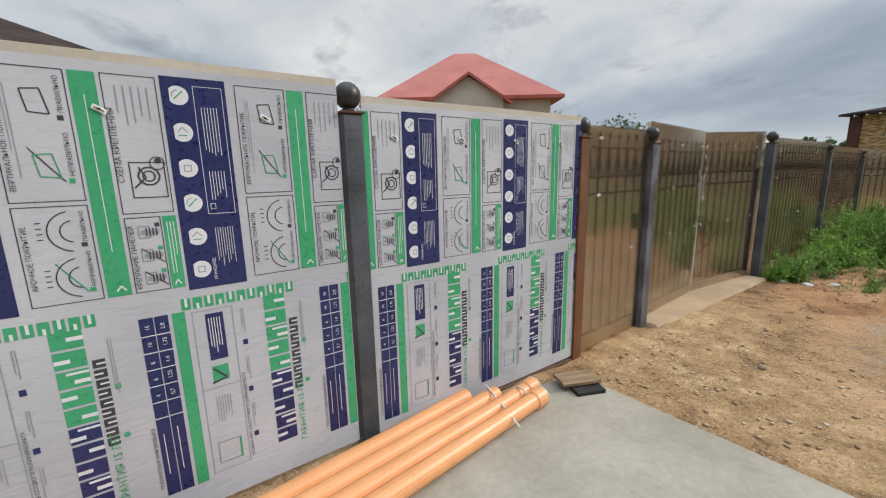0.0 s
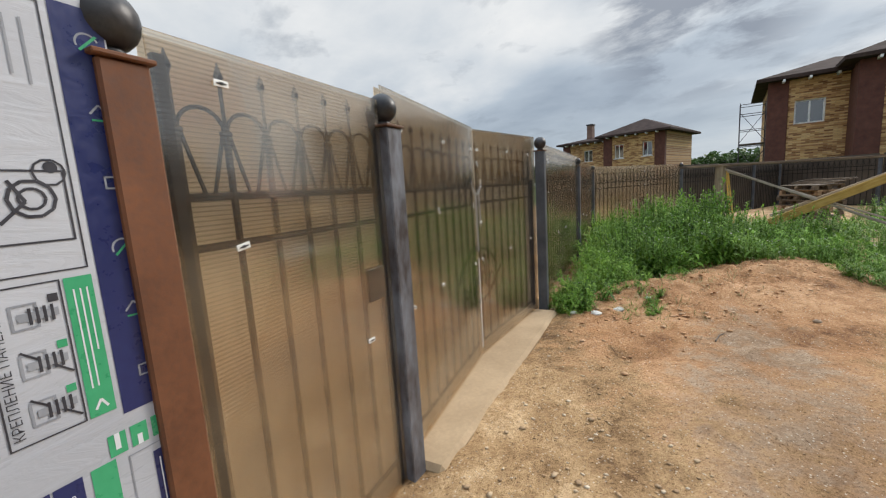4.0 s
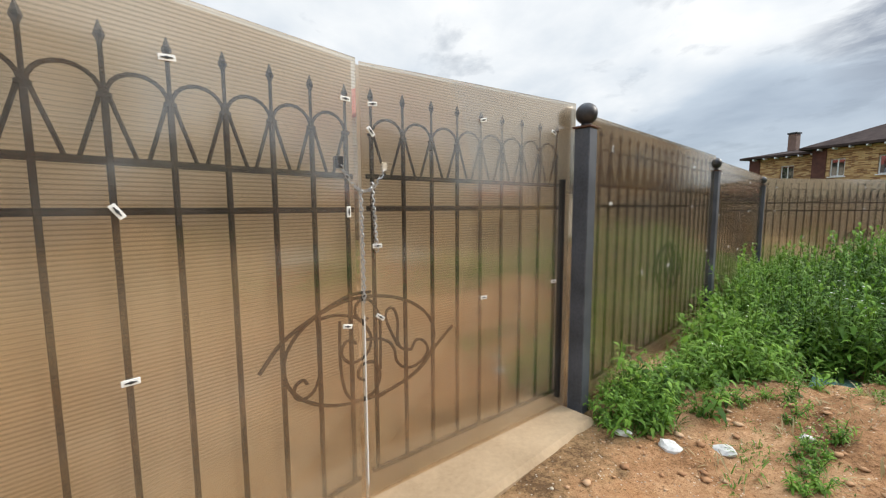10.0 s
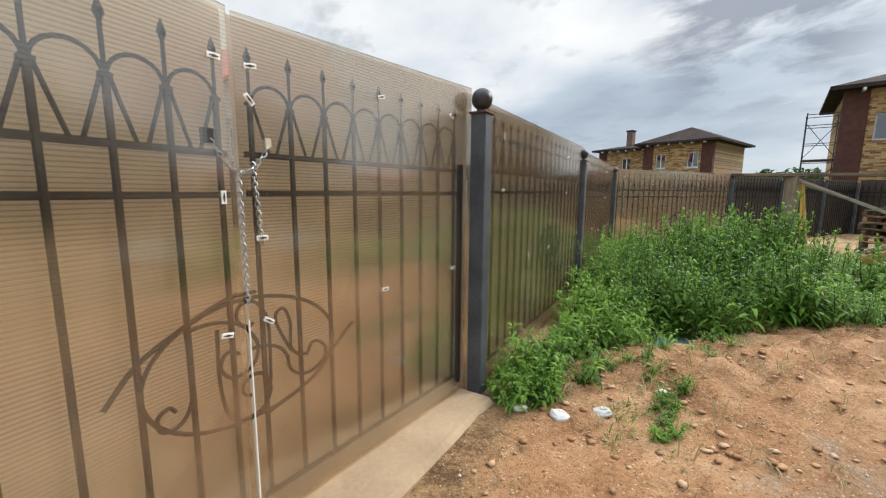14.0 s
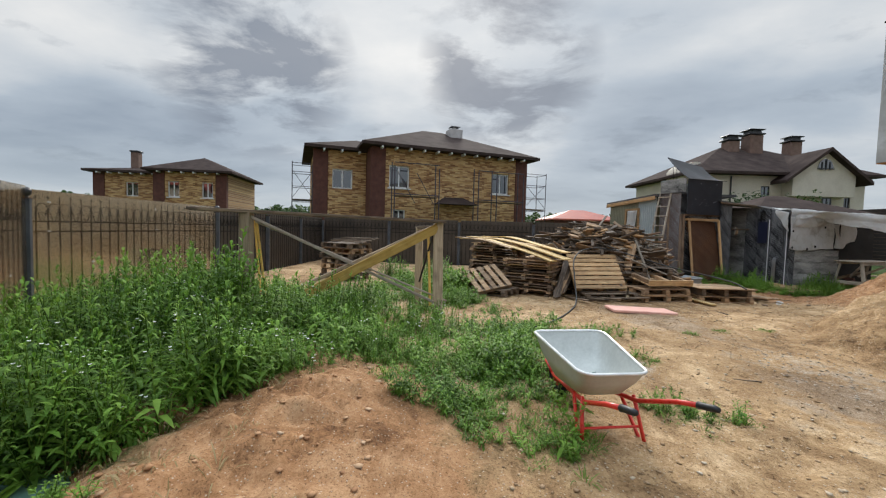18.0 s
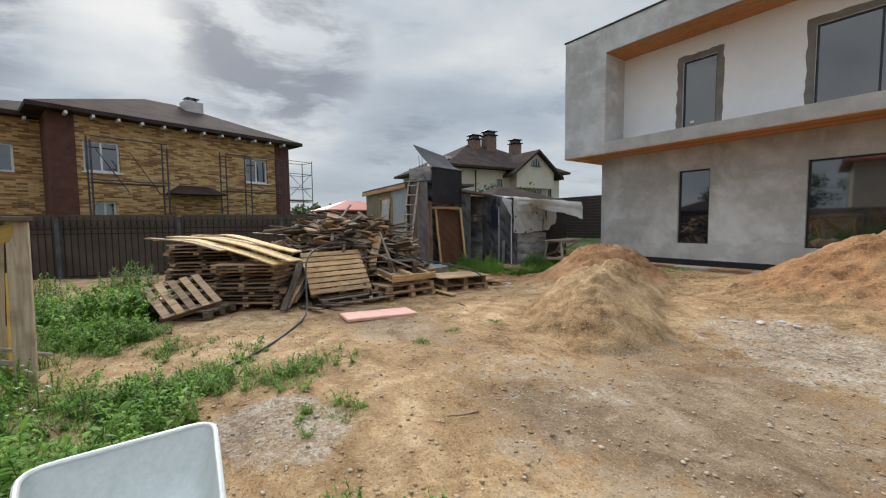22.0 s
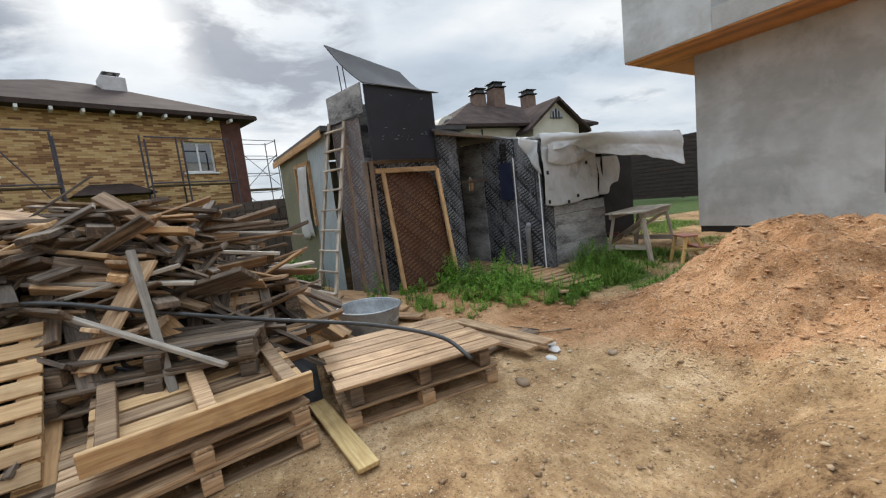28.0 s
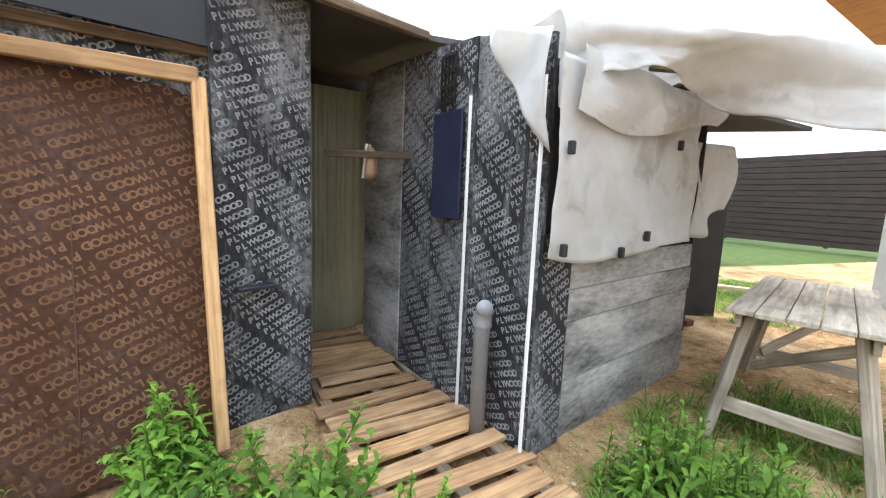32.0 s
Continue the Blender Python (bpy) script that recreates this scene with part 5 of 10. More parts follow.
    for j, col in enumerate((0.0, 0.052)):
        pr.quad("print_navy", x + 0.078 + col, x + 0.126 + col, dn(0.92), dn(0.09))
        for k in range(6):
            pr.quad("print_white", x + 0.078 + col, x + 0.126 + col, dn(0.17 + 0.075 * k), dn(0.166 + 0.075 * k), 0.0018)
    for k, (p, q) in enumerate((("16", "2,8"), ("10", "1,75"), ("8", "1,4"), ("6", "1,25"), ("4", "0,7"))):
        say(p, 0.022, x + 0.110, dn(0.142 + 0.075 * k), 90, "print_white"), say(q, 0.022, x + 0.162, dn(0.146 + 0.075 * k), 90, "print_white")
    pr.bars("print_white", x + 0.096, dn(0.62), 1, 0.25, 0.01, 0.003, 9), pr.bars("print_white", x + 0.148, dn(0.60), 1, 0.27, 0.01, 0.003, 9)
    say("ТЕХНИЧЕСКАЯ ИНФОРМАЦИЯ", 0.020, x + 0.072, dn(0.88), 90, "print_black")
    pr.quad("print_green", x + 0.192, x + 0.238, dn(0.92), dn(0.09))
    pr.border("print_grey", x + 0.262, x + 0.420, dn(0.90), dn(0.10))
    pr.quad("print_grey", x + 0.262, x + 0.420, dn(0.475), dn(0.472), 0.0018)
    pr.quad("print_navy", x + 0.31, x + 0.38, dn(0.34), dn(0.12))
    pr.bars("print_white", x + 0.32, dn(0.14), 5, 0.17, 0.0105, 0.0032, 11)
    pr.quad("print_green", x + 0.31, x + 0.375, dn(0.445), dn(0.37))
    pr.line("print_black", [(x + 0.315, dn(0.38)), (x + 0.365, dn(0.435)), (x + 0.305, dn(0.45))], 0.008, 0.002)
    pr.bars("print_grey", x + 0.31, dn(0.52), 6, 0.15, 0.011, 0.003, 12)
    pr.border("print_grey", x + 0.29, x + 0.39, dn(0.86), dn(0.75), 0.006)
    pr.quad("print_green", x + 0.382, x + 0.391, dn(0.86), dn(0.76), 0.0018)
    say("УКЛАДКА ЛИСТОВ СОТОВОГО ПОЛИКАРБОНАТА", 0.018, x + 0.440, dn(0.88), 90, "print_black")
    for k in range(3):
        pr.quad("print_navy", x + 0.448, x + 0.468, dn(0.30 + 0.24 * k), dn(0.275 + 0.24 * k))
        pr.bars("print_grey", x + 0.452, dn(0.12 + 0.24 * k), 2, 0.13, 0.009, 0.003, 13 + k)
    for k in range(10):
        z1 = dn(0.085 + 0.079 * k)
        pr.quad("print_green" if k < 5 else "print_navy", x + 0.553, x + 0.648, z1 - 0.069, z1)
        n1 = (0.35, 0.55, 0.2)[k % 3]
        left = k % 2
        pr.quad("print_white", x + (0.553 if left else 0.60), x + (0.60 if left else 0.648), z1 - 0.040 - 0.008 * (k % 3), z1 - 0.024 - 0.008 * (k % 3), 0.0018)
        if k % 3 == 2:
            pr.quad("print_white", x + 0.580, x + 0.648, z1 - 0.018, z1 - 0.008, 0.0018)
    for k in range(9):
        z1 = dn(0.22 + 0.043 * k)
        pr.quad("print_black", x + 0.660, x + 0.700, z1 - 0.035, z1)
        pr.quad("print_white", x + 0.672 - 0.012 * (k % 2), x + 0.688 + 0.012 * (1 - k % 2), z1 - 0.021, z1 - 0.014, 0.0018)
    say("ГАРАНТИЯ 15 ЛЕТ", 0.040, x + 0.697, dn(0.90), 90, "print_green")
    pr.bars("print_grey", x + 0.716, dn(0.14), 2, 0.26, 0.009, 0.003, 17)
    pr.quad("print_green", x + 0.714, x + 0.734, dn(0.36), dn(0.338))
    pr.quad("print_green", x + 0.714, x + 0.734, dn(0.58), dn(0.558))


def film_panel(p, q, x0, x1, z0, z1, phase, bow, label, n=40):
    """A sheet still in its printed film, with a slight outward belly."""
    t = thing("film_wrapped_fence", along(p, q), label, "fence", "film wrapped fences")
    bend = lambda x: -0.035 - bow * math.sin(math.pi * min(max((x - x0) / (x1 - x0), 0), 1)) * 0.6
    g = G().sheet(n, 1, lambda u, v: (x0 + u * (x1 - x0), bend(x0 + u * (x1 - x0)), z0 + v * (z1 - z0)), 0.008)
    part("film", g, MAT["film"], t, "white protective film")
    part("top_edge", G().sheet(n, 1, lambda u, v: (x0 + u * (x1 - x0), bend(x0 + u * (x1 - x0)) + 0.0015 - 0.006 * v * 0, z1 - 0.001 + v * 0.035), 0.008), MAT["sheet_edge"], t)
    pr = Print(x0 + 0.004, x1 - 0.004, bend)
    k = 0
    x = phase
    while x < x1:
        if x + PERIOD > x0:
            print_period(t, pr, x, z1, True)
        x += PERIOD
    for col, gg in pr.g.items():
        tagged(part("print", gg, MAT[col], t, col.replace("print_", "") + " ink on the film"), kind="stuff")
    for k in range(4):
        clip(t, x0 + (k + 0.4) * (x1 - x0) / 4, bend(x0 + (k + 0.4) * (x1 - x0) / 4) - 0.006, z1 - 0.17, 30)


LAB = math.hypot(POST_B[0] - POST_A[0], POST_B[1] - POST_A[1])
film_panel(POST_A, POST_B, 0.055, LAB - 0.02, -0.05, 1.86, 0.016, 0.02, "fence panel in white printed film with green and navy bands")
film_panel(POST_Z, POST_A, 0.0, LAB * 1.25 - 0.07, -0.02, 1.925, -0.19, 0.03, "taller fence panel in white printed protective film")
g = G().box((LAB / 2, 0.0, -0.14), (LAB - 0.1, 0.10, 0.14), b=0.01)
solo("fence_base_rail", g, MAT["post_side"], "dark steel rail under the film-wrapped panels", "rail", along(POST_A, POST_B))


# ---- houses beyond the plot ----
def slab_wall(t, L, H, thick, holes, mat, name="wall", y=0.0, z0=0.0):
    """A wall in local x, z from y to y + thick, with real openings (x0, x1, z0, z1)."""
    xs = sorted({0.0, L, *[h[0] for h in holes], *[h[1] for h in holes]})
    zs = sorted({z0, H, *[h[2] for h in holes], *[h[3] for h in holes]})
    g = G()
    solid = lambda x, z: not any(h[0] < x < h[1] and h[2] < z < h[3] for h in holes)
    q = lambda x, yy, z: (x, yy, z)
    nx, nz = len(xs) - 1, len(zs) - 1
    cell = [[solid((xs[i] + xs[i + 1]) / 2, (zs[k] + zs[k + 1]) / 2) for k in range(nz)] for i in range(nx)]
    at = lambda i, k: 0 <= i < nx and 0 <= k < nz and cell[i][k]
    for i in range(nx):
        for k in range(nz):
            if not cell[i][k]:
                continue
            a, b, c, d = xs[i], xs[i + 1], zs[k], zs[k + 1]
            e = y + thick
            g.add([q(a, y, c), q(b, y, c), q(b, y, d), q(a, y, d)], [(0, 1, 2, 3)])
            g.add([q(a, e, c), q(b, e, c), q(b, e, d), q(a, e, d)], [(3, 2, 1, 0)])
            if not at(i - 1, k):
                g.add([q(a, y, c), q(a, y, d), q(a, e, d), q(a, e, c)], [(0, 1, 2, 3)])
            if not at(i + 1, k):
                g.add([q(b, y, c), q(b, e, c), q(b, e, d), q(b, y, d)], [(0, 1, 2, 3)])
            if not at(i, k - 1):
                g.add([q(a, y, c), q(a, e, c), q(b, e, c), q(b, y, c)], [(0, 1, 2, 3)])
            if not at(i, k + 1):
                g.add([q(a, y, d), q(b, y, d), q(b, e, d), q(a, e, d)], [(0, 1, 2, 3)])
    return part(name, g, mat, t)


def window(t, x0, x1, z0, z1, y, frame_mat, bar=0.06, mullions=(0.5,), depth=0.07, transom=None, name="window", label=""):
    """A framed window set into an opening; the glass lies behind the frame's face."""
    g = G()
    for a, b, c, d in ((x0, x1, z0, z0 + bar), (x0, x1, z1 - bar, z1), (x0, x0 + bar, z0 + bar, z1 - bar), (x1 - bar, x1, z0 + bar, z1 - bar)):
        g.box(((a + b) / 2, y + depth / 2, (c + d) / 2), (b - a, depth, d - c))
    for m in mullions:
        xm = x0 + (x1 - x0) * m
        g.box((xm, y + depth / 2 + 0.003, (z0 + z1) / 2), (bar, depth, z1 - z0 - 2 * bar))
    if transom:
        g.box(((x0 + x1) / 2, y + depth / 2 + 0.004, z0 + (z1 - z0) * transom), (x1 - x0 - 2 * bar, depth, bar))
    w = part(name, g, frame_mat, t, label)
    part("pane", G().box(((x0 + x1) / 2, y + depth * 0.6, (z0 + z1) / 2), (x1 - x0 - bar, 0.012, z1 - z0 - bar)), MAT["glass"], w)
    return w


def hip_roof(t, x0, x1, y0, y1, z, rise, over=0.7, mat="roof_dark", ridge=0.35, name="roof"):
    """A hipped roof with thick eaves over the given plan."""
    a, b, c, d = x0 - over, x1 + over, y0 - over, y1 + over
    w = min(b - a, d - c) / 2 * (1 - ridge * 0.0)
    if b - a >= d - c:
        r0, r1 = (a + w, (c + d) / 2), (b - w, (c + d) / 2)
    else:
        r0, r1 = ((a + b) / 2, c + w), ((a + b) / 2, d - w)
    if math.hypot(r1[0] - r0[0], r1[1] - r0[1]) < 0.3:
        r1 = (r0[0] + (0.3 if b - a >= d - c else 0), r0[1] + (0 if b - a >= d - c else 0.3))
    lo, e = [(a, c, z), (b, c, z), (b, d, z), (a, d, z)], 0.2
    v = lo + [(x, y, z + e) for x, y, _ in lo] + [(*r0, z + e + rise), (*r1, z + e + rise)]
    f = [(0, 3, 2, 1), (0, 1, 5, 4), (1, 2, 6, 5), (2, 3, 7, 6), (3, 0, 4, 7)]
    f += [(4, 5, 9, 8), (5, 6, 9), (6, 7, 8, 9), (7, 4, 8)] if b - a >= d - c else [(4, 5, 8), (5, 6, 9, 8), (6, 7, 9), (7, 4, 8, 9)]
    return part(name, G().add(v, f), MAT[mat], t)


def brick_house(p, q, main, wing, label, depth=10.0, eave=6.6, rise=2.3, wing_back=2.5, win=(), wing_win=(), chimney=None, canopy=None):
    """Two-storey yellow brick house: a main front from p towards q, then a wing set back; dark pilasters at the corners."""
    t = thing("brick_house", along(p, q, -0.1), label, "house", "neighbouring brick houses")
    slab_wall(t, main, eave, 0.35, [(a, b, c, d) for a, b, c, d in win], MAT["brick"], y=-0.35)
    slab_wall(t, main, eave, 0.3, [], MAT["brick"], y=-depth)
    part("wall", G().box((0.15, -depth / 2 - 0.17, eave / 2), (0.3, depth - 0.68, eave)), MAT["brick"], t)
    part("wall", G().box((main - 0.15, -depth / 2 - 0.17, eave / 2), (0.3, depth - 0.68, eave)), MAT["brick"], t)
    w0, w1 = main, main + wing
    wing_t = slab_wall(t, wing, eave - 0.15, 0.35, wing_win, MAT["brick"], y=-0.35)
    wing_t.matrix_basis = pose(w0, -wing_back, 0)
    part("wall", G().box((w1 - 0.15, -wing_back - 4.0, eave / 2 - 0.08), (0.3, 7.3, eave - 0.15)), MAT["brick"], t)
    for x, y in ((0.45, 0.03), (main - 0.45, 0.03), (w1 - 0.4, -wing_back + 0.03)):
        part("pilaster", G().box((x, y - 0.2, eave / 2), (1.0, 0.5, eave - 0.02), b=0.02), MAT["brown_brick"], t)
    part("pilaster", G().box((main - 0.02, -wing_back / 2, eave / 2), (0.12, wing_back, eave - 0.03)), MAT["brown_brick"], t)
    for a, b, c, d in win:
        window(t, a, b, c, d, -0.22, MAT["white_frame"], 0.09, (0.5,))
        part("window_sill", G().box(((a + b) / 2, 0.04, c - 0.05), (b - a + 0.2, 0.12, 0.08), b=0.01), MAT["white_frame"], t)
    for a, b, c, d in wing_win:
        window(t, w0 + a, w0 + b, c, d, -wing_back - 0.22, MAT["white_frame"], 0.09, (0.5,))
    hip_roof(t, 0, main, -depth, 0, eave, rise, 0.75)
    hip_roof(t, main - 3.0, w1, -wing_back - 7.5, -wing_back, eave - 0.15, rise * 0.52, 0.7)
    n = int(main / 0.95)
    raft = G().box((0, 0.42, eave - 0.09), (0.12, 0.6, 0.15), b=0.01).mesh("rafter_end", MAT["white_frame"])
    for k in range(n):
        part("rafter_end", raft, None, t, "pale rafter end under the eaves", pose(0.6 + k * (main - 1.2) / (n - 1), 0, 0))
    n = int(wing / 0.95)
    for k in range(n):
        part("rafter_end", raft, None, t, "pale rafter end under the eaves", pose(w0 + 0.6 + k * (wing - 1.2) / max(n - 1, 1), -wing_back, -0.15))
    if chimney:
        x, y, s, z0, z1 = chimney
        c = part("chimney", G().box((x, y, (z0 + z1) / 2), (s, s, z1 - z0), b=0.03), MAT["vent"], t, "pale metal-clad chimney")
        part("chimney_cap", G().box((x, y, z1 + 0.22), (s * 0.7, s * 0.7, 0.05)).box((x - s * 0.2, y, z1 + 0.1), (0.05, s * 0.5, 0.2)).box((x + s * 0.2, y, z1 + 0.1), (0.05, s * 0.5, 0.2)), MAT["dark_frame"], c)
    if canopy:
        x, z, w = canopy
        part("door_canopy", G().add([(x - w / 2, 0, z), (x + w / 2, 0, z), (x + w / 2, 1.2, z), (x - w / 2, 1.2, z), (x - w * 0.25, 0, z + 0.55), (x + w * 0.25, 0, z + 0.55)], [(0, 1, 2, 3), (3, 2, 5, 4), (2, 1, 5), (0, 3, 4), (1, 0, 4, 5)]), MAT["roof_dark"], t)
    return t




def house_one():
    """The larger brick house behind the back fence, scaffolding along it."""
    p, q = (36.9, -0.1), (31.6, 10.8)
    main = math.hypot(q[0] - p[0], q[1] - p[1])
    m = along(p, q, -0.1)
    t = brick_house(p, q, main, 3.6, "two-storey yellow brick house with a dark hipped roof", 10.5, 7.0, 2.55, 2.0, [(1.5, 2.95, 4.3, 5.85), (9.45, 10.9, 4.3, 5.85), (9.7, 10.6, 1.2, 2.8)], [(1.0, 2.4, 4.2, 5.6)], (4.45, -4.3, 1.1, 8.0, 9.85), (6.05, 3.3, 3.0))
    # tubular scaffold before the front
    s = thing("scaffold", m @ pose(0, 0.55, 0), "tubular scaffolding with plank decks before the brick house", "scaffold")
    for x in (1.2, 3.4, 4.85, 7.8, 10.9):
        part("standard", G().tube([(x, 0.3, 0), (x, 0.3, 5.9)], 0.04, 6), MAT["scaffold"], s)
        part("standard", G().tube([(x, 1.1, 0), (x, 1.1, 5.6)], 0.04, 6), MAT["scaffold"], s)
    for x0, x1, z in ((1.2, 4.85, 3.65), (7.8, 10.9, 3.75), (1.2, 4.85, 5.7), (7.8, 10.9, 5.8)):
        part("ledger", G().tube([(x0, 1.1, z), (x1, 1.1, z)], 0.035, 6), MAT["scaffold"], s)
    for x0, x1, z in ((1.2, 4.85, 3.55), (7.8, 10.9, 3.65)):
        part("deck_board", G().box(((x0 + x1) / 2, 0.7, z), (x1 - x0, 0.7, 0.05)), MAT["pallet_old"], s)
    for x0 in (8.2, 9.5):
        part("brace", G().tube([(x0, 1.1, 3.2), (x0 + 1.2, 1.1, 5.2)], 0.025, 6), MAT["scaffold"], s)
    tower_scaffold(m @ pose(-2.1, -1.6, 0), 6.2)
    tower_scaffold(m @ pose(main + 3.7, -3.4, 0), 5.9, 1.35)
    return t


def tower_scaffold(m, h, w=2.0):
    s = thing("scaffold", m, "free-standing scaffold tower of thin steel tubes", "scaffold")
    d = 1.3
    for x in (0, w):
        for y in (0, d):
            part("standard", G().tube([(x, y, 0), (x, y, h)], 0.03, 6), MAT["scaffold"], s)
    for z in (2.0, 3.2, 4.2, 5.2, h - 0.1):
        for a, b in (((0, 0), (w, 0)), ((0, d), (w, d)), ((0, 0), (0, d)), ((w, 0), (w, d))):
            part("ledger", G().tube([(*a, z), (*b, z)], 0.022, 6), MAT["scaffold"], s)
    part("deck_board", G().box((w / 2, d / 2, 3.3), (w, d, 0.06)), MAT["pallet_old"], s)
    for z in (1.0, 3.4):
        part("brace", G().tube([(0, d, z), (w, d, z + 1.9)], 0.018, 5), MAT["scaffold"], s)
        part("brace", G().tube([(w, d, z), (0, d, z + 1.9)], 0.018, 5), MAT["scaffold"], s)


house_one()


def house_two():
    """The smaller brick house further along."""
    p, q = (41.8, 28.1), (39.8, 35.8)
    main = 6.4
    brick_house(p, q, main, 6.0, "yellow brick house with a low dark roof", 9.0, 6.3, 1.7, 1.6, [(1.2, 2.2, 3.9, 5.4), (4.2, 5.2, 3.9, 5.4)], [(2.2, 3.3, 3.9, 5.3)], None)
    t = thing("chimney", along(p, q, 0) @ pose(main + 3.6, -4.0, 7.6), "short dark chimney on the low roof", "chimney")
    part("stack", G().box((0, 0, 0), (0.7, 0.7, 1.6), b=0.02), MAT["chim_brick"], t)
    part("cap", G().box((0, 0, 0.9), (0.85, 0.85, 0.16), b=0.02), MAT["dark_frame"], t)


house_two()


def house_three():
    """Cream house with three chimneys and a gabled front."""
    t = thing("cream_house", pose(38.2, -13.6, -0.1, 0, 0, -84.5), "cream rendered house with a brown roof and tall chimneys", "house")
    L, D, E = 13.2, 10.0, 6.4
    slab_wall(t, L, E, 0.3, [(5.0, 5.7, 3.9, 5.6), (11.6, 12.1, 4.0, 5.5)], MAT["cream"], y=0.0)
    part("wall", G().box((0.15, D / 2, E / 2), (0.3, D - 0.6, E)), MAT["cream"], t)
    part("wall", G().box((L - 0.15, D / 2, E / 2), (0.3, D - 0.6, E)), MAT["cream"], t)
    slab_wall(t, L, E, 0.3, [], MAT["cream"], y=D - 0.3)
    for a, b, c, d in ((5.0, 5.7, 3.9, 5.6), (11.6, 12.1, 4.0, 5.5)):
        window(t, a, b, c, d, 0.06, MAT["dark_frame"], 0.07, (0.5,))
    hip_roof(t, 0, L, 0, D, E, 3.0, 0.8)
    gx0, gx1, gz1 = 6.6, 11.4, 8.25
    prof = [(gx0, E - 1.6), (gx1, E - 1.6), (gx1, E + 0.1), ((gx0 + gx1) / 2, gz1), (gx0, E + 0.1)]
    part("gable_wall", G().prism(prof, 4.0, pose(0, -1.0, 0)), MAT["cream"], t)
    mx = (gx0 + gx1) / 2
    r = G()
    for s in (-1, 1):
        r.add([(mx + s * 3.3, -1.5, E - 0.45), (mx, -1.5, gz1 + 0.2), (mx, 5, gz1 + 0.2), (mx + s * 3.3, 5, E - 0.45), (mx + s * 3.3, -1.5, E - 0.7), (mx, -1.5, gz1 - 0.05), (mx, 5, gz1 - 0.05), (mx + s * 3.3, 5, E - 0.7)], [(0, 1, 2, 3), (4, 7, 6, 5), (0, 4, 5, 1), (3, 2, 6, 7), (0, 3, 7, 4)])
    part("gable_roof", r, MAT["roof_dark"], t)
    arch = [(mx - 0.6, 6.9)] + [(mx - 0.6 * math.cos(math.pi * k / 10), 6.9 + 0.75 * math.sin(math.pi * k / 10)) for k in range(11)] + [(mx + 0.6, 6.9)]
    w = part("arched_window", G().prism(arch[1:-1], 0.06, pose(0, -1.05, 0)), MAT["glass"], t)
    part("frame_bar", G().box((mx, -1.08, 7.2), (0.07, 0.05, 0.8)).box((mx - 0.3, -1.075, 7.1), (0.06, 0.05, 0.6)).box((mx + 0.3, -1.075, 7.1), (0.06, 0.05, 0.6)).box((mx, -1.07, 6.9), (1.3, 0.05, 0.07)), MAT["dark_frame"], w)
    window(t, 8.9, 9.6, 3.4, 4.7, -1.06, MAT["dark_frame"], 0.07, (0.5,))
    for x, y, s, h in ((5.5, 4.4, 1.0, 10.0), (7.25, 4.2, 1.15, 10.5), (11.0, 4.4, 1.0, 10.05), (8.4, 6.0, 0.9, 9.6)):
        c = part("chimney", G().box((x, y, (7.6 + h) / 2), (s, s, h - 7.6), b=0.03), MAT["chim_brick"], t)
        part("chimney_cap", G().box((x, y, h + 0.1), (s + 0.25, s + 0.25, 0.12), b=0.03).box((x, y, h + 0.3), (s * 0.8, s * 0.8, 0.28)).box((x, y, h + 0.48), (s + 0.2, s + 0.2, 0.08), b=0.03), MAT["dark_frame"], c)
    d = part("dormer", G().tube([(0.4, 1.0, 6.6), (0.4, 3.6, 6.6)], 0.95, 18), MAT["cream"], t)
    part("dormer_window", G().tube([(0.4, 0.96, 6.9), (0.4, 1.04, 6.9)], 0.42, 14), MAT["glass"], d)
    part("downpipe", G().tube([(2.55, -0.08, 0), (2.55, -0.08, 6.3)], 0.06, 6), MAT["dark_frame"], t)


house_three()


def house_red():
    """Cream house with a red metal roof across the street."""
    t = thing("red_roofed_house", Matrix.Translation((0, 0, -0.45)) @ Matrix.Scale(1.3, 4) @ pose(-3.4, 27.2, -0.1, 0, 0, 0), "cream house with a bright red metal roof across the street", "house")
    L, D, E = 10.6, 9.0, 6.1
    slab_wall(t, L, E, 0.3, [(4.2, 6.2, 3.2, 4.8)], MAT["cream"])
    part("wall", G().box((0.15, D / 2, E / 2), (0.3, D - 0.6, E)), MAT["cream"], t)
    part("wall", G().box((L - 0.15, D / 2, E / 2), (0.3, D - 0.6, E)), MAT["cream"], t)
    window(t, 4.2, 6.2, 3.2, 4.8, 0.08, MAT["white_frame"], 0.09, (0.5,))
    hip_roof(t, 0, L, 0, D, E, 3.9, 0.7, "roof_red")
    prof = [(3.0, E - 1.0), (7.4, E - 1.0), (7.4, E), (5.2, E + 1.35), (3.0, E)]
    part("gable_wall", G().prism(prof, 3.0, pose(0, -0.8, 0)), MAT["cream"], t)
    r = G()
    for s in (-1, 1):
        r.add([(5.2 + s * 2.7, -1.2, E - 0.25), (5.2, -1.2, E + 1.55), (5.2, 3, E + 1.55), (5.2 + s * 2.7, 3, E - 0.25), (5.2 + s * 2.7, -1.2, E - 0.45), (5.2, -1.2, E + 1.35)], [(0, 1, 2, 3), (0, 4, 5, 1)])
    part("gable_roof", r, MAT["roof_red"], t)
    for x in (2.6, 7.9):
        w = part("skylight", G().box((x, 1.3, E + 1.0), (0.7, 0.5, 0.5), b=0.03), MAT["white_frame"], t)
        part("pane", G().box((x, 1.03, E + 1.0), (0.5, 0.03, 0.36)), MAT["glass"], w)


house_red()


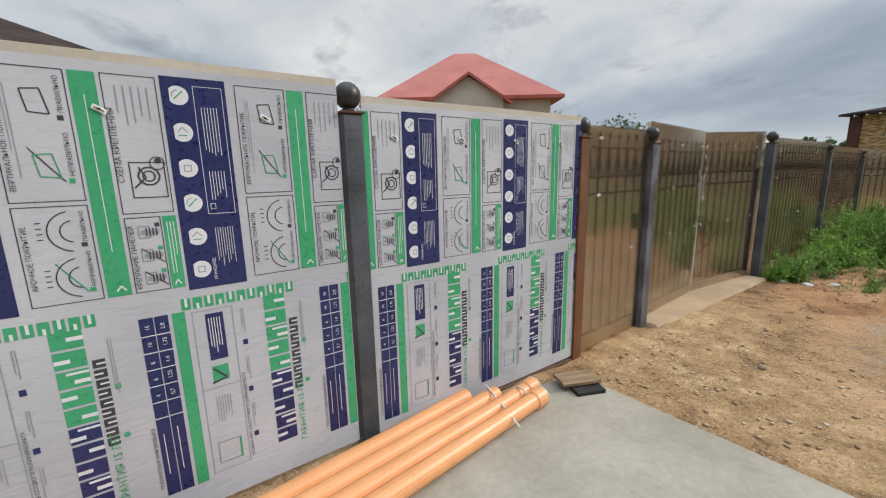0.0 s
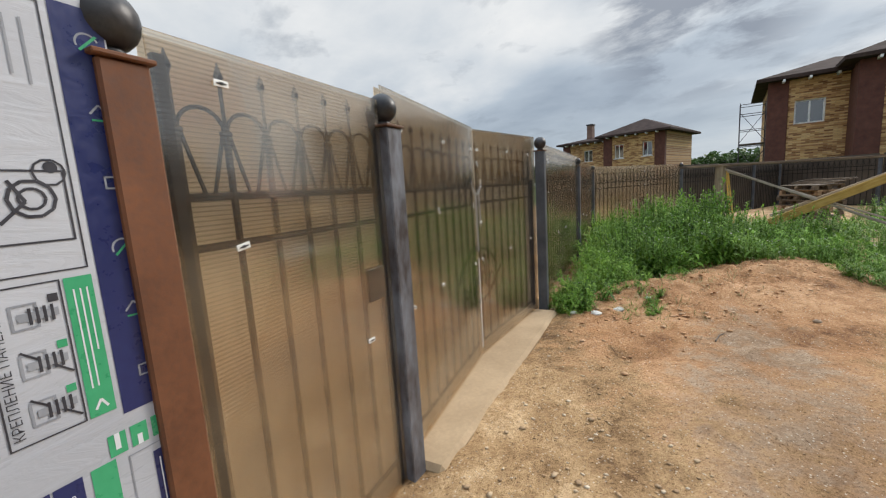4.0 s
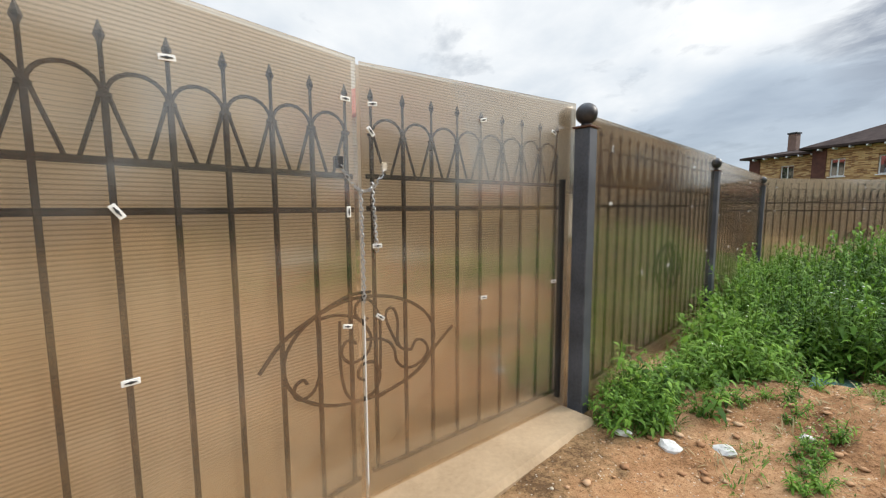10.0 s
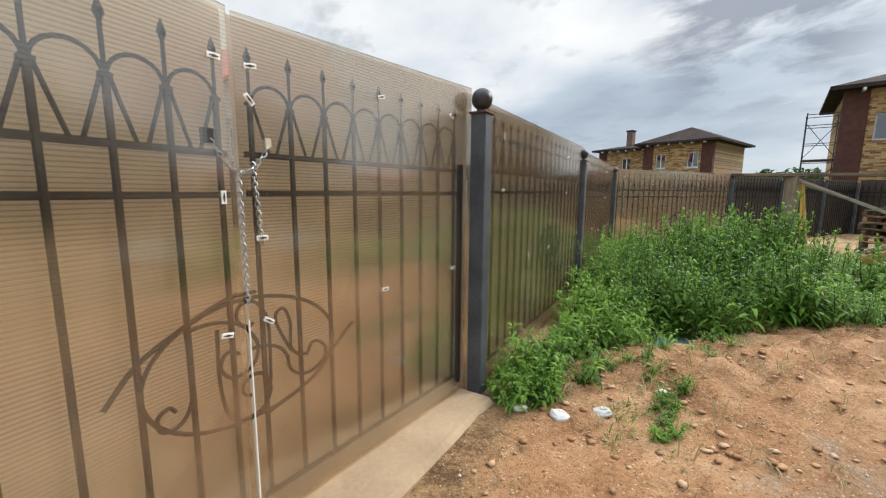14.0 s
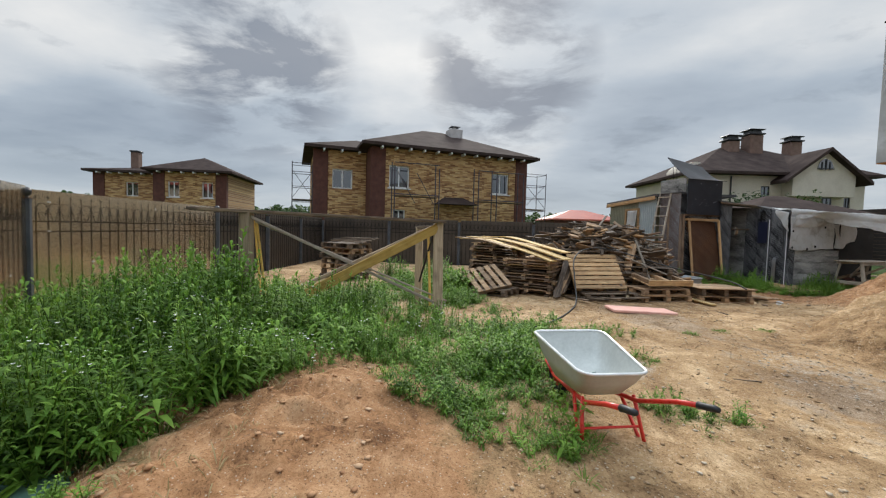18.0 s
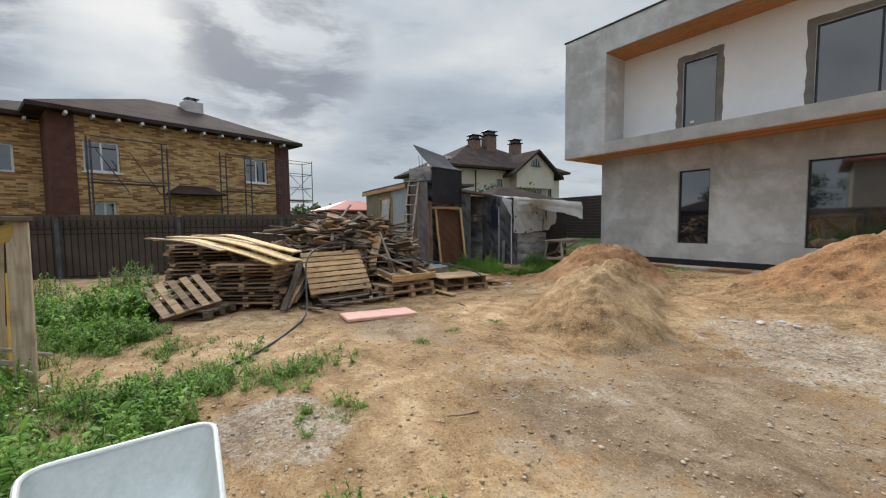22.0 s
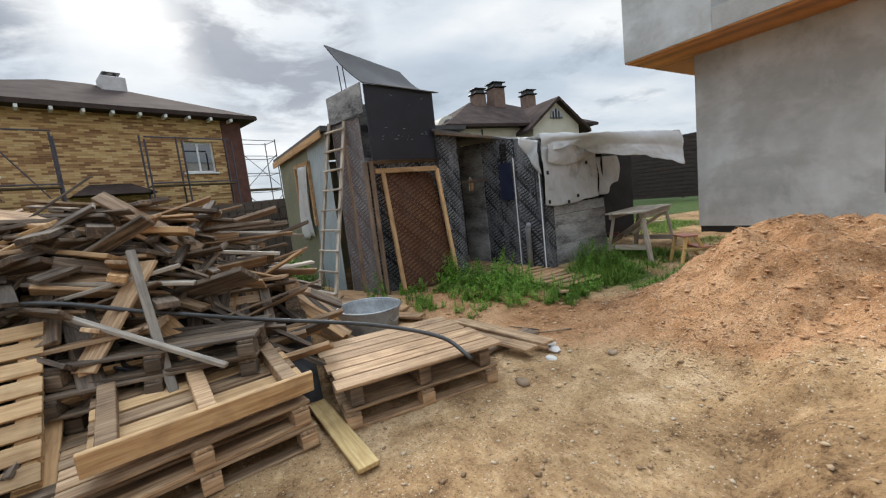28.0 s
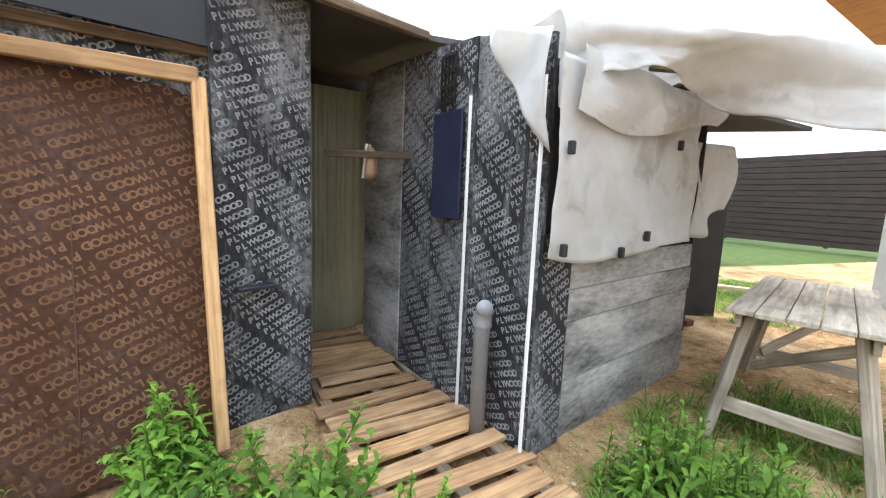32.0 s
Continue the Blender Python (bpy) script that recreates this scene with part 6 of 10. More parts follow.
def dark_house(x, y, ang, L, D, E, rise, label):
    t = thing("distant_house", pose(x, y, -0.1, 0, 0, ang), label, "house", "distant houses")
    slab_wall(t, L, E, 0.3, [(L * 0.25, L * 0.4, 1.2, 2.4)], MAT["brown_brick"])
    part("wall", G().box((0.15, D / 2, E / 2), (0.3, D - 0.6, E)), MAT["brown_brick"], t)
    part("wall", G().box((L - 0.15, D / 2, E / 2), (0.3, D - 0.6, E)), MAT["brown_brick"], t)
    window(t, L * 0.25, L * 0.4, 1.2, 2.4, 0.08, MAT["white_frame"], 0.09, (0.5,))
    hip_roof(t, 0, L, 0, D, E, rise, 0.5, "roof_dark" if "dark" in label else "roof_red")
    return t


dark_house(60, -6.5, -82, 9, 7, 3.2, 1.4, "low brick house with a dull red roof")
dark_house(-22.3, 9.4, 42, 12, 8, 6.1, 2.3, "low house with a dark tiled roof beyond the fence")
dark_house(17.5, 38, -20, 9, 7, 2.6, 1.3, "low dark-roofed house beyond the street")

# plain board fence and pale garage across the street
t = thing("board_fence", pose(-15, 16.0, -0.1, 0, 0, 18), "weathered board fence across the street", "fence")
bd = G().box((0, 0, 1.25), (0.185, 0.03, 2.5), b=0.004).mesh("board", MAT["pallet_old"])
for k in range(155):
    part("board", bd, None, t, "", pose(k * 0.2, 0, 0.0 + 0.04 * math.sin(k * 1.7)))
t = thing("pale_shed", pose(9.5, 19.5, -0.1, 0, 0, 28), "pale metal garden shed across the street", "shed")
part("wall", G().box((1.6, 1.0, 1.0), (3.2, 2.0, 2.0), b=0.02), MAT["white_wall"], t)
part("roof", G().box((1.6, 1.0, 2.06), (3.5, 2.3, 0.1), b=0.02), MAT["roof_felt"], t)


# ---- grey two-storey house on the plot ----
HOUSE = Matrix.Translation((17.55, -9.69, 0)) @ Matrix(((-0.982, 0.188, 0, 0), (-0.188, -0.982, 0, 0), (0, 0, 1, 0), (0, 0, 0, 1)))


def grey_house():
    """Local x runs along the front to the west, local -y points out of it."""
    t = thing("grey_house", HOUSE, "unfinished grey rendered house with a jutting upper storey", "house")
    L, OUT, LEFT, D = 11.0, 1.14, 0.82, 8.0
    LO, TOP = 3.73, 7.85
    low = [(2.68, 3.57, 0.73, 3.0), (5.78, 8.6, 0.70, 2.95)]
    slab_wall(t, L, LO, 0.35, low, MAT["stucco"], y=0.0, z0=0.23)
    part("wall", G().box((0.175, D / 2 + 0.175, LO / 2 + 0.115), (0.35, D - 0.35, LO - 0.23)), MAT["stucco"], t)
    part("wall", G().box((L - 0.175, D / 2 + 0.175, LO / 2 + 0.115), (0.35, D - 0.35, LO - 0.23)), MAT["stucco"], t)
    part("plinth", G().box((L / 2, D / 2 + 0.02, 0.08), (L - 0.05, D, 0.30)), MAT["black"], t, "black waterproofed base strip")
    # upper storey: a frame of cheek, sill beam and lintel round a deep recess
    up = [(2.74, 3.66, 4.25, 6.33), (5.82, 8.3, 4.17, 6.25)]
    w = slab_wall(t, L, 7.03, 0.3, [(a, b, c, d) for a, b, c, d in up], MAT["white_wall"], "recess_wall", 0.0, 4.1)
    part("cheek", G().box((-0.0 , D / 2 - OUT / 2, (LO + TOP) / 2), (1.62, D + OUT, TOP - LO), b=0.008), MAT["stucco"], t, "grey rendered end wall")
    part("sill_beam", G().box((0.81 + (L - 0.81) / 2 + 0.001, -OUT / 2 + 0.15, (LO + 4.1) / 2), (L - 0.81, OUT + 0.3, 4.1 - LO), b=0.006), MAT["ledge"], t)
    part("lintel", G().box((0.81 + (L - 0.81) / 2 + 0.001, -OUT / 2 + D / 2, (7.03 + TOP) / 2), (L - 0.81, OUT + D, TOP - 7.03), b=0.006), MAT["stucco"], t)
    part("recess_soffit", G().box((0.81 + (L - 0.82) / 2, -OUT / 2 + 0.02, 7.015), (L - 0.83, OUT - 0.05, 0.02)), MAT["soffit"], t, "orange stained timber lining")
    g = MAT["soffit"]
    n = 14
    for k in range(n):
        y = -OUT + 0.015 + k * (OUT - 0.02) / n
        part("soffit_board", G().box((L / 2 - LEFT / 2, y + 0.04, LO - 0.012), (L + LEFT - 0.02, (OUT - 0.02) / n - 0.004, 0.022), b=0.003), g, t, "orange stained soffit board")
    part("soffit_board", G().box((-LEFT / 2, D / 2, LO - 0.012), (LEFT - 0.01, D - 0.05, 0.022)), g, t)
    part("roof_flashing", G().box((L / 2 - LEFT / 2, D / 2 - OUT / 2, TOP + 0.025), (L + LEFT + 0.06, D + OUT + 0.06, 0.05), b=0.008), MAT["dark_frame"], t, "thin black metal roof edge")
    for k, (a, b, c, d) in enumerate(low):
        window(t, a, b, c, d, 0.10, MAT["dark_frame"], 0.045, () if k == 0 else (0.5,), 0.06)
    for k, (a, b, c, d) in enumerate(up):
        ww = window(t, a, b, c, d, 0.06, MAT["dark_frame"], 0.04, () if k == 0 else (0.45,), 0.06)
        rnd = random.Random(5 + k)
        # rough mortar band round the opening
        ring_o, ring_i = [], []
        N = 56
        for j in range(N):
            a2 = 2 * math.pi * j / N
            cx, cz, hw, hh = (a + b) / 2, (c + d) / 2, (b - a) / 2, (d - c) / 2
            ct, st = math.cos(a2), math.sin(a2)
            s = 1 / max(abs(ct), abs(st))
            ring_i.append((cx + hw * ct * s, cz + hh * st * s))
            e = 0.15 + 0.05 * rnd.random()
            ring_o.append((cx + (hw + e) * ct * s, cz + (hh + e) * st * s if st > -0.9 else max(cz + (hh + e) * st * s, 4.12)))
        gg = G().add([(x, -0.004, z) for x, z in ring_o] + [(x, -0.004, z) for x, z in ring_i], [(j, (j + 1) % N, N + (j + 1) % N, N + j) for j in range(N)])
        part("mortar_band", gg, MAT["dark_patch"], t, "rough dark mortar round the window")
    part("sticker", G().box((3.0, 0.075, 4.48), (0.12, 0.003, 0.07)), MAT["white_clip"], t, "white sticker on the glass")
    # rooms behind the glass stay dark
    part("floor_slab", G().box((L / 2, D / 2, LO - 0.2), (L - 0.8, D - 0.8, 0.3)), MAT["ledge"], t)
    return t


grey_house()
for k, (x, w) in enumerate(((2.2, 1.5), (4.4, 1.0), (7.2, 1.8))):
    solo("timber_pallet_board", G().box((0, 0, 0.06), (w, 0.42, 0.06), b=0.01).box((-w * 0.35, 0, 0.01), (0.08, 0.4, 0.07)).box((w * 0.35, 0, 0.01), (0.08, 0.4, 0.07)), MAT["pallet"], "low timber boards along the house wall", "boards", HOUSE @ pose(x, -0.62, gz(*(HOUSE @ Vector((x, -0.62, 0))).xy) + 0.02), "boards by the house")
solo("house_apron", G().box((2.2, -0.55, -0.05), (6.0, 0.5, 0.26), b=0.02), MAT["concrete"], "sandy concrete apron at the foot of the house", "apron", HOUSE, kind="structure")

# dark slatted boundary and a low outbuilding seen between shed and house
t = thing("slat_fence", along((33.0, -20.4), (20.0, -22.0), 0.1), "dark brown fence of level slats", "fence", "")
sl = G().box((6.5, 0, 0), (13.0, 0.03, 0.19), b=0.004).mesh("slat", MAT["gable_dark"])
for k in range(15):
    part("slat", sl, None, t, "", pose(0, 0, 0.15 + k * 0.215))
part("backing", G().box((6.5, 0.10, 1.6), (12.9, 0.02, 3.1)), MAT["pallet_old"], t)
for x in (0.1, 3.3, 6.5, 9.7, 12.9):
    part("post", G().box((x, 0.05, 1.6), (0.12, 0.06, 3.2)), MAT["gable_dark"], t)
t = thing("outbuilding", pose(24.0, -9.0, -0.1, 0, 0, -84), "low dark outbuilding with a tiled roof", "shed")
part("wall", G().box((2.5, 2.0, 1.2), (5, 4, 2.4)), MAT["brown_brick"], t)
hip_roof(t, 0, 5, 0, 4, 2.4, 1.0, 0.5)


# ---- loose things on the plot ----
def orange_pipes():
    """Four drain pipes lying side by side, tied at one end."""
    d = Vector((0.745, 0.667, 0)).normalized()
    side = Vector((0.667, -0.745, 0)).normalized()
    start = Vector((0.14, 2.46, 0.004))
    for k in range(4):
        off = side * 0.113 * k
        e = start + off + d * (0.0, 0.17, 0.44, 0.37)[k]
        s = e - d * 2.6
        t = thing("drain_pipe", span(s, e)[0], "orange plastic drain pipe lying on the slab", "pipe", "orange drain pipes")
        L = (e - s).length
        n, r = 18, 0.054
        ring = lambda x, rr: [(x, rr * math.cos(2 * math.pi * j / n), rr * math.sin(2 * math.pi * j / n)) for j in range(n)]
        g = G()
        rows = [ring(0, r), ring(L - 0.10, r), ring(L - 0.09, r + (0.008 if k > 1 else 0)), ring(L, r + (0.008 if k > 1 else 0)), ring(L, r - 0.004), ring(L - 0.4, r - 0.004)]
        for rr in rows:
            g.v += rr
        g.f += [(i * n + j, i * n + (j + 1) % n, (i + 1) * n + (j + 1) % n, (i + 1) * n + j) for i in range(len(rows) - 1) for j in range(n)]
        part("tube", g, MAT["pipe"], t, smooth=False)
        if k > 1:
            part("rim_seal", G().tube([(L + 0.002, (r + 0.004) * math.cos(2 * math.pi * j / n), (r + 0.004) * math.sin(2 * math.pi * j / n)) for j in range(n)], 0.006, 5, True), MAT["rope"], t)
    c = start + side * 0.12 + d * 0.10
    t = thing("tie_rope", Matrix.Translation(c), "white rope tied round the orange pipes", "rope")
    part("strand", G().tube([tuple(side * (-0.06 + 0.40 * k / 12) + d * (0.02 - 0.012 * k) + Vector((0, 0, 0.064 - 0.004 * k + 0.003 * math.sin(k)))) for k in range(13)], 0.007, 6), MAT["rope"], t)
    part("strand", G().tube([tuple(side * (0.13 + 0.062 * math.cos(a)) + d * 0.16 + Vector((0, 0, 0.002 + 0.064 * math.sin(a)))) for a in [math.pi * k / 10 for k in range(11)]], 0.006, 6), MAT["rope"], t)


orange_pipes()
t = thing("timber_offcut", pose(0.96, 2.68, -0.06, 0, 0, 12), "two brown timber offcuts stacked by the pipes", "offcut")
part("board", G().box((0, 0, 0.06), (0.30, 0.16, 0.03), b=0.005), MAT["pallet"], t)
part("board", G().box((0.03, -0.05, 0.02), (0.22, 0.2, 0.035), b=0.005), MAT["interior"], t)


def wheelbarrow():
    t = thing("wheelbarrow", pose(7.785, 2.315, -0.115, 0, 0, 13), "grey metal wheelbarrow with red frame and black grips", "wheelbarrow")

    def rounded(x0, x1, w0, w1, z0, z1, rad, n=5):
        """A ring of points round a tapered tray at one level."""
        cs = [(x0, -w0), (x1, -w1), (x1, w1), (x0, w0)]
        zs = [z0, z1, z1, z0]
        pts = []
        for k in range(4):
            c, p, q = Vector(cs[k]), Vector(cs[k - 1]), Vector(cs[(k + 1) % 4])
            a, b = (p - c).normalized() * rad, (q - c).normalized() * rad
            for j in range(n + 1):
                u = j / n
                s = (1 - u) ** 2 * (c + a) + 2 * u * (1 - u) * c + u * u * (c + b)
                pts.append((s.x, s.y, zs[k]))
        return pts

    rows = [rounded(-0.02, 0.83, 0.25, 0.33, 0.53, 0.62, 0.11), rounded(0.05, 0.75, 0.225, 0.285, 0.43, 0.47, 0.10), rounded(0.15, 0.62, 0.18, 0.22, 0.315, 0.315, 0.10)]
    n = len(rows[0])
    g = G()
    for r in rows:
        g.v += r
    for i in range(2):
        g.f += [(i * n + j, i * n + (j + 1) % n, (i + 1) * n + (j + 1) % n, (i + 1) * n + j) for j in range(n)]
    g.f.append(tuple(2 * n + j for j in range(n)))
    o = len(g.v)
    for r in rows:
        cx = sum(p[0] for p in r) / n
        g.v += [(cx + (p[0] - cx) * 0.994, p[1] * 0.994, p[2] + 0.004) for p in r]
    for i in range(2):
        g.f += [(o + i * n + j, o + (i + 1) * n + j, o + (i + 1) * n + (j + 1) % n, o + i * n + (j + 1) % n) for j in range(n)]
    g.f.append(tuple(o + 2 * n + j for j in range(n))[::-1])
    tray = part("tray", g, MAT["tray"], t, "galvanised metal tray", smooth=True)
    part("rim", G().tube(rows[0], 0.012, 8, True), MAT["rim"], tray, "pale rolled rim")
    for s in (-1, 1):
        part("handle_tube", G().tube([(-0.48, s * 0.25, 0.505), (-0.30, s * 0.245, 0.45), (0.05, s * 0.20, 0.305), (0.55, s * 0.13, 0.24), (0.93, s * 0.065, 0.19)], 0.017, 10), MAT["red"], t, "red steel tube", smooth=True)
        part("grip", G().tube([(-0.60, s * 0.252, 0.535), (-0.57, s * 0.252, 0.528), (-0.48, s * 0.25, 0.505), (-0.46, s * 0.25, 0.499)], [0.016, 0.021, 0.021, 0.024], 12), MAT["black"], t, "black rubber grip", smooth=True)
        part("leg", G().tube([(0.10, s * 0.20, 0.33), (0.0, s * 0.24, 0.01), (0.025, s * 0.24, -0.005), (0.06, s * 0.24, 0.01), (0.26, s * 0.185, 0.30)], 0.014, 8), MAT["red"], t, "bent red tube leg", smooth=True)
    part("cross_bar", G().tube([(0.04, -0.235, 0.12), (0.04, 0.235, 0.12)], 0.01, 8), MAT["red"], t)
    part("front_hoop", G().tube([(0.93, -0.065, 0.19), (1.12, -0.06, 0.26), (1.16, 0, 0.28), (1.12, 0.06, 0.26), (0.93, 0.065, 0.19)], 0.013, 8), MAT["red"], t, smooth=True)
    w = part("wheel", G().tube([(0.93 + 0.135 * math.cos(a), 0, 0.185 + 0.135 * math.sin(a)) for a in [2 * math.pi * k / 24 for k in range(24)]], 0.045, 10, True), MAT["black"], t, "black rubber tyre", smooth=True)
    part("wheel_rim", G().tube([(0.93, -0.03, 0.185), (0.93, 0.03, 0.185)], 0.10, 16), MAT["red"], w)
    part("axle", G().tube([(0.93, -0.075, 0.19), (0.93, 0.075, 0.19)], 0.01, 8), MAT["zinc"], t)
    rnd = random.Random(3)
    c = thing("cord", pose(7.785, 2.315, -0.115, 0, 0, 13) @ pose(0.38, 0.02, 0.325), "tangled green cord in the wheelbarrow", "cord")
    for k in range(3):
        pts = [(0.13 * math.cos(a * 1.3 + k) * rnd.uniform(0.4, 1.0), 0.15 * math.sin(a + k * 2) * rnd.uniform(0.4, 1.0), 0.012 + 0.035 * rnd.random()) for a in [0.55 * j for j in range(22)]]
        part("strand", G().tube(pts, 0.0035, 5), MAT["cord"], c)


wheelbarrow()


def trestle():
    """Gallows of heavy posts with a level beam and slanting battens."""
    t = thing("timber_trestle", pose(0, 0, 0), "rough timber trestle frame standing in the weeds", "trestle")
    p1, p2 = Vector((10.18, 6.55, 0)), Vector((11.55, 4.02, 0))
    bm = lambda a, b, w, h, mat, label="", name="batten": beam_part(t, a, b, w, h, mat, label, name)
    bm((p1.x, p1.y, gz(p1.x, p1.y) - 0.3), (p1.x, p1.y, 1.56), 0.15, 0.13, "trestle", "", "post")
    bm((p2.x - 0.12, p2.y - 0.05, gz(p2.x, p2.y) - 0.3), (p2.x + 0.06, p2.y, 1.50), 0.15, 0.13, "trestle", "", "post")
    d = (p2 - p1).normalized()
    bm(Vector((0, 0, 1.585)) + p1 - d * 0.7, Vector((0, 0, 1.525)) + p2 + d * 0.12, 0.17, 0.045, "pallet_old", "grey weathered plank", "top_beam")
    bk = Vector((0.75, 0.42, 0))
    bm(p2 + bk + Vector((0, 0, -0.3)), p2 + bk + Vector((0, 0, 1.42)), 0.13, 0.11, "trestle", "", "post")
    bm(p2 + Vector((-0.02, 0.02, 1.44)), p2 + bk * 1.1 + Vector((0, 0, 1.42)), 0.12, 0.05, "pallet_old")
    bm(p2 + Vector((0.0, 0.0, 1.42)), Vector((10.35, 5.75, 0.42)), 0.03, 0.15, "trestle_yellow", "yellow plank on edge", "brace")
    bm(p2 + Vector((0.08, 0.05, 1.46)), Vector((10.5, 5.8, 0.55)), 0.04, 0.05, "trestle", "", "brace")
    bm(p1 + Vector((0.0, -0.06, 1.50)), Vector((11.50, 3.92, 0.12)), 0.03, 0.045, "ladder_wood", "pale thin batten", "brace")
    bm(p1 + Vector((0.05, -0.1, 1.44)), Vector((11.65, 3.85, 0.18)), 0.03, 0.03, "ladder_wood", "pale thin batten", "brace")
    bm(p2 + bk * 0.5 + Vector((0, 0, 1.40)), p2 + Vector((0.02, 0.10, 0.10)), 0.04, 0.03, "trestle_yellow", "", "brace")
    bm(p2 + Vector((0.05, 0.08, 1.3)), p2 + bk + Vector((0, 0, 0.35)), 0.03, 0.03, "interior", "", "brace")
    for k in range(2):
        bm(p1 + Vector((0.12 + 0.05 * k, -0.05, 1.45)), p1 + Vector((0.10, -0.16 - 0.07 * k, 0.4)), 0.03, 0.025, "trestle_yellow", "", "brace")


def beam_part(t, a, b, w, h, mat, label="", name="batten", bev=0.006):
    m, L = span(a, b)
    g = G().box((L / 2, 0, 0), (L, w, h), b=bev)
    return part(name, g, MAT[mat], t, label, m)


trestle()


PAL = {}


def pallet(m, mat="pallet", label="wooden shipping pallet", W=0.8, group="pallets", slats=6, upside=False, skip=(), L=1.2):
    """A pallet: deck boards along x on three stringer boards, nine blocks and bottom runners."""
    t = thing("pallet", m, label, "pallet", group)
    key = (mat, W, slats, L)
    if key not in PAL:
        sw = W / slats * 0.80
        PAL[key] = [
            G().box((0, 0, 0), (L, sw, 0.021), b=0.003).mesh("deck_board", MAT[mat]),
            G().box((0, 0, 0), (W, 0.10, 0.021), b=0.003).mesh("stringer_board", MAT[mat]),
            G().box((0, 0, 0), (0.10, 0.13, 0.078), b=0.004).mesh("block", MAT[mat]),
            G().box((0, 0, 0), (L, 0.10, 0.021), b=0.003).mesh("runner", MAT[mat]),
        ]
    deck, string, block, runner = PAL[key]
    rnd = random.Random(int(abs(m.translation.x * 977 + m.translation.y * 131 + m.translation.z * 57)))
    for k in range(slats):
        if k not in skip:
            part("deck_board", deck, None, t, "", pose(rnd.uniform(-0.012, 0.012), -W / 2 + (k + 0.5) * W / slats + rnd.uniform(-0.008, 0.008), 0.1335, 0, 0, rnd.uniform(-0.6, 0.6)))
    for x in (-L / 2 + 0.06, 0, L / 2 - 0.06):
        part("stringer_board", string, None, t, "", pose(x, 0, 0.1115, 0, 0, 90))
        for y in (-W / 2 + 0.05, 0, W / 2 - 0.05):
            part("block", block, None, t, "", pose(x, y, 0.0605))
    for y in (-W / 2 + 0.05, 0, W / 2 - 0.05):
        part("runner", runner, None, t, "", pose(0, y, 0.0105))
    return t


def stack(cx, cy, z0, ang, n, mats, seed, W=0.8, jitter=0.05, group="stacked pallets", label="weathered pallet in a leaning stack"):
    rnd = random.Random(seed)
    for k in range(n):
        pallet(pose(cx + rnd.uniform(-jitter, jitter), cy + rnd.uniform(-jitter, jitter), z0 + 0.1462 * k, rnd.uniform(-0.4, 0.4), rnd.uniform(-0.4, 0.4), ang + rnd.uniform(-4, 4)), mats[k % len(mats)], label, W, group)


def flat_stack(cx, cy, z0, ang, n, L, W, seed, label):
    """Knocked-down pallet decks piled flat: broad boards over three cross boards."""
    rnd = random.Random(seed)
    mats = ("batten_wood", "pallet", "pallet_old", "batten_wood", "pallet")
    for k in range(n):
        mt = mats[k % 5]
        key = ("flat", mt, L, W)
        if key not in PAL:
            PAL[key] = [G().box((0, 0, 0), (L, 0.105, 0.023), b=0.003).mesh("deck_board", MAT[mt]), G().box((0, 0, 0), (W, 0.10, 0.042), b=0.003).mesh("cross_board", MAT[mt])]
        deck, cross = PAL[key]
        t = thing("pallet_deck", pose(cx + rnd.uniform(-0.07, 0.07), cy + rnd.uniform(-0.07, 0.07), z0 + 0.068 * k, rnd.uniform(-0.7, 0.7), rnd.uniform(-0.7, 0.7), ang + rnd.uniform(-5, 5)), label, "pallet", "piled pallet decks")
        for x in (-L / 2 + 0.07, 0.03, L / 2 - 0.07):
            part("cross_board", cross, None, t, "", pose(x + rnd.uniform(-0.03, 0.03), 0, 0.021, 0, 0, 90))
        m = int(W / 0.16)
        for j in range(m):
            if rnd.random() > 0.12:
                part("deck_board", deck, None, t, "", pose(rnd.uniform(-0.05, 0.05), -W / 2 + (j + 0.5) * W / m, 0.0545, 0, 0, rnd.uniform(-1.5, 1.5)))


flat_stack(15.70, 2.80, -0.07, 72, 17, 1.25, 1.0, 11, "weathered pallet deck in a leaning pile")
flat_stack(14.82, 1.98, -0.07, 66, 12, 1.2, 1.0, 12, "weathered pallet deck in a low pile")
stack(15.9, 7.1, -0.07, 62, 7, ("pallet_old", "pallet_old", "pallet"), 13, 0.8, 0.05)
stack(16.8, -0.75, -0.05, 80, 6, ("pallet_old",), 14, 0.9, 0.06)
stack(14.98, -0.62, 0.20, 82, 3, ("pallet_old",), 15, 0.6, 0.04)
for k in range(4):
    t = solo("loose_board", G().box((0, 0, 0), (1.4 - 0.1 * k, 0.12, 0.03), b=0.004), MAT["pallet_old"], "grey board on the pallet stack", "board", pose(15.95 + 0.05 * k, 7.05 - 0.1 * k, 0.99 + 0.031 * k, 0, 0, 60 + 9 * k), "loose boards")

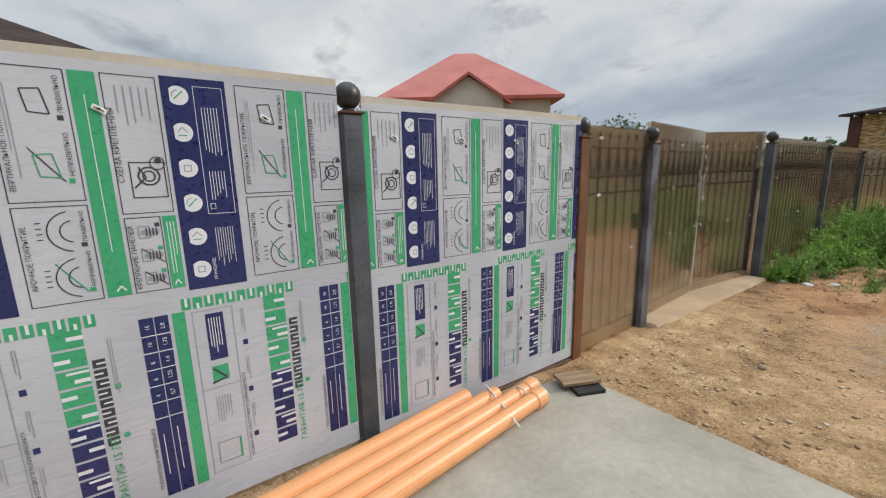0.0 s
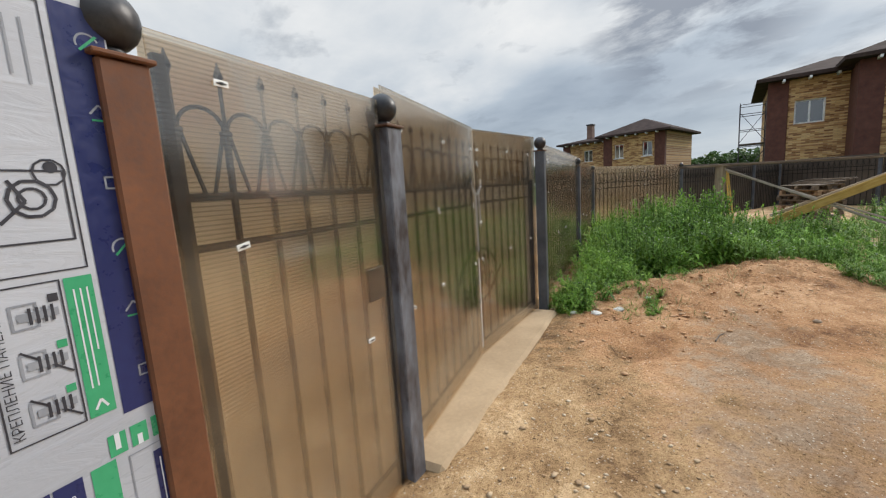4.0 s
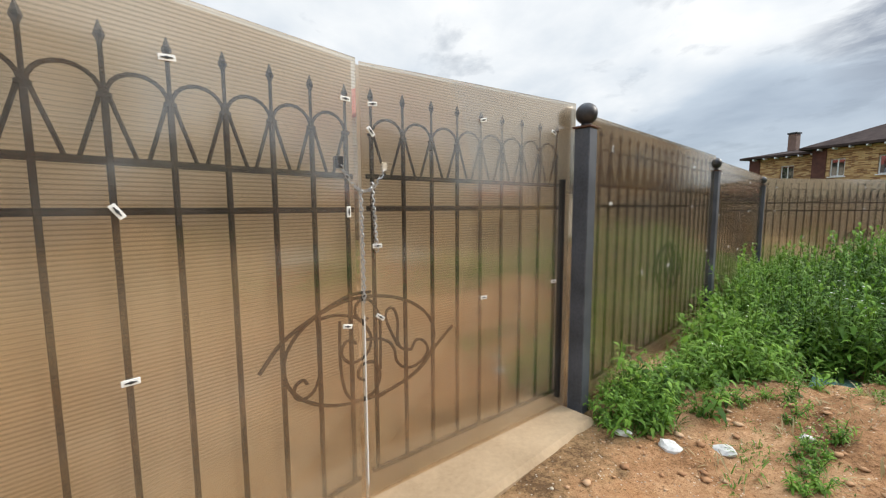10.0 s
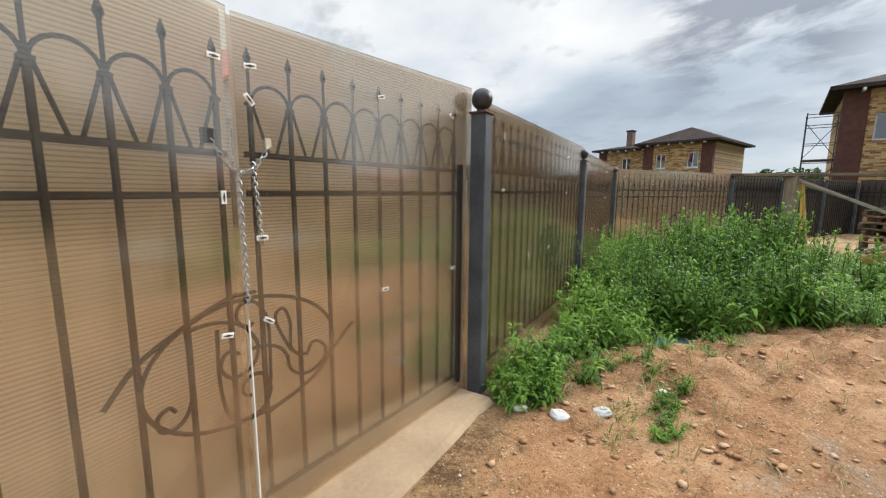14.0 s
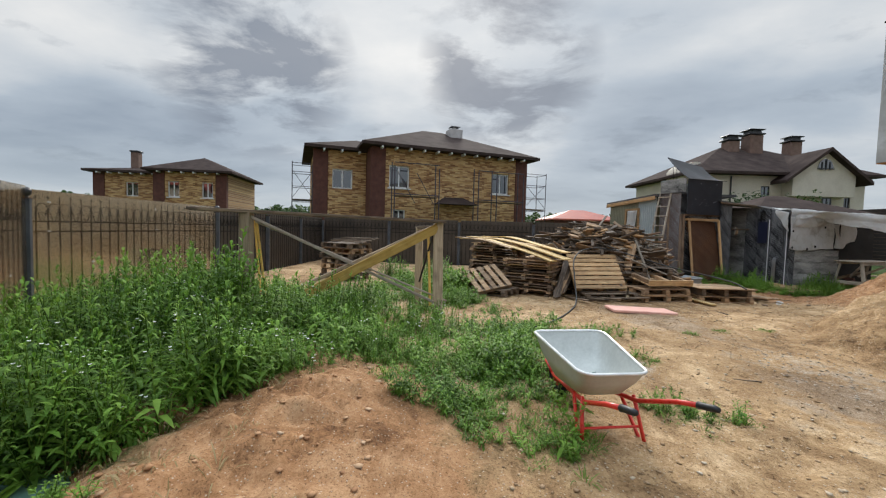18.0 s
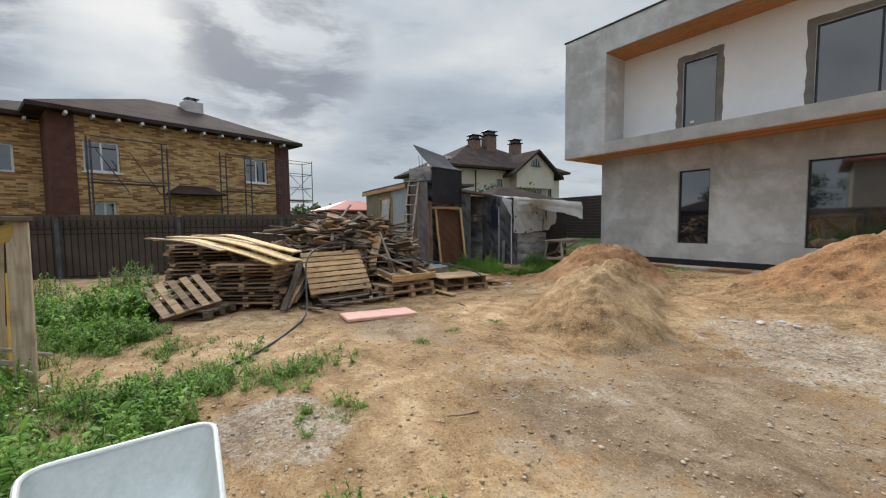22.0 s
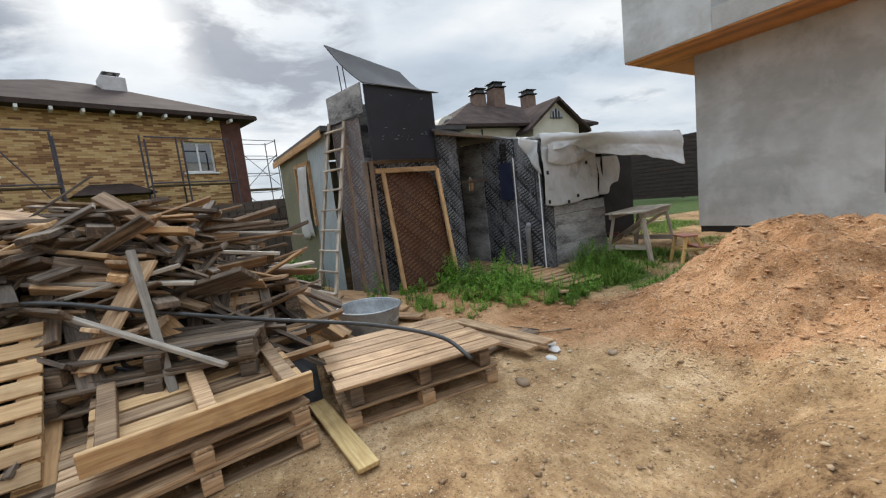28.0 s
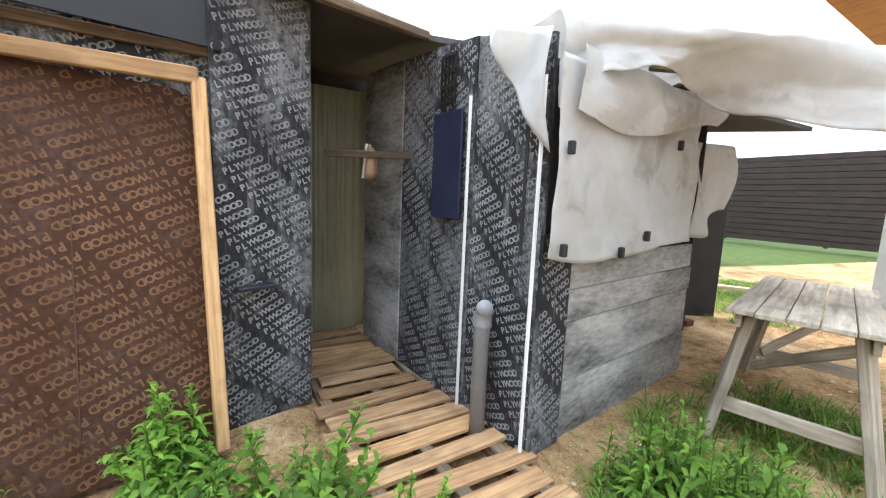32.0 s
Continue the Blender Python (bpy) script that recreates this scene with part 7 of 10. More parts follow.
# long yellow planks lying over both piles, their near ends sagging
for k, (far, near, w, lift) in enumerate((((16.35, 3.80, 1.17), (13.98, 1.66, 0.76), 0.25, 0.0), ((16.62, 3.62, 1.185), (13.92, 1.36, 0.80), 0.28, 0.028), ((16.55, 3.20, 1.20), (14.22, 1.30, 0.90), 0.22, 0.05), ((17.0, 3.3, 1.185), (14.75, 1.55, 0.98), 0.24, 0.0), ((16.2, 3.95, 1.17), (14.6, 2.55, 0.98), 0.14, 0.026))):
    far, near = Vector(far), Vector(near)
    flat = Vector((near.x - far.x, near.y - far.y, 0)).normalized()
    side = Vector((-flat.y, flat.x, 0))

    def curve(u, v, k=k, far=far, near=near, side=side, w=w, lift=lift):
        p = far.lerp(near, u)
        p.z = far.z + (near.z - far.z) * max(0.0, (u - 0.33) / 0.67) ** 1.25
        p += side * (w * (v - 0.5) + 0.02 * math.sin(3 * u + k))
        return p + Vector((0, 0, lift + 0.010 * math.sin(9 * u + 2 * k)))

    solo("plank", G().sheet(16, 1, curve, 0.024), MAT["plank_yellow"] if k < 3 else MAT["pallet_new"], "long pale yellow plank sagging over stacked pallets", "plank", None, "yellow planks")

# dark boards slid down between the pile and the leaning pallet
rnd = random.Random(64)
for k in range(11):
    lo = Vector((13.80 + 0.06 * k, 1.62 - 0.03 * k + rnd.uniform(-0.06, 0.06), -0.03 + 0.012 * k))
    hi = lo + Vector((0.85 + rnd.uniform(-0.1, 0.25), -0.42 + rnd.uniform(-0.15, 0.15), 0.62 + rnd.uniform(-0.15, 0.2)))
    m, L = span(lo, hi)
    solo("loose_board", G().box((L / 2, 0, 0), (L, rnd.choice((0.10, 0.13, 0.16)), 0.024), b=0.004), MAT[("scrap_wood", "pallet_old", "scrap_wood", "pallet")[k % 4]], "brown board slid down beside the pallet pile", "board", m, "loose boards")

# small pallet tipped against the stack
v0, v1, v3 = Vector((13.67, 3.33, -0.05)), Vector((14.12, 2.52, 0.10)), Vector((14.45, 3.38, 0.42))
ax = (v1 - v0).normalized()
ay = (v3 - v0 - ax * (v3 - v0).dot(ax)).normalized()
az = ax.cross(ay)
tip = Matrix((ax, ay, az)).transposed().to_4x4()
tip.translation = v0
t = thing("broken_pallet", tip, "small broken pallet tipped against the stack", "pallet")
for k in range(5):
    part("deck_board", G().box((0.08 + 0.19 * k, 0.42, 0.10), (0.12, 0.82, 0.02), b=0.003), MAT["pallet"], t, "", None)
for y in (0.06, 0.42, 0.78):
    part("stringer", G().box((0.46, y, 0.045), (0.92, 0.07, 0.088), b=0.004), MAT["pallet_old"], t)
pallet(pose(14.35, 3.05, -0.09, 0, 3, 60), "pallet_old", "flat weathered pallet under the tipped one", 0.7)

# pale pallet leaning on the heap, and the one it stands on
a, b, c = Vector((14.16, 1.10, 0.13)), Vector((14.36, -0.09, 0.15)), Vector((14.80, 1.20, 0.90))
ax = (b - a).normalized()
ay = (c - a - ax * (c - a).dot(ax)).normalized()
az = ax.cross(ay)
lean = Matrix((ax, ay, az)).transposed().to_4x4()
lean.translation = a
t = thing("pallet", lean, "fresh pale pallet leaning on the scrap heap", "pallet", "pallets")
for k in range(8):
    part("deck_board", G().box((0.6, 0.055 + 0.124 * k, 0.0), (1.22, 0.098, 0.022), b=0.003), MAT["pallet_new"], t)
for x in (0.06, 0.6, 1.14):
    part("stringer", G().box((x, 0.49, -0.058), (0.10, 0.98, 0.09), b=0.004), MAT["pallet_new"], t)
pallet(pose(14.45, 0.40, -0.07, 0, 2, 97), "pallet_old", "broken grey pallet under the leaning one", 0.9, slats=7, skip=(2, 5))
for k in range(5):
    solo("loose_board", G().box((0, 0, 0), (0.75, 0.11, 0.025), b=0.004), MAT["pallet_old"], "grey broken board lying on the sand", "board", pose(13.85 + 0.04 * k, 1.15 - 0.30 * k, -0.04 + 0.01 * k, 0, 5, 20 + 14 * k), "loose boards")

# two pallets and a dismantled one upside down on top
PA = pose(14.55, -0.77, -0.085, 0, 0, 106)
pallet(PA, "pallet", "sound pallet on the ground", 0.9, slats=7)
pallet(PA @ pose(0.03, -0.02, 0.1462, 0, 0, 2), "pallet", "pallet stacked on another", 0.9, slats=7)
ax, ay = Vector((0.28, -0.96, 0)).normalized(), Vector((0.93, 0.272, 0.16)).normalized()
flip = Matrix((ax, ay, ax.cross(ay))).transposed().to_4x4()
flip.translation = (14.03, -0.43, 0.30)
t = thing("broken_pallet", flip, "half dismantled pale pallet lying deck down", "pallet")
for k in range(5):
    part("deck_board", G().box((0.54, 0.08 + 0.145 * k, -0.01), (1.10, 0.115, 0.022), b=0.003), MAT["pallet_new"] if k % 2 else MAT["pallet"], t)
for x in (0.08, 0.52, 0.97):
    part("stringer", G().box((x, 0.36, 0.046), (0.09, 0.66, 0.085), b=0.005), MAT["pallet"], t)
part("side_board", G().box((0.53, -0.02, 0.045), (1.12, 0.032, 0.13), b=0.004), MAT["pallet_new"], t)

# deck pallet, yellow plank under it and two boards beyond
PB = pose(14.85, -2.22, -0.085, 0, 0, 93)
pallet(PB, "pallet", "pallet under a boarded deck", 1.0)
t = thing("deck_panel", PB @ pose(0, 0, 0.146, 1.5, 0, 0), "broad deck of worn pale boards on pallets", "deck")
for k in range(6):
    part("deck_board", G().box((0, -0.45 + 0.182 * k, 0.16), (1.22 + 0.05 * (k % 2), 0.165, 0.022), b=0.003), MAT["pallet"], t)
for x in (-0.5, 0.0, 0.5):
    part("stringer", G().box((x, 0, 0.075), (0.09, 0.98, 0.145), b=0.004), MAT["pallet_old"], t)
solo("plank", G().box((0, 0, 0), (0.95, 0.13, 0.03), b=0.004), MAT["plank_yellow"], "yellow plank lying under the pallets", "plank", span((14.75, -1.50, -0.03), (13.75, -1.72, -0.055))[0] @ pose(0.45, 0, 0), "yellow planks")
for k in range(2):
    solo("plank", G().box((0, 0, 0), (1.38, 0.15, 0.028), b=0.004), MAT["pallet"], "worn plank lying beside the pallets", "plank", pose(15.22 + 0.03 * k, -3.11 - 0.22 * k, -0.005, 0, 2, 15 - 2 * k), "loose planks")
t = solo("plank", G().box((0, 0, 0), (0.9, 0.2, 0.04), b=0.004), MAT["pallet_old"], "grey plank under the boards", "plank", pose(15.0, -3.2, -0.045, 0, 0, 100), "loose planks")


# ---- heap of scrap boards ----
def heap():
    rnd = random.Random(77)
    t = thing("scrap_wood_heap", pose(16.1, 0.25, -0.05), "tall heap of broken grey and brown boards", "wood heap")
    meshes = []
    for k in range(18):
        L, w, h = rnd.uniform(0.6, 1.9), rnd.choice((0.08, 0.11, 0.14, 0.18)), rnd.choice((0.025, 0.035, 0.05, 0.08))
        mt = rnd.choice(("scrap_wood", "scrap_wood", "scrap_wood", "scrap_wood", "pallet", "ladder_wood", "frame_wood"))
        meshes.append(G().box((0, 0, 0), (L, w, h), b=0.004).mesh("board", MAT[mt]))
    top = lambda x, y: 1.60 * math.exp(-(((x / 1.12) ** 2 + ((y + 0.05) / 1.72) ** 2) ** 1.8))
    for k in range(215):
        a, r = rnd.uniform(0, 2 * math.pi), math.sqrt(rnd.random())
        x, y = 1.35 * r * math.cos(a), 1.95 * r * math.sin(a)
        if x < -0.3 and -1.75 < y < -0.75:
            x, y = -x, -y
        h = top(x, y)
        z = max(h * rnd.uniform(0.45, 1.0) ** 0.5, 0.03)
        gx, gy = (top(x + 0.05, y) - h) / 0.05, (top(x, y + 0.05) - h) / 0.05
        head = rnd.choice((90, 90, 78, 104, 60, 125, 15)) + rnd.uniform(-18, 18)
        c, s = math.cos(radians(head)), math.sin(radians(head))
        pitch = -math.degrees(math.atan((gx * c + gy * s) * 0.75)) + rnd.uniform(-9, 9)
        part("board", meshes[rnd.randrange(len(meshes))], None, t, "", pose(x, y, z, rnd.uniform(-25, 25), max(-38, min(38, pitch)), head))
    # black dome added under the boards, painting the shade of the gaps
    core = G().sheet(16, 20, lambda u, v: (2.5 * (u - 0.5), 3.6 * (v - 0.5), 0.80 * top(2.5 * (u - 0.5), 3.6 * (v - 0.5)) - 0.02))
    part("dark_core", core, MAT["black"], t, "black sheet added inside the heap as shade for its gaps")
    big = []
    for k in range(10):
        mt = ("pallet", "scrap_wood", "scrap_wood", "pallet", "pallet_old")[k % 5]
        big.append(G().box((0, 0, 0), (rnd.uniform(0.4, 1.05), rnd.uniform(0.11, 0.2), rnd.choice((0.03, 0.045, 0.09))), b=0.005).mesh("board", MAT[mt]))
    for k in range(60):
        y = rnd.uniform(-0.8, 1.25)
        x = rnd.uniform(-1.15, -0.45)
        z = min(top(x, y) + rnd.uniform(0.0, 0.10), 1.58)
        part("board", big[k % 10], None, t, "", pose(x, y, z + 0.02, rnd.uniform(-35, 35), rnd.uniform(-38, 30), rnd.uniform(40, 140) if k % 3 else rnd.uniform(-30, 30)))
    thin = [G().box((0, 0, 0), (rnd.uniform(0.45, 1.35), rnd.uniform(0.05, 0.12), rnd.choice((0.018, 0.022, 0.03))), b=0.003).mesh("board", MAT[("scrap_wood", "pallet_old", "scrap_wood", "pallet", "scrap_wood", "pallet_old")[k % 6]]) for k in range(12)]
    for k in range(130):
        x, y = rnd.uniform(-1.35, -0.15), rnd.uniform(-1.55, 1.35)
        z = top(x, y) + rnd.uniform(-0.02, 0.13)
        slope = math.degrees(math.atan((top(x + 0.1, y) - top(x - 0.1, y)) * 5.0))
        if y < -0.6:
            z = max(z, min(0.95, 0.25 + 0.75 * (x + 1.35)) + rnd.uniform(0, 0.1))
        head = rnd.gauss(90, 32) if k % 4 else rnd.gauss(0, 25)
        s_, c_ = math.sin(radians(head)), math.cos(radians(head))
        part("board", thin[k % 12], None, t, "", pose(x, y, z, slope * s_ * 0.7 + rnd.uniform(-18, 18), -slope * c_ * 0.7 + rnd.gauss(0, 14), head))
    # black sheets and a few long pale boards on top
    for x, y, z, a, w in ((-0.9, -0.15, 0.62, 80, 0.45), (-1.05, 0.05, 0.34, 75, 0.5), (-0.50, -0.28, 0.52, 100, 0.42), (-0.30, 0.02, 1.22, 70, 0.4), (-1.25, 0.4, 0.30, 100, 0.5), (-0.55, 0.35, 0.95, 60, 0.4), (-1.05, -0.85, 0.30, 95, 0.55), (-0.8, 0.7, 0.7, 110, 0.4)):
        part("black_sheet", G().box((0, 0, 0), (0.8, w, 0.012), b=0.002), MAT["film_ply"], t, "black film-faced sheet", pose(x, y, z, rnd.uniform(-8, 8), -28, a) @ pose(0, 0, 0, 30))
    longs = [
        ((-0.75, 0.75, 1.30), (-0.95, -1.05, 1.02), 0.10, "ladder_wood"), ((-1.0, 0.15, 0.98), (-0.85, -0.95, 1.16), 0.12, "ladder_wood"),
        ((-0.85, -0.75, 1.22), (-1.35, -0.45, 0.62), 0.17, "pallet"), ((-1.05, -0.72, 1.32), (-1.55, -0.95, 0.30), 0.055, "ladder_wood"),
        ((0.35, 1.2, 1.25), (0.2, -1.4, 1.50), 0.10, "scrap_wood"), ((-0.2, 0.9, 1.42), (0.5, -1.2, 1.45), 0.09, "scrap_wood"),
        ((-0.6, 1.75, 0.55), (-0.2, -0.1, 1.45), 0.12, "scrap_wood"), ((-1.2, 0.1, 0.75), (-1.25, -0.75, 0.80), 0.10, "pallet"),
        ((-0.5, -0.1, 1.40), (-0.6, -1.65, 1.12), 0.05, "ladder_wood"), ((-0.1, -0.4, 1.48), (0.1, -1.9, 1.22), 0.07, "ladder_wood"),
        ((-1.15, -0.35, 0.95), (-1.6, -1.25, 0.55), 0.045, "ladder_wood"), ((0.1, -0.7, 1.35), (0.8, 0.8, 1.60), 0.12, "pallet"),
        ((-1.1, 1.0, 0.95), (-1.05, -0.3, 1.05), 0.09, "scrap_wood"), ((-1.3, 1.5, 0.55), (-1.2, 0.3, 0.80), 0.12, "scrap_wood"),
        ((-0.9, 2.0, 0.30), (-1.0, 1.0, 0.95), 0.14, "pallet"), ((-1.1, 1.9, 0.22), (-1.3, 1.0, 0.75), 0.10, "scrap_wood"),
    ]
    wide = [G().box((0, 0, 0), (rnd.uniform(0.7, 1.7), rnd.uniform(0.12, 0.20), rnd.choice((0.024, 0.03, 0.045))), b=0.004).mesh("board", MAT[("pallet", "ladder_wood", "pallet_old", "pallet", "scrap_wood", "batten_wood")[k % 6]]) for k in range(12)]
    for k in range(40):
        x, y = rnd.uniform(-1.15, 0.2), rnd.uniform(-1.1, 1.3)
        z = min(top(x, y) + rnd.uniform(0.0, 0.09), 1.36)
        slope = math.degrees(math.atan((top(x + 0.1, y) - top(x - 0.1, y)) * 5.0))
        part("board", wide[k % 12], None, t, "", pose(x, y, z, min(slope, 42) * 0.75 + rnd.uniform(-14, 14), rnd.gauss(0, 9), rnd.gauss(98, 20)))
    for a, b, w, mt in longs:
        beam_part(t, a, b, w, 0.028, mt, "", "board", 0.004)
    # short boards on the slope below the stacked pallets
    for k in range(34):
        x, y = rnd.uniform(-1.30, -0.55), rnd.uniform(-1.35, -0.75)
        z = max(0.80 * top(x, y), 0.02) + rnd.uniform(0.03, 0.10)
        slope = math.degrees(math.atan((top(x + 0.1, y) - top(x - 0.1, y)) * 4.0))
        part("board", (meshes if k % 3 else big)[k % 10], None, t, "", pose(x, y, z, rnd.uniform(-12, 12), -slope + rnd.uniform(-8, 8), rnd.uniform(-25, 25)) if k % 2 else pose(x, y, z, slope * 0.8, rnd.uniform(-10, 10), 90 + rnd.uniform(-25, 25)))
    # boards slid down at the shed end
    for k in range(9):
        beam_part(t, (0.25 + 0.10 * k, -1.55 - 0.06 * k, 0.85 - 0.07 * k), (-0.35 + 0.12 * k, -2.2 - 0.03 * k, 0.08 + 0.012 * k), 0.09, 0.025, "scrap_wood" if k % 3 else "pallet", "", "board", 0.004)
    for k in range(5):
        beam_part(t, (0.55 + 0.14 * k, -1.7 - 0.1 * k, 0.10 + 0.02 * k), (1.15 + 0.15 * k, -2.75 + 0.1 * k, 0.07 + 0.02 * k), 0.14, 0.04, "pallet", "", "board", 0.004)


heap()
stack(16.12, -0.98, -0.06, 12, 6, ("scrap_wood", "scrap_wood", "pallet"), 31, jitter=0.045, label="dark weathered pallet stacked in the scrap heap")
for k, (x, y, z, a, L, mt) in enumerate(((15.75, -0.85, 0.85, 60, 1.3, "pallet"), (15.95, -1.15, 0.85, 25, 1.1, "scrap_wood"), (15.8, -0.95, 0.88, 100, 1.5, "ladder_wood"), (16.1, -1.0, 0.91, 75, 1.2, "scrap_wood"))):
    solo("loose_board", G().box((0, 0, 0), (L, 0.13, 0.026), b=0.004), MAT[mt], "broken board lying on the stacked pallets", "board", pose(x, y, z, 0, 2 * (-1) ** k, a), "loose boards")
solo("foam_board", G().box((0, 0, 0.03), (1.20, 0.50, 0.055), b=0.012), MAT["foam"], "pink insulation board with faint marks on the sand", "foam board", pose(12.92, 0.17, gz(12.92, 0.17) - 0.004, 0, -1.5, 94))


def rail_curve(pts, n=90):
    """A smooth line through points."""
    P = [Vector(p) for p in pts]
    P = [P[0] * 2 - P[1]] + P + [P[-1] * 2 - P[-2]]
    out = []
    k = len(P) - 3
    for i in range(n + 1):
        u = i / n * k
        j = min(int(u), k - 1)
        f = u - j
        a, b, c, d = P[j : j + 4]
        out.append(tuple(0.5 * (2 * b + (c - a) * f + (2 * a - 5 * b + 4 * c - d) * f * f + (3 * b - a - 3 * c + d) * f ** 3)))
    return out


hose_pts = [(11.10, 2.42, gz(11.1, 2.42) + 0.02), (11.7, 2.0, gz(11.7, 2.0) + 0.015), (12.6, 1.55, gz(12.6, 1.55) + 0.015), (13.35, 1.28, 0.0), (13.85, 1.22, 0.42), (14.35, 1.12, 0.82), (14.85, 0.72, 1.02), (15.0, 0.1, 1.02), (14.95, -0.55, 0.84), (14.9, -1.2, 0.66), (14.7, -1.95, 0.50), (14.42, -2.40, 0.38), (14.16, -2.53, 0.265)]
solo("hose", G().tube(rail_curve(hose_pts), 0.0155, 10), MAT["hose"], "thick grey-black rubber hose over heap and ground", "hose", smooth=True)


def tub():
    t = thing("zinc_tub", pose(16.05, -2.20, -0.02, 1.5, -1, 0), "round zinc tub with a rolled rim and some water", "tub")
    n = 40
    prof = [(0.27, 0.0), (0.28, 0.015), (0.335, 0.30), (0.345, 0.33), (0.335, 0.335), (0.325, 0.31), (0.272, 0.03)]
    part("bucket_wall", G().lathe(prof, n), MAT["zinc"], t, smooth=True)
    part("rim", G().tube([(0.343 * math.cos(2 * math.pi * k / n), 0.343 * math.sin(2 * math.pi * k / n), 0.333) for k in range(n)], 0.012, 8, True), MAT["zinc"], t, smooth=True)
    for s in (0, math.pi):
        c = Vector((0.345 * math.cos(s + 0.6), 0.345 * math.sin(s + 0.6), 0.24))
        part("handle", G().tube([tuple(c + Vector((-math.sin(s + 0.6) * 0.06 * a, math.cos(s + 0.6) * 0.06 * a, -0.045 * (1 - a * a)))) for a in (-1, -0.6, 0, 0.6, 1)], 0.007, 6), MAT["zinc"], t)
    w = Mat("murky_water")
    w.set(Base_Color=(0.05, 0.055, 0.045), Roughness=0.05)
    part("water", G().tube([(0, 0, 0.17), (0, 0, 0.175)], 0.298, n), w.m, t, "murky water")


tub()
t = thing("beer_bottle", pose(14.02, 0.02, -0.05), "brown glass bottle with a paper label", "bottle")
part("glass", G().lathe([(0.03, 0), (0.031, 0.01), (0.031, 0.13), (0.014, 0.18), (0.013, 0.225), (0.015, 0.23)], 16), MAT["bottle"], t, smooth=True)
part("paper_label", G().tube([(0, 0, 0.04), (0, 0, 0.105)], 0.0318, 16), MAT["label"], t)

rnd = random.Random(21)


def rock(r, seed, squash=0.7):
    q = random.Random(seed)
    g = G().ball((0, 0, 0), r, 10)
    g.v = [(x * (1 + q.uniform(-0.16, 0.16)) * 1.2, y * (1 + q.uniform(-0.16, 0.16)), z * squash * (1 + q.uniform(-0.16, 0.16))) for x, y, z in g.v]
    return g


for k, (x, y, r) in enumerate(((14.25, -2.98, 0.05), (14.18, -3.82, 0.035), (6.2, 3.6, 0.03), (3.2, 2.6, 0.03), (2.5, 2.9, 0.03))):
    solo("stone", rock(r, k), MAT["stone"], "rounded brown field stone on the sand", "stone", pose(x, y, gz(x, y) + r * 0.3, 0, 0, k * 50), "field stones", smooth=True)
for k, (x, y, r) in enumerate(((4.62, 5.22, 0.045), (4.80, 5.05, 0.06), (5.05, 4.95, 0.05), (5.5, 4.9, 0.035), (9.75, -4.65, 0.055), (9.6, -4.9, 0.04), (9.35, -4.75, 0.05), (9.95, -4.4, 0.03), (10.2, -4.55, 0.04), (14.75, -3.62, 0.05), (14.6, -3.55, 0.06), (14.48, -3.42, 0.04))):
    solo("rubble_piece", rock(r, 30 + k, 0.45), MAT["rubble"], "white broken plaster lump on the dirt", "rubble", pose(x, y, gz(x, y) + r * 0.2, rnd.uniform(-15, 15), rnd.uniform(-15, 15), k * 70), "white rubble")
solo("glass_plate", G().box((0, 0, 0), (0.62, 0.36, 0.008), b=0.002), MAT["green_lid"], "greenish sheet lying in the weeds", "sheet", pose(6.75, 5.68, gz(6.75, 5.68) + 0.05, 4, 3, 35))
for k, (x, y, L, a) in enumerate(((6.3, 2.75, 0.35, 35), (13.0, -1.5, 0.25, 10), (14.9, -4.0, 0.4, 70), (15.1, -3.75, 0.35, 30), (12.3, -0.9, 0.2, 140), (5.0, 3.9, 0.3, 10), (9.2, 0.4, 0.25, 80))):
    solo("stick", G().tube([(0, 0, 0.01), (L / 2, 0.02, 0.015), (L, 0, 0.01)], [0.008, 0.007, 0.004], 6), MAT["scrap_wood"], "thin dry stick on the ground", "stick", pose(x, y, gz(x, y), 0, 0, a), "sticks")


# ---- shed and tower of old formwork boards ----
def board_panel(t, a, b, z0, z1, mat, thick=0.02, name="panel", label="", top_b=None, shift=0.0):
    """An upright sheet from plan point a to b; top_b: height at b's end."""
    m = along(a, b)
    L = math.hypot(b[0] - a[0], b[1] - a[1])
    zb = z1 if top_b is None else top_b
    g = G().prism([(0, z0), (L, z0), (L, zb), (0, z1)], thick, pose(0, shift, 0))
    ob = part(name, g, MAT[mat] if isinstance(mat, str) else mat, t, label, m)
    if mat in ("ply_black", "ply_purple"):
        stamp(ob, lambda x, z: 0.012 < x < L - 0.012 and z0 + 0.015 < z < z1 + (zb - z1) * x / L - 0.015, L, max(z1, zb), shift - 0.0015, "stamp_grey")
    return ob


GLYPH = {}


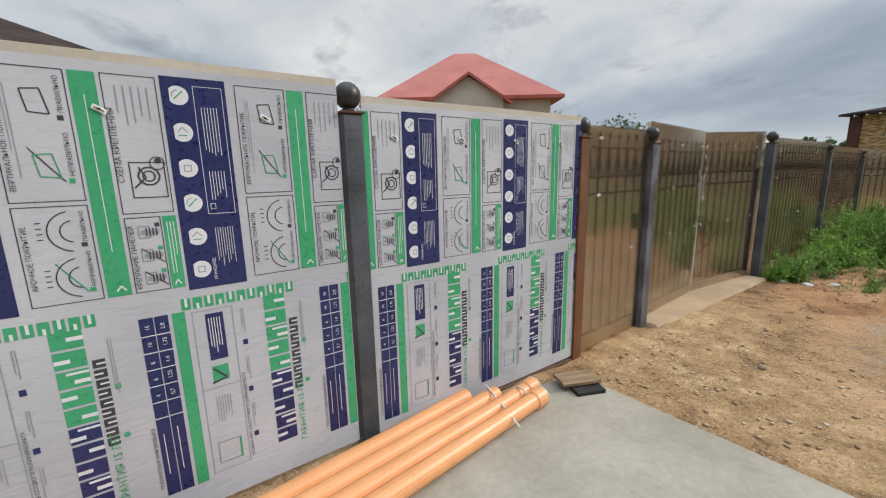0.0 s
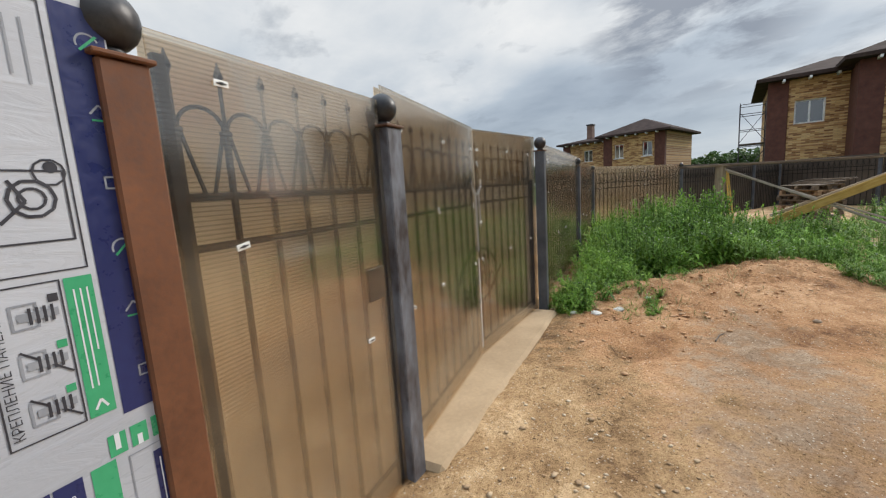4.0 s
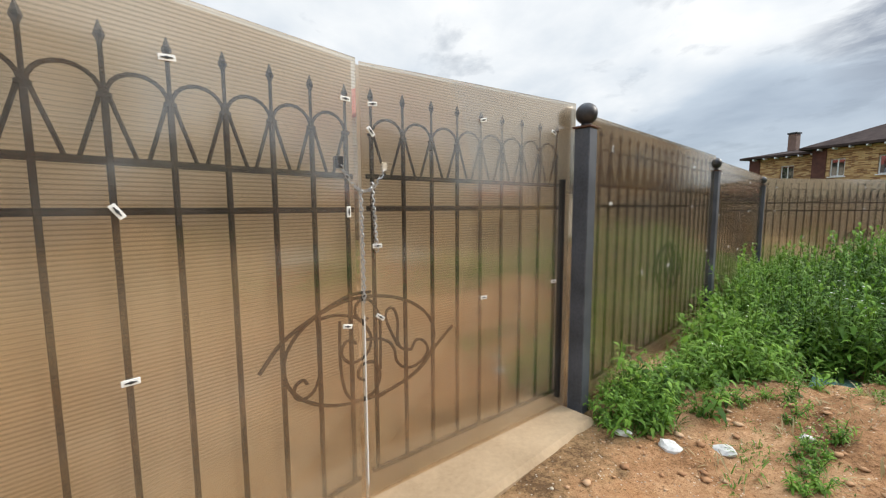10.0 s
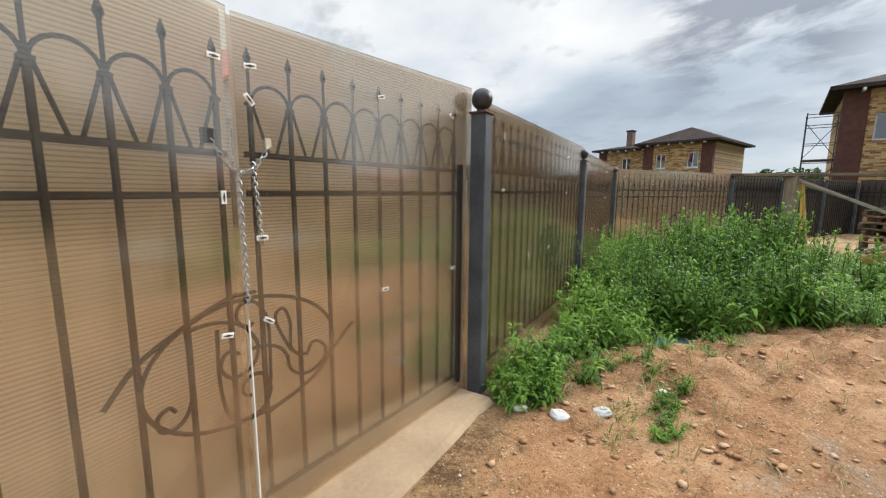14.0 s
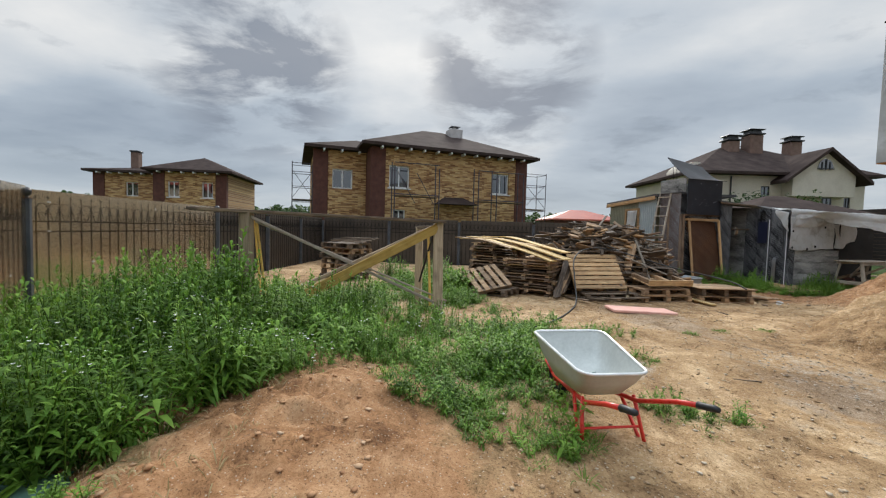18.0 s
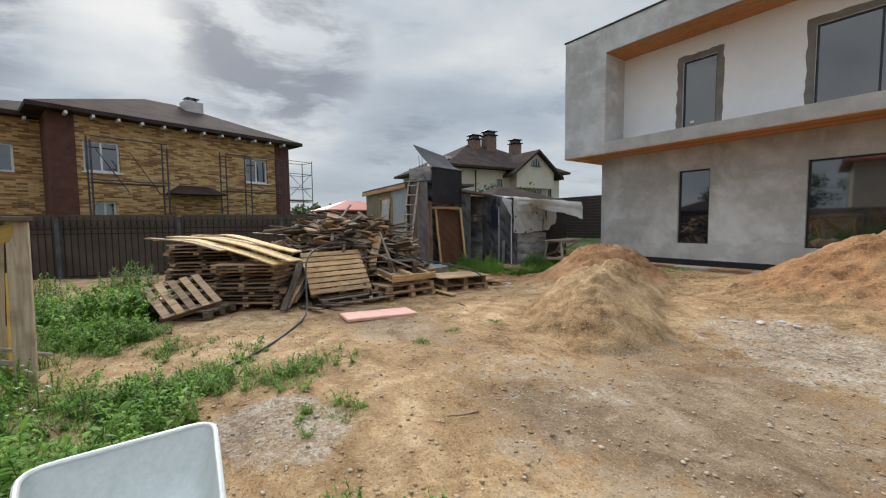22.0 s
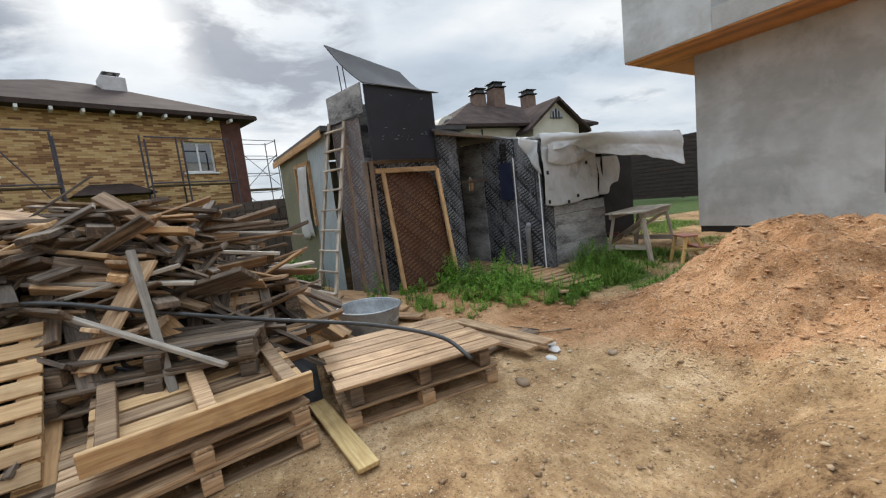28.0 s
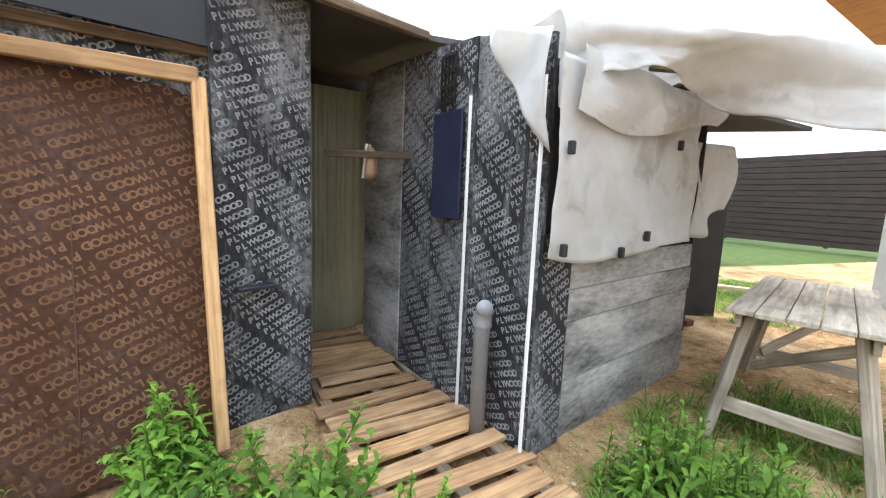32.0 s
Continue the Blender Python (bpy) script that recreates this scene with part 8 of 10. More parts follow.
def stamp(ob, within, L, H, y, ink, size=0.046, rise=24.0, lean=-44.0, apart=0.36, over=False):
    """The makers' word stamped all over a sheet: rows that climb, set in slanting columns with plain bands between."""
    word = "PLYWOOD"
    for ch in word:
        if ch not in GLYPH:
            me = text_mesh(ch, 1.0, "glyph", "CENTER", 0.038)
            me.calc_loop_triangles()
            GLYPH[ch] = (np.array([v.co[:] for v in me.vertices]), np.array([q.vertices[:] for q in me.loop_triangles]))
            bpy.data.meshes.remove(me)
    cr, sr = math.cos(radians(rise)), math.sin(radians(rise))
    cl, sl = math.cos(radians(lean)), math.sin(radians(lean))
    step = 1.16 * size / math.sin(radians(rise - lean))
    flip = -1.0 if over else 1.0
    vs, ts, o = [], [], 0
    for j in range(-int(H / apart) - 2, int((L + 1.2 * H) / apart) + 2):
        for i in range(int(H / (step * -sl)) + 4):
            ox, oz = j * apart + i * step * cl, H + 0.08 + i * step * sl
            for k, ch in enumerate(word):
                d = (k + 0.5) * size * 0.70
                x, z = ox + d * cr, oz + d * sr
                if not within(x, z):
                    continue
                v, t = GLYPH[word[6 - k] if over else ch]
                px, pz = v[:, 0] * size * flip, (v[:, 1] - 0.35) * size * flip
                vs.append(np.stack([x + px * cr - pz * sr, np.full(len(v), y), z + px * sr + pz * cr], 1))
                ts.append(t + o)
                o += len(v)
    if vs:
        tagged(part("lettering", fast_mesh("lettering", np.concatenate(vs), np.concatenate(ts), MAT[ink]), None, ob), kind="stuff")


TW_L, TW_R, TW_B = (17.47, -2.77), (17.87, -3.95), (18.32, -2.41)
TW_RB = (TW_R[0] + TW_B[0] - TW_L[0], TW_R[1] + TW_B[1] - TW_L[1])


def tower():
    t = thing("board_tower", pose(0, 0, 0), "narrow tower clad in old black formwork plywood", "tower")
    z0 = 0.05
    FOOT = (17.66, -2.71)
    board_panel(t, FOOT, (17.92, -3.96), z0, 2.12, "ply_black", label="stamped black plywood")
    board_panel(t, TW_B, FOOT, z0, 2.70, "ply_purple", label="faded stamped plywood")
    board_panel(t, TW_RB, TW_R, z0, 3.05, "ply_black")
    board_panel(t, TW_B, TW_RB, z0, 3.1, "ply_plain")
    # box on top: black film ply before, grey ply at the side
    out = 0.03
    n = Vector((TW_R[1] - TW_L[1], TW_L[0] - TW_R[0])).normalized()
    f = lambda p, k=out: (p[0] + n.x * k, p[1] + n.y * k)
    board_panel(t, f(TW_L, 0.05), f(TW_R, 0.05), 2.05, 3.10, "film_ply", name="front_board", label="black film-faced board with scuffs")
    q = random.Random(4)
    m = along(f(TW_L, 0.073), f(TW_R, 0.073))
    for k in range(20):
        x, z = 0.15 + q.random() * 0.95, 2.40 + q.gauss(0, 0.05) if k < 13 else 2.2 + 0.8 * q.random()
        part("scuff", G().box((0, 0, 0), (q.uniform(0.008, 0.045), 0.002, q.uniform(0.003, 0.007))), MAT["print_grey"], t, "pale scuff", m @ pose(x, -0.003, z, 0, q.uniform(-14, 14)))
    board_panel(t, TW_B, TW_L, 2.72, 3.13, "ply_plain", name="side_board", label="grey weathered plywood", shift=-0.035)
    # upturned roof sheet
    p00, p10 = Vector((*f(TW_L, 0.10), 3.10)), Vector((*f(TW_R, 0.10), 3.09))
    p00 += (p00 - p10).normalized() * 0.04
    p10 += (p10 - p00).normalized() * 0.10
    p01, p11 = Vector((18.02, -2.42, 3.83)), Vector((18.50, -3.70, 3.62))

    def fn(u, v):
        p = (p00.lerp(p10, u)).lerp(p01.lerp(p11, u), v)
        return p + Vector((0, 0, -0.12 * math.sin(math.pi * v) * (0.4 + 0.6 * u)))

    part("roof_sheet", G().sheet(10, 10, fn, 0.015), MAT["roof_felt"], t, "grey felt sheet, one corner upturned")
    for dx in (0.0, 0.12):
        part("wire", G().tube([(17.78 + dx, -2.62 + dx * 0.4, 3.05), (17.80 + dx, -2.60 + dx * 0.4, 3.50)], 0.008, 5), MAT["iron"], t)
    # corner battens
    for x, y in ((17.60, -2.70), (17.63, -2.80)):
        beam_part(t, (x - 0.11, y + 0.02, 0.03), (x, y, 2.05), 0.07, 0.045, "batten_wood", "", "batten")
    beam_part(t, (17.62, -2.74, 2.04), (17.88, -3.95, 2.04), 0.03, 0.05, "pallet_old", "", "batten")
    beam_part(t, (18.0, -2.55, 0.05), (18.02, -2.56, 2.65), 0.09, 0.03, "batten_wood", "", "batten")


tower()


def leaning_door():
    """Brown plywood door in a pine frame, leaning on the tower."""
    t = thing("leaning_door", pose(0, 0, 0), "brown plywood door in a pine frame leaning on the tower", "door")
    tl, tr = Vector((17.66, -2.95, 1.88)), Vector((17.80, -3.87, 1.87))
    bl, br = Vector((17.30, -2.97, 0.11)), Vector((17.58, -3.95, 0.10))
    g = G().sheet(1, 1, lambda u, v: bl.lerp(br, u).lerp(tl.lerp(tr, u), v), 0.018)
    ax = (br - bl).normalized()
    ay = ((tl - bl) - ax * (tl - bl).dot(ax)).normalized()
    W, H = (br - bl).length, (tl - bl).length
    m = Matrix((ax, ax.cross(ay) * -1, ay)).transposed().to_4x4()
    m.translation = bl
    inv = m.inverted()
    face = [((inv @ c).x, (inv @ c).z) for c in (bl, br, tr, tl)]
    ply = part("plywood", G().prism(face, 0.016, pose(0, -0.008, 0)), MAT["ply_brown"], t, "stamped brown plywood", m)
    stamp(ply, lambda x, z: -0.02 < x < W - 0.02 and 0.02 < z < H - 0.04, W, H, -0.0095, "stamp_tan", 0.050, over=True)
    off = Vector((-0.03, -0.01, 0.02))
    beam_part(t, bl + off, tl + off, 0.06, 0.05, "frame_wood", "", "stile")
    beam_part(t, br + off, tr + off, 0.06, 0.05, "frame_wood", "", "stile")
    beam_part(t, tl + off * 1.3 + Vector((0, 0.12, 0.0)), tr + off * 1.3, 0.045, 0.075, "frame_wood", "", "top_rail")
    part("crack", G().box((W * 0.50, -0.0105, H * 0.40), (0.005, 0.003, H * 0.58)), MAT["post_side"], t, "rusty split in the plywood", m)


leaning_door()


def ladder():
    t = thing("ladder", pose(0, 0, 0), "home-made grey wooden ladder leaning on the tower", "ladder")
    lt, rt = Vector((18.30, -2.37, 2.75)), Vector((17.98, -2.56, 2.75))
    lb, rb = Vector((17.88, -1.80, 0.02)), Vector((17.52, -1.99, 0.0))
    beam_part(t, lb, lt, 0.05, 0.04, "ladder_wood", "", "rail")
    beam_part(t, rb, rt, 0.05, 0.04, "ladder_wood", "", "rail")
    for k in range(9):
        u = 0.08 + 0.108 * k
        a, b = lb.lerp(lt, u), rb.lerp(rt, u)
        d = (b - a).normalized() * 0.03
        w = Vector((-0.03, 0.02, 0.0))
        beam_part(t, a - d + w, b + d + w, 0.05, 0.028, "ladder_wood", "", "rung")


ladder()


def corrugated(t, a, b, z0, z1, zb, mat, pitch=0.09, amp=0.012):
    """Ribbed metal cladding between two plan points."""
    L = math.hypot(b[0] - a[0], b[1] - a[1])
    n = max(4, int(L / pitch)) * 4
    prof = (0, 1, 1, 0)
    g = G().sheet(n, 1, lambda u, v: (u * L, amp * prof[int(round(u * n)) % 4], z0 + v * ((z1 + (zb - z1) * u) - z0)), 0.004)
    return part("cladding", g, MAT[mat], t, "ribbed metal cladding", along(a, b))


def cabin():
    t = thing("metal_cabin", pose(0, 0, 0), "small cabin clad in olive and pale blue ribbed metal", "cabin")
    A, B = (20.67, -1.61), (18.35, -2.30)
    mid = (19.17, -2.056)
    corrugated(t, mid, A, 0.0, 2.56, 2.50, "corr_green")
    corrugated(t, B, (mid[0] + 0.003, mid[1]), 0.0, 2.66, 2.56, "corr_blue")
    back = (A[0] + 0.9, A[1] - 3.0)
    board_panel(t, A, back, 0.0, 2.50, "corr_green")
    r = G().add([(20.82, -1.50, 2.50), (18.25, -2.22, 2.64), (19.2, -5.2, 2.75), (21.7, -4.6, 2.62), (20.82, -1.50, 2.58), (18.25, -2.22, 2.72), (19.2, -5.2, 2.83), (21.7, -4.6, 2.70)], [(0, 1, 2, 3), (7, 6, 5, 4), (0, 4, 5, 1), (1, 5, 6, 2), (2, 6, 7, 3), (3, 7, 4, 0)])
    part("roof", r, MAT["roof_felt"], t)
    beam_part(t, (20.80, -1.49, 2.46), (18.28, -2.21, 2.60), 0.03, 0.12, "frame_wood", "rusty orange fascia board", "fascia")
    m = along(mid, A)
    wx = -0.02
    w = part("window_frame", G().box((wx + 0.30, 0.035, 2.30), (0.72, 0.05, 0.07)).box((wx - 0.03, 0.035, 1.75), (0.06, 0.05, 1.1)).box((wx + 0.63, 0.035, 1.75), (0.06, 0.05, 1.1)), MAT["frame_wood"], t, "", m @ pose(0, 0, -0.03))
    part("cloth", G().sheet(14, 16, lambda u, v: (wx + 0.02 + 0.56 * u + 0.03 * math.sin(5 * v), 0.02 + 0.03 * math.sin(9 * u + 3 * v) + 0.02 * math.sin(17 * u), 0.98 + 1.25 * v + 0.05 * math.sin(7 * u) * (1 - v)), 0.004), MAT["cloth"], t, "white cloth hung over the window", m @ pose(0, 0.05, 0), smooth=True)
    return t


cabin()

SC, SR = (17.10, -5.40), (17.66, -7.22)
IN = (19.05, -4.92)
DL = (18.02, -4.40)


def shed():
    t = thing("plywood_shed", pose(0, 0, 0), "ramshackle shed of stamped black plywood", "shed")
    z0 = 0.06
    # strip beside the tower, its top running up
    board_panel(t, (17.78, -3.93), DL, z0, 2.46, "ply_black", label="worn stamped plywood", top_b=2.42)
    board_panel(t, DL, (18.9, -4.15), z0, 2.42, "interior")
    # wall that runs back from the front corner
    pts = [SC, (17.62, -5.27), (18.02, -5.17), (18.42, -5.07), IN]
    tops = [2.14, 2.27, 2.31, 2.34, 2.38]
    for k in range(4):
        mt = ("ply_black", "ply_black", "ply_black", "ply_plain")[k]
        board_panel(t, pts[k + 1], pts[k], z0, tops[k + 1], mt, top_b=tops[k], shift=-0.01 * (k % 2))
    for p in (pts[0], pts[1]):
        part("edge_strip", G().box((p[0] + 0.01, p[1] + 0.035, 1.0), (0.014, 0.014, 1.9)), MAT["white_wall"], t, "pale board edge")
    # corrugated inside of the doorway
    corrugated(t, (19.2, -4.05), (19.35, -5.0), z0, 2.3, 2.3, "corr_green", 0.08, 0.01)
    # added panels close the doorway behind, its shade put into their colour
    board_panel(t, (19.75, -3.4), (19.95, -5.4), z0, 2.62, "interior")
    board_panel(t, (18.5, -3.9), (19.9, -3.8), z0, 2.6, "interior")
    # front: dark corner strip, plank wall below, near-black panel as the opening's shade above
    ex = lambda s: (SC[0] + (SR[0] - SC[0]) * s, SC[1] + (SR[1] - SC[1]) * s)
    board_panel(t, ex(0.0), ex(0.13), z0, 1.22, "ply_black", shift=-0.012)
    hs = ((0.06, 0.40), (0.40, 0.74), (0.74, 0.92), (0.92, 1.10))
    for k, (a, b) in enumerate(hs):
        board_panel(t, ex(0.13), ex(1.0), a, b - 0.006, "ply_plain", thick=0.022, label="worn formwork plank", name="plank", shift=0.004 * (k % 2))
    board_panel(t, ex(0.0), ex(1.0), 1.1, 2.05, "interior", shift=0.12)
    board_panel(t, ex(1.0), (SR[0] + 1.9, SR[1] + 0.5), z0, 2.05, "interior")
    board_panel(t, (SR[0] + 0.9, SR[1] - 1.7), (SR[0] + 1.9, SR[1] + 0.5), z0, 2.0, "interior", label="near-black panel for the shade in the shed's open end")
    for p in (ex(0.0), ex(1.0)):
        beam_part(t, (p[0] + 0.15, p[1] - 0.06, 0.0), (p[0] + 0.15, p[1] - 0.06, 2.03), 0.07, 0.07, "pallet_old", "", "post")
    # roof deck, tipped to the front
    r = [(17.70, -3.86, 2.47), (18.05, -5.14, 2.36), (17.36, -5.54, 2.10), (17.45, -8.1, 2.00), (19.6, -8.0, 2.25), (19.9, -4.3, 2.60)]
    g = G().add([*r, *[(x, y, z + 0.035) for x, y, z in r]], [(5, 4, 3, 2, 1, 0), (6, 7, 8, 9, 10, 11)] + [(i, (i + 1) % 6, 6 + (i + 1) % 6, 6 + i) for i in range(6)])
    part("roof_deck", g, MAT["roof_felt"], t, "dark felted roof boards")
    beam_part(t, (17.74, -3.90, 2.44), (18.02, -5.10, 2.37), 0.05, 0.05, "pallet_old", "", "rafter")
    for k in range(3):
        beam_part(t, (17.3 + 0.25 * k, -6.2 - 0.5 * k, 2.16 + 0.02 * k), (16.75 + 0.25 * k, -7.9 - 0.2 * k, 2.10), 0.07, 0.03, "pallet_old" if k else "ladder_wood", "", "loose_batten")
    beam_part(t, (18.55, -4.52, 1.66), (18.30, -5.12, 1.66), 0.03, 0.05, "pallet_old", "", "shelf_rail")
    # hung panel, rack and drain pipe on the wall
    m = along((18.02, -5.17), SC)
    part("hung_panel", G().box((0.20, -0.04, 1.57), (0.29, 0.02, 0.64), b=0.003), MAT["navy_panel"], t, "navy board hung on the wall", m)
    rk = G()
    for k in range(4):
        rk.box((0.17, -0.03, 1.95 + 0.09 * k), (0.15, 0.012, 0.02))
    for k in range(5):
        rk.box((0.10 + 0.035 * k, -0.03, 2.08), (0.010, 0.012, 0.28))
    tagged(part("wire_rack", rk, MAT["iron"], t, "small black wire rack", m), kind="stuff")
    dp = [(17.36, -5.24, 0.03), (17.36, -5.24, 0.76), (17.34, -5.235, 0.80), (17.30, -5.22, 0.815)]
    part("drain_pipe", G().tube(dp, 0.043, 14), MAT["pvc"], t, "grey plastic drain pipe", smooth=True)
    part("pipe_collar", G().tube([(17.36, -5.24, 0.70), (17.36, -5.24, 0.77)], 0.05, 14), MAT["pvc"], t)
    part("ledge", G().box((0.17, -0.05, 0.86), (0.20, 0.07, 0.02), b=0.003), MAT["film_ply"], t, "small black ledge", along((17.78, -3.93), DL))
    part("latch", G().box((0.03, -0.012, 2.05), (0.03, 0.03, 0.05), b=0.004), MAT["iron"], t, "", along((17.78, -3.93), DL))
    return t


shed()
s = thing("slipper_pair", pose(18.50, -4.80, 1.66, 0, 0, -35), "pair of brown felt slippers hung over a rail", "slippers")
for k in range(2):
    g = G().tube([(0.055 * k + 0.0, -0.035, 0.06), (0.055 * k, -0.05, -0.02), (0.055 * k, -0.045, -0.12), (0.055 * k, -0.02, -0.17)], [0.012, 0.030, 0.042, 0.028], 12)
    sl = part("slipper", g, MAT["felt"], s, smooth=True)
    part("sole", G().tube([(0.055 * k, -0.015, 0.08), (0.055 * k, -0.012, -0.05), (0.055 * k, -0.005, -0.17)], [0.012, 0.022, 0.026], 8), MAT["rope"], sl, "pale sole")


def tarps():
    ex = lambda s, o=0.0: (SC[0] + (SR[0] - SC[0]) * s - 0.956 * o, SC[1] + (SR[1] - SC[1]) * s - 0.294 * o)

    def crease(x, y):
        """Sharp random ridges, 0 to 1."""
        a = np.array([x * 3.1 + y * 1.7]), np.array([y * 3.4 - x * 0.9])
        return float(1 - abs(2 * grain(a[0], a[1], 33) - 1)[0]) * 0.65 + float(1 - abs(2 * grain(a[0] * 2.3 + 7, a[1] * 2.3, 34) - 1)[0]) * 0.35

    def hang(u, v):
        x, y = ex(-0.03 + 0.83 * u, 0.06 + 0.02 * abs(math.sin(7 * u + 3 * v)) + 0.035 * abs((3 * u + 2 * v) % 1.0 - 0.5) + 0.02 * crease(1.6 * u, v))
        return (x, y, 1.12 + 0.90 * v - (0.03 * math.sin(5 * u) + 0.02 * abs(math.sin(9 * u))) * (1 - v))

    solo("tarpaulin", G().sheet(70, 40, hang, 0.002), MAT["cloth"], "white tarpaulin hung over the shed front", "tarpaulin", None, "white tarpaulins", smooth=True)

    def crumple(x, y):
        return math.sin(3.1 * x + 1.3 * y) * 0.5 + math.sin(7.7 * x - 4.1 * y + 1.0) * 0.3 + math.sin(15.3 * x + 9.2 * y + 2.0) * 0.2

    def over(u, v):
        """From the roof down over a line of battens, its front hanging in folds."""
        top = Vector((17.14, -5.44, 2.25)).lerp(Vector((16.22, -7.42, 2.05)), u)
        back = Vector((17.74, -5.36, 2.30)).lerp(Vector((18.35, -7.55, 2.24)), u)
        keys = (0.44, 0.25, 0.20, 0.17, 0.20, 0.30, 0.36, 0.38, 0.42, 0.46, 0.53)
        k = min(int(u * 10), 9)
        f = u * 10 - k
        drop = keys[k] + (keys[k + 1] - keys[k]) * f * f * (3 - 2 * f)
        if v < 0.5:
            p = back.lerp(top, v * 2)
            return p + Vector((0, 0, 0.02 * crumple(3 * u, 2 * v) - 0.05 * math.sin(2 * math.pi * v) + 0.022 * crease(3.3 * u, 2.4 * v)))
        w = (v - 0.5) * 2
        fold = 0.13 * abs((2.4 * u + 0.5 * w) % 1.0 - 0.5) + 0.06 * abs((5.3 * u - 0.8 * w) % 1.0 - 0.5)
        tuck = 0.34 * w * math.exp(-((u - 0.42) / 0.16) ** 2)
        fold += w * (0.030 * crease(2.2 * u, 1.1 * w) + 0.014 * crease(5.0 * u + 0.4, 2.7 * w))
        return top + Vector((-0.035 * math.sin(math.pi * min(w * 2, 1)) - fold * w * 0.9 + tuck, 0.03 * fold * w - 0.10 * u * u * w * (1 - w), -drop * w + 0.012 * crumple(5 * u, 2 * w)))

    solo("tarpaulin", G().sheet(120, 48, over, 0.002), MAT["cloth"], "crumpled white sheet draped from the shed roof over battens", "tarpaulin", None, "white tarpaulins", smooth=True)

    def flap(u, v):
        x, y = ex(0.82 + 0.42 * u + 0.04 * (1 - v), 0.03 + 0.06 * math.sin(6 * u + 3 * v))
        return (x, y, 1.16 + 0.16 * u + (0.70 - 0.16 * u) * v - 0.05 * math.sin(5 * u) * (1 - v))

    solo("tarpaulin", G().sheet(24, 16, flap, 0.004), MAT["cloth"], "torn white flap at the end of the shed", "tarpaulin", None, "white tarpaulins", smooth=True)

    def band(u, v):
        """Loose strip between the hung sheet and the awning, pulled in flat folds."""
        a = Vector((*ex(0.02 + 0.80 * u, 0.10 + 0.06 * u), 2.06 - 0.02 * u))
        fold = abs((2.6 * u + 0.8 * v) % 1.0 - 0.5)
        return a + Vector((-0.07 * fold - 0.04 * math.sin(math.pi * v), 0, -(0.22 + 0.10 * math.sin(4 * u + 0.5)) * v))

    solo("tarpaulin", G().sheet(40, 12, band, 0.004), MAT["cloth"], "folded strip of white sheeting above the hung tarpaulin", "tarpaulin", None, "white tarpaulins")
    for k, (s, z) in enumerate(((0.02, 1.16), (0.02, 1.62), (0.30, 1.12), (0.45, 1.20), (0.62, 1.75))):
        solo("sheet_clip", G().box((0, 0, 0), (0.03, 0.03, 0.06), b=0.005), MAT["black"], "black clip pinning the white sheet", "clip", along(SC, SR) @ pose((s - 0.02) * 1.9, -0.125, z), "sheet clips")

    def corner(u, v):
        a = Vector((17.42, -5.30, 2.24)).lerp(Vector((17.06, -5.40, 2.14)), u)
        b = Vector((17.28, -5.33, 1.72)).lerp(Vector((17.06, -5.42, 1.60)), u)
        p = a.lerp(b, v * (0.45 + 0.55 * u))
        return p + Vector((0, 0.055 + 0.03 * math.sin(6 * u + 4 * v), 0))

    solo("tarpaulin", G().sheet(12, 12, corner, 0.004), MAT["cloth"], "white sheet wrapped round the shed corner", "tarpaulin", None, "white tarpaulins", smooth=True)


tarps()


def work_table():
    A, B, C, D = Vector((16.89, -6.47, 0)), Vector((17.50, -7.80, 0)), Vector((16.90, -8.15, 0)), Vector((16.30, -6.68, 0))
    ax = ((B - A) + (C - D)).normalized()
    m = Matrix.Translation((A + B + C + D) / 4 + Vector((0, 0, 0.04))) @ pose(0, 0, 0, 0, 0, math.degrees(math.atan2(ax.y, ax.x)))
    t = thing("work_table", m, "rough pale trestle work table with plank top", "table")
    for k in range(5):
        part("top_plank", G().box((0, -0.25 + 0.125 * k, 0.80), (1.52 + 0.03 * (k % 2), 0.12, 0.028), b=0.004), MAT["ladder_wood"], t)
    for s in (-1, 1):
        part("apron", G().box((0, s * 0.26, 0.745), (1.4, 0.03, 0.08), b=0.004), MAT["ladder_wood"], t)
    for x in (-0.62, 0.62):
        for s in (-1, 1):
            beam_part(t, (x + 0.06 * (1 if x > 0 else -1), s * 0.36, -0.06), (x, s * 0.22, 0.77), 0.075, 0.05, "ladder_wood", "", "leg")
        beam_part(t, (x + 0.03, -0.33, 0.22), (x + 0.03, 0.33, 0.22), 0.03, 0.085, "ladder_wood", "", "stretcher")
        beam_part(t, (x, -0.22, 0.70), (x - 0.45 * (1 if x > 0 else -1), 0.22, 0.35), 0.03, 0.06, "ladder_wood", "", "brace")
    beam_part(t, (-0.6, 0.30, 0.30), (0.6, 0.31, 0.45), 0.03, 0.08, "pallet_old", "", "brace")


work_table()


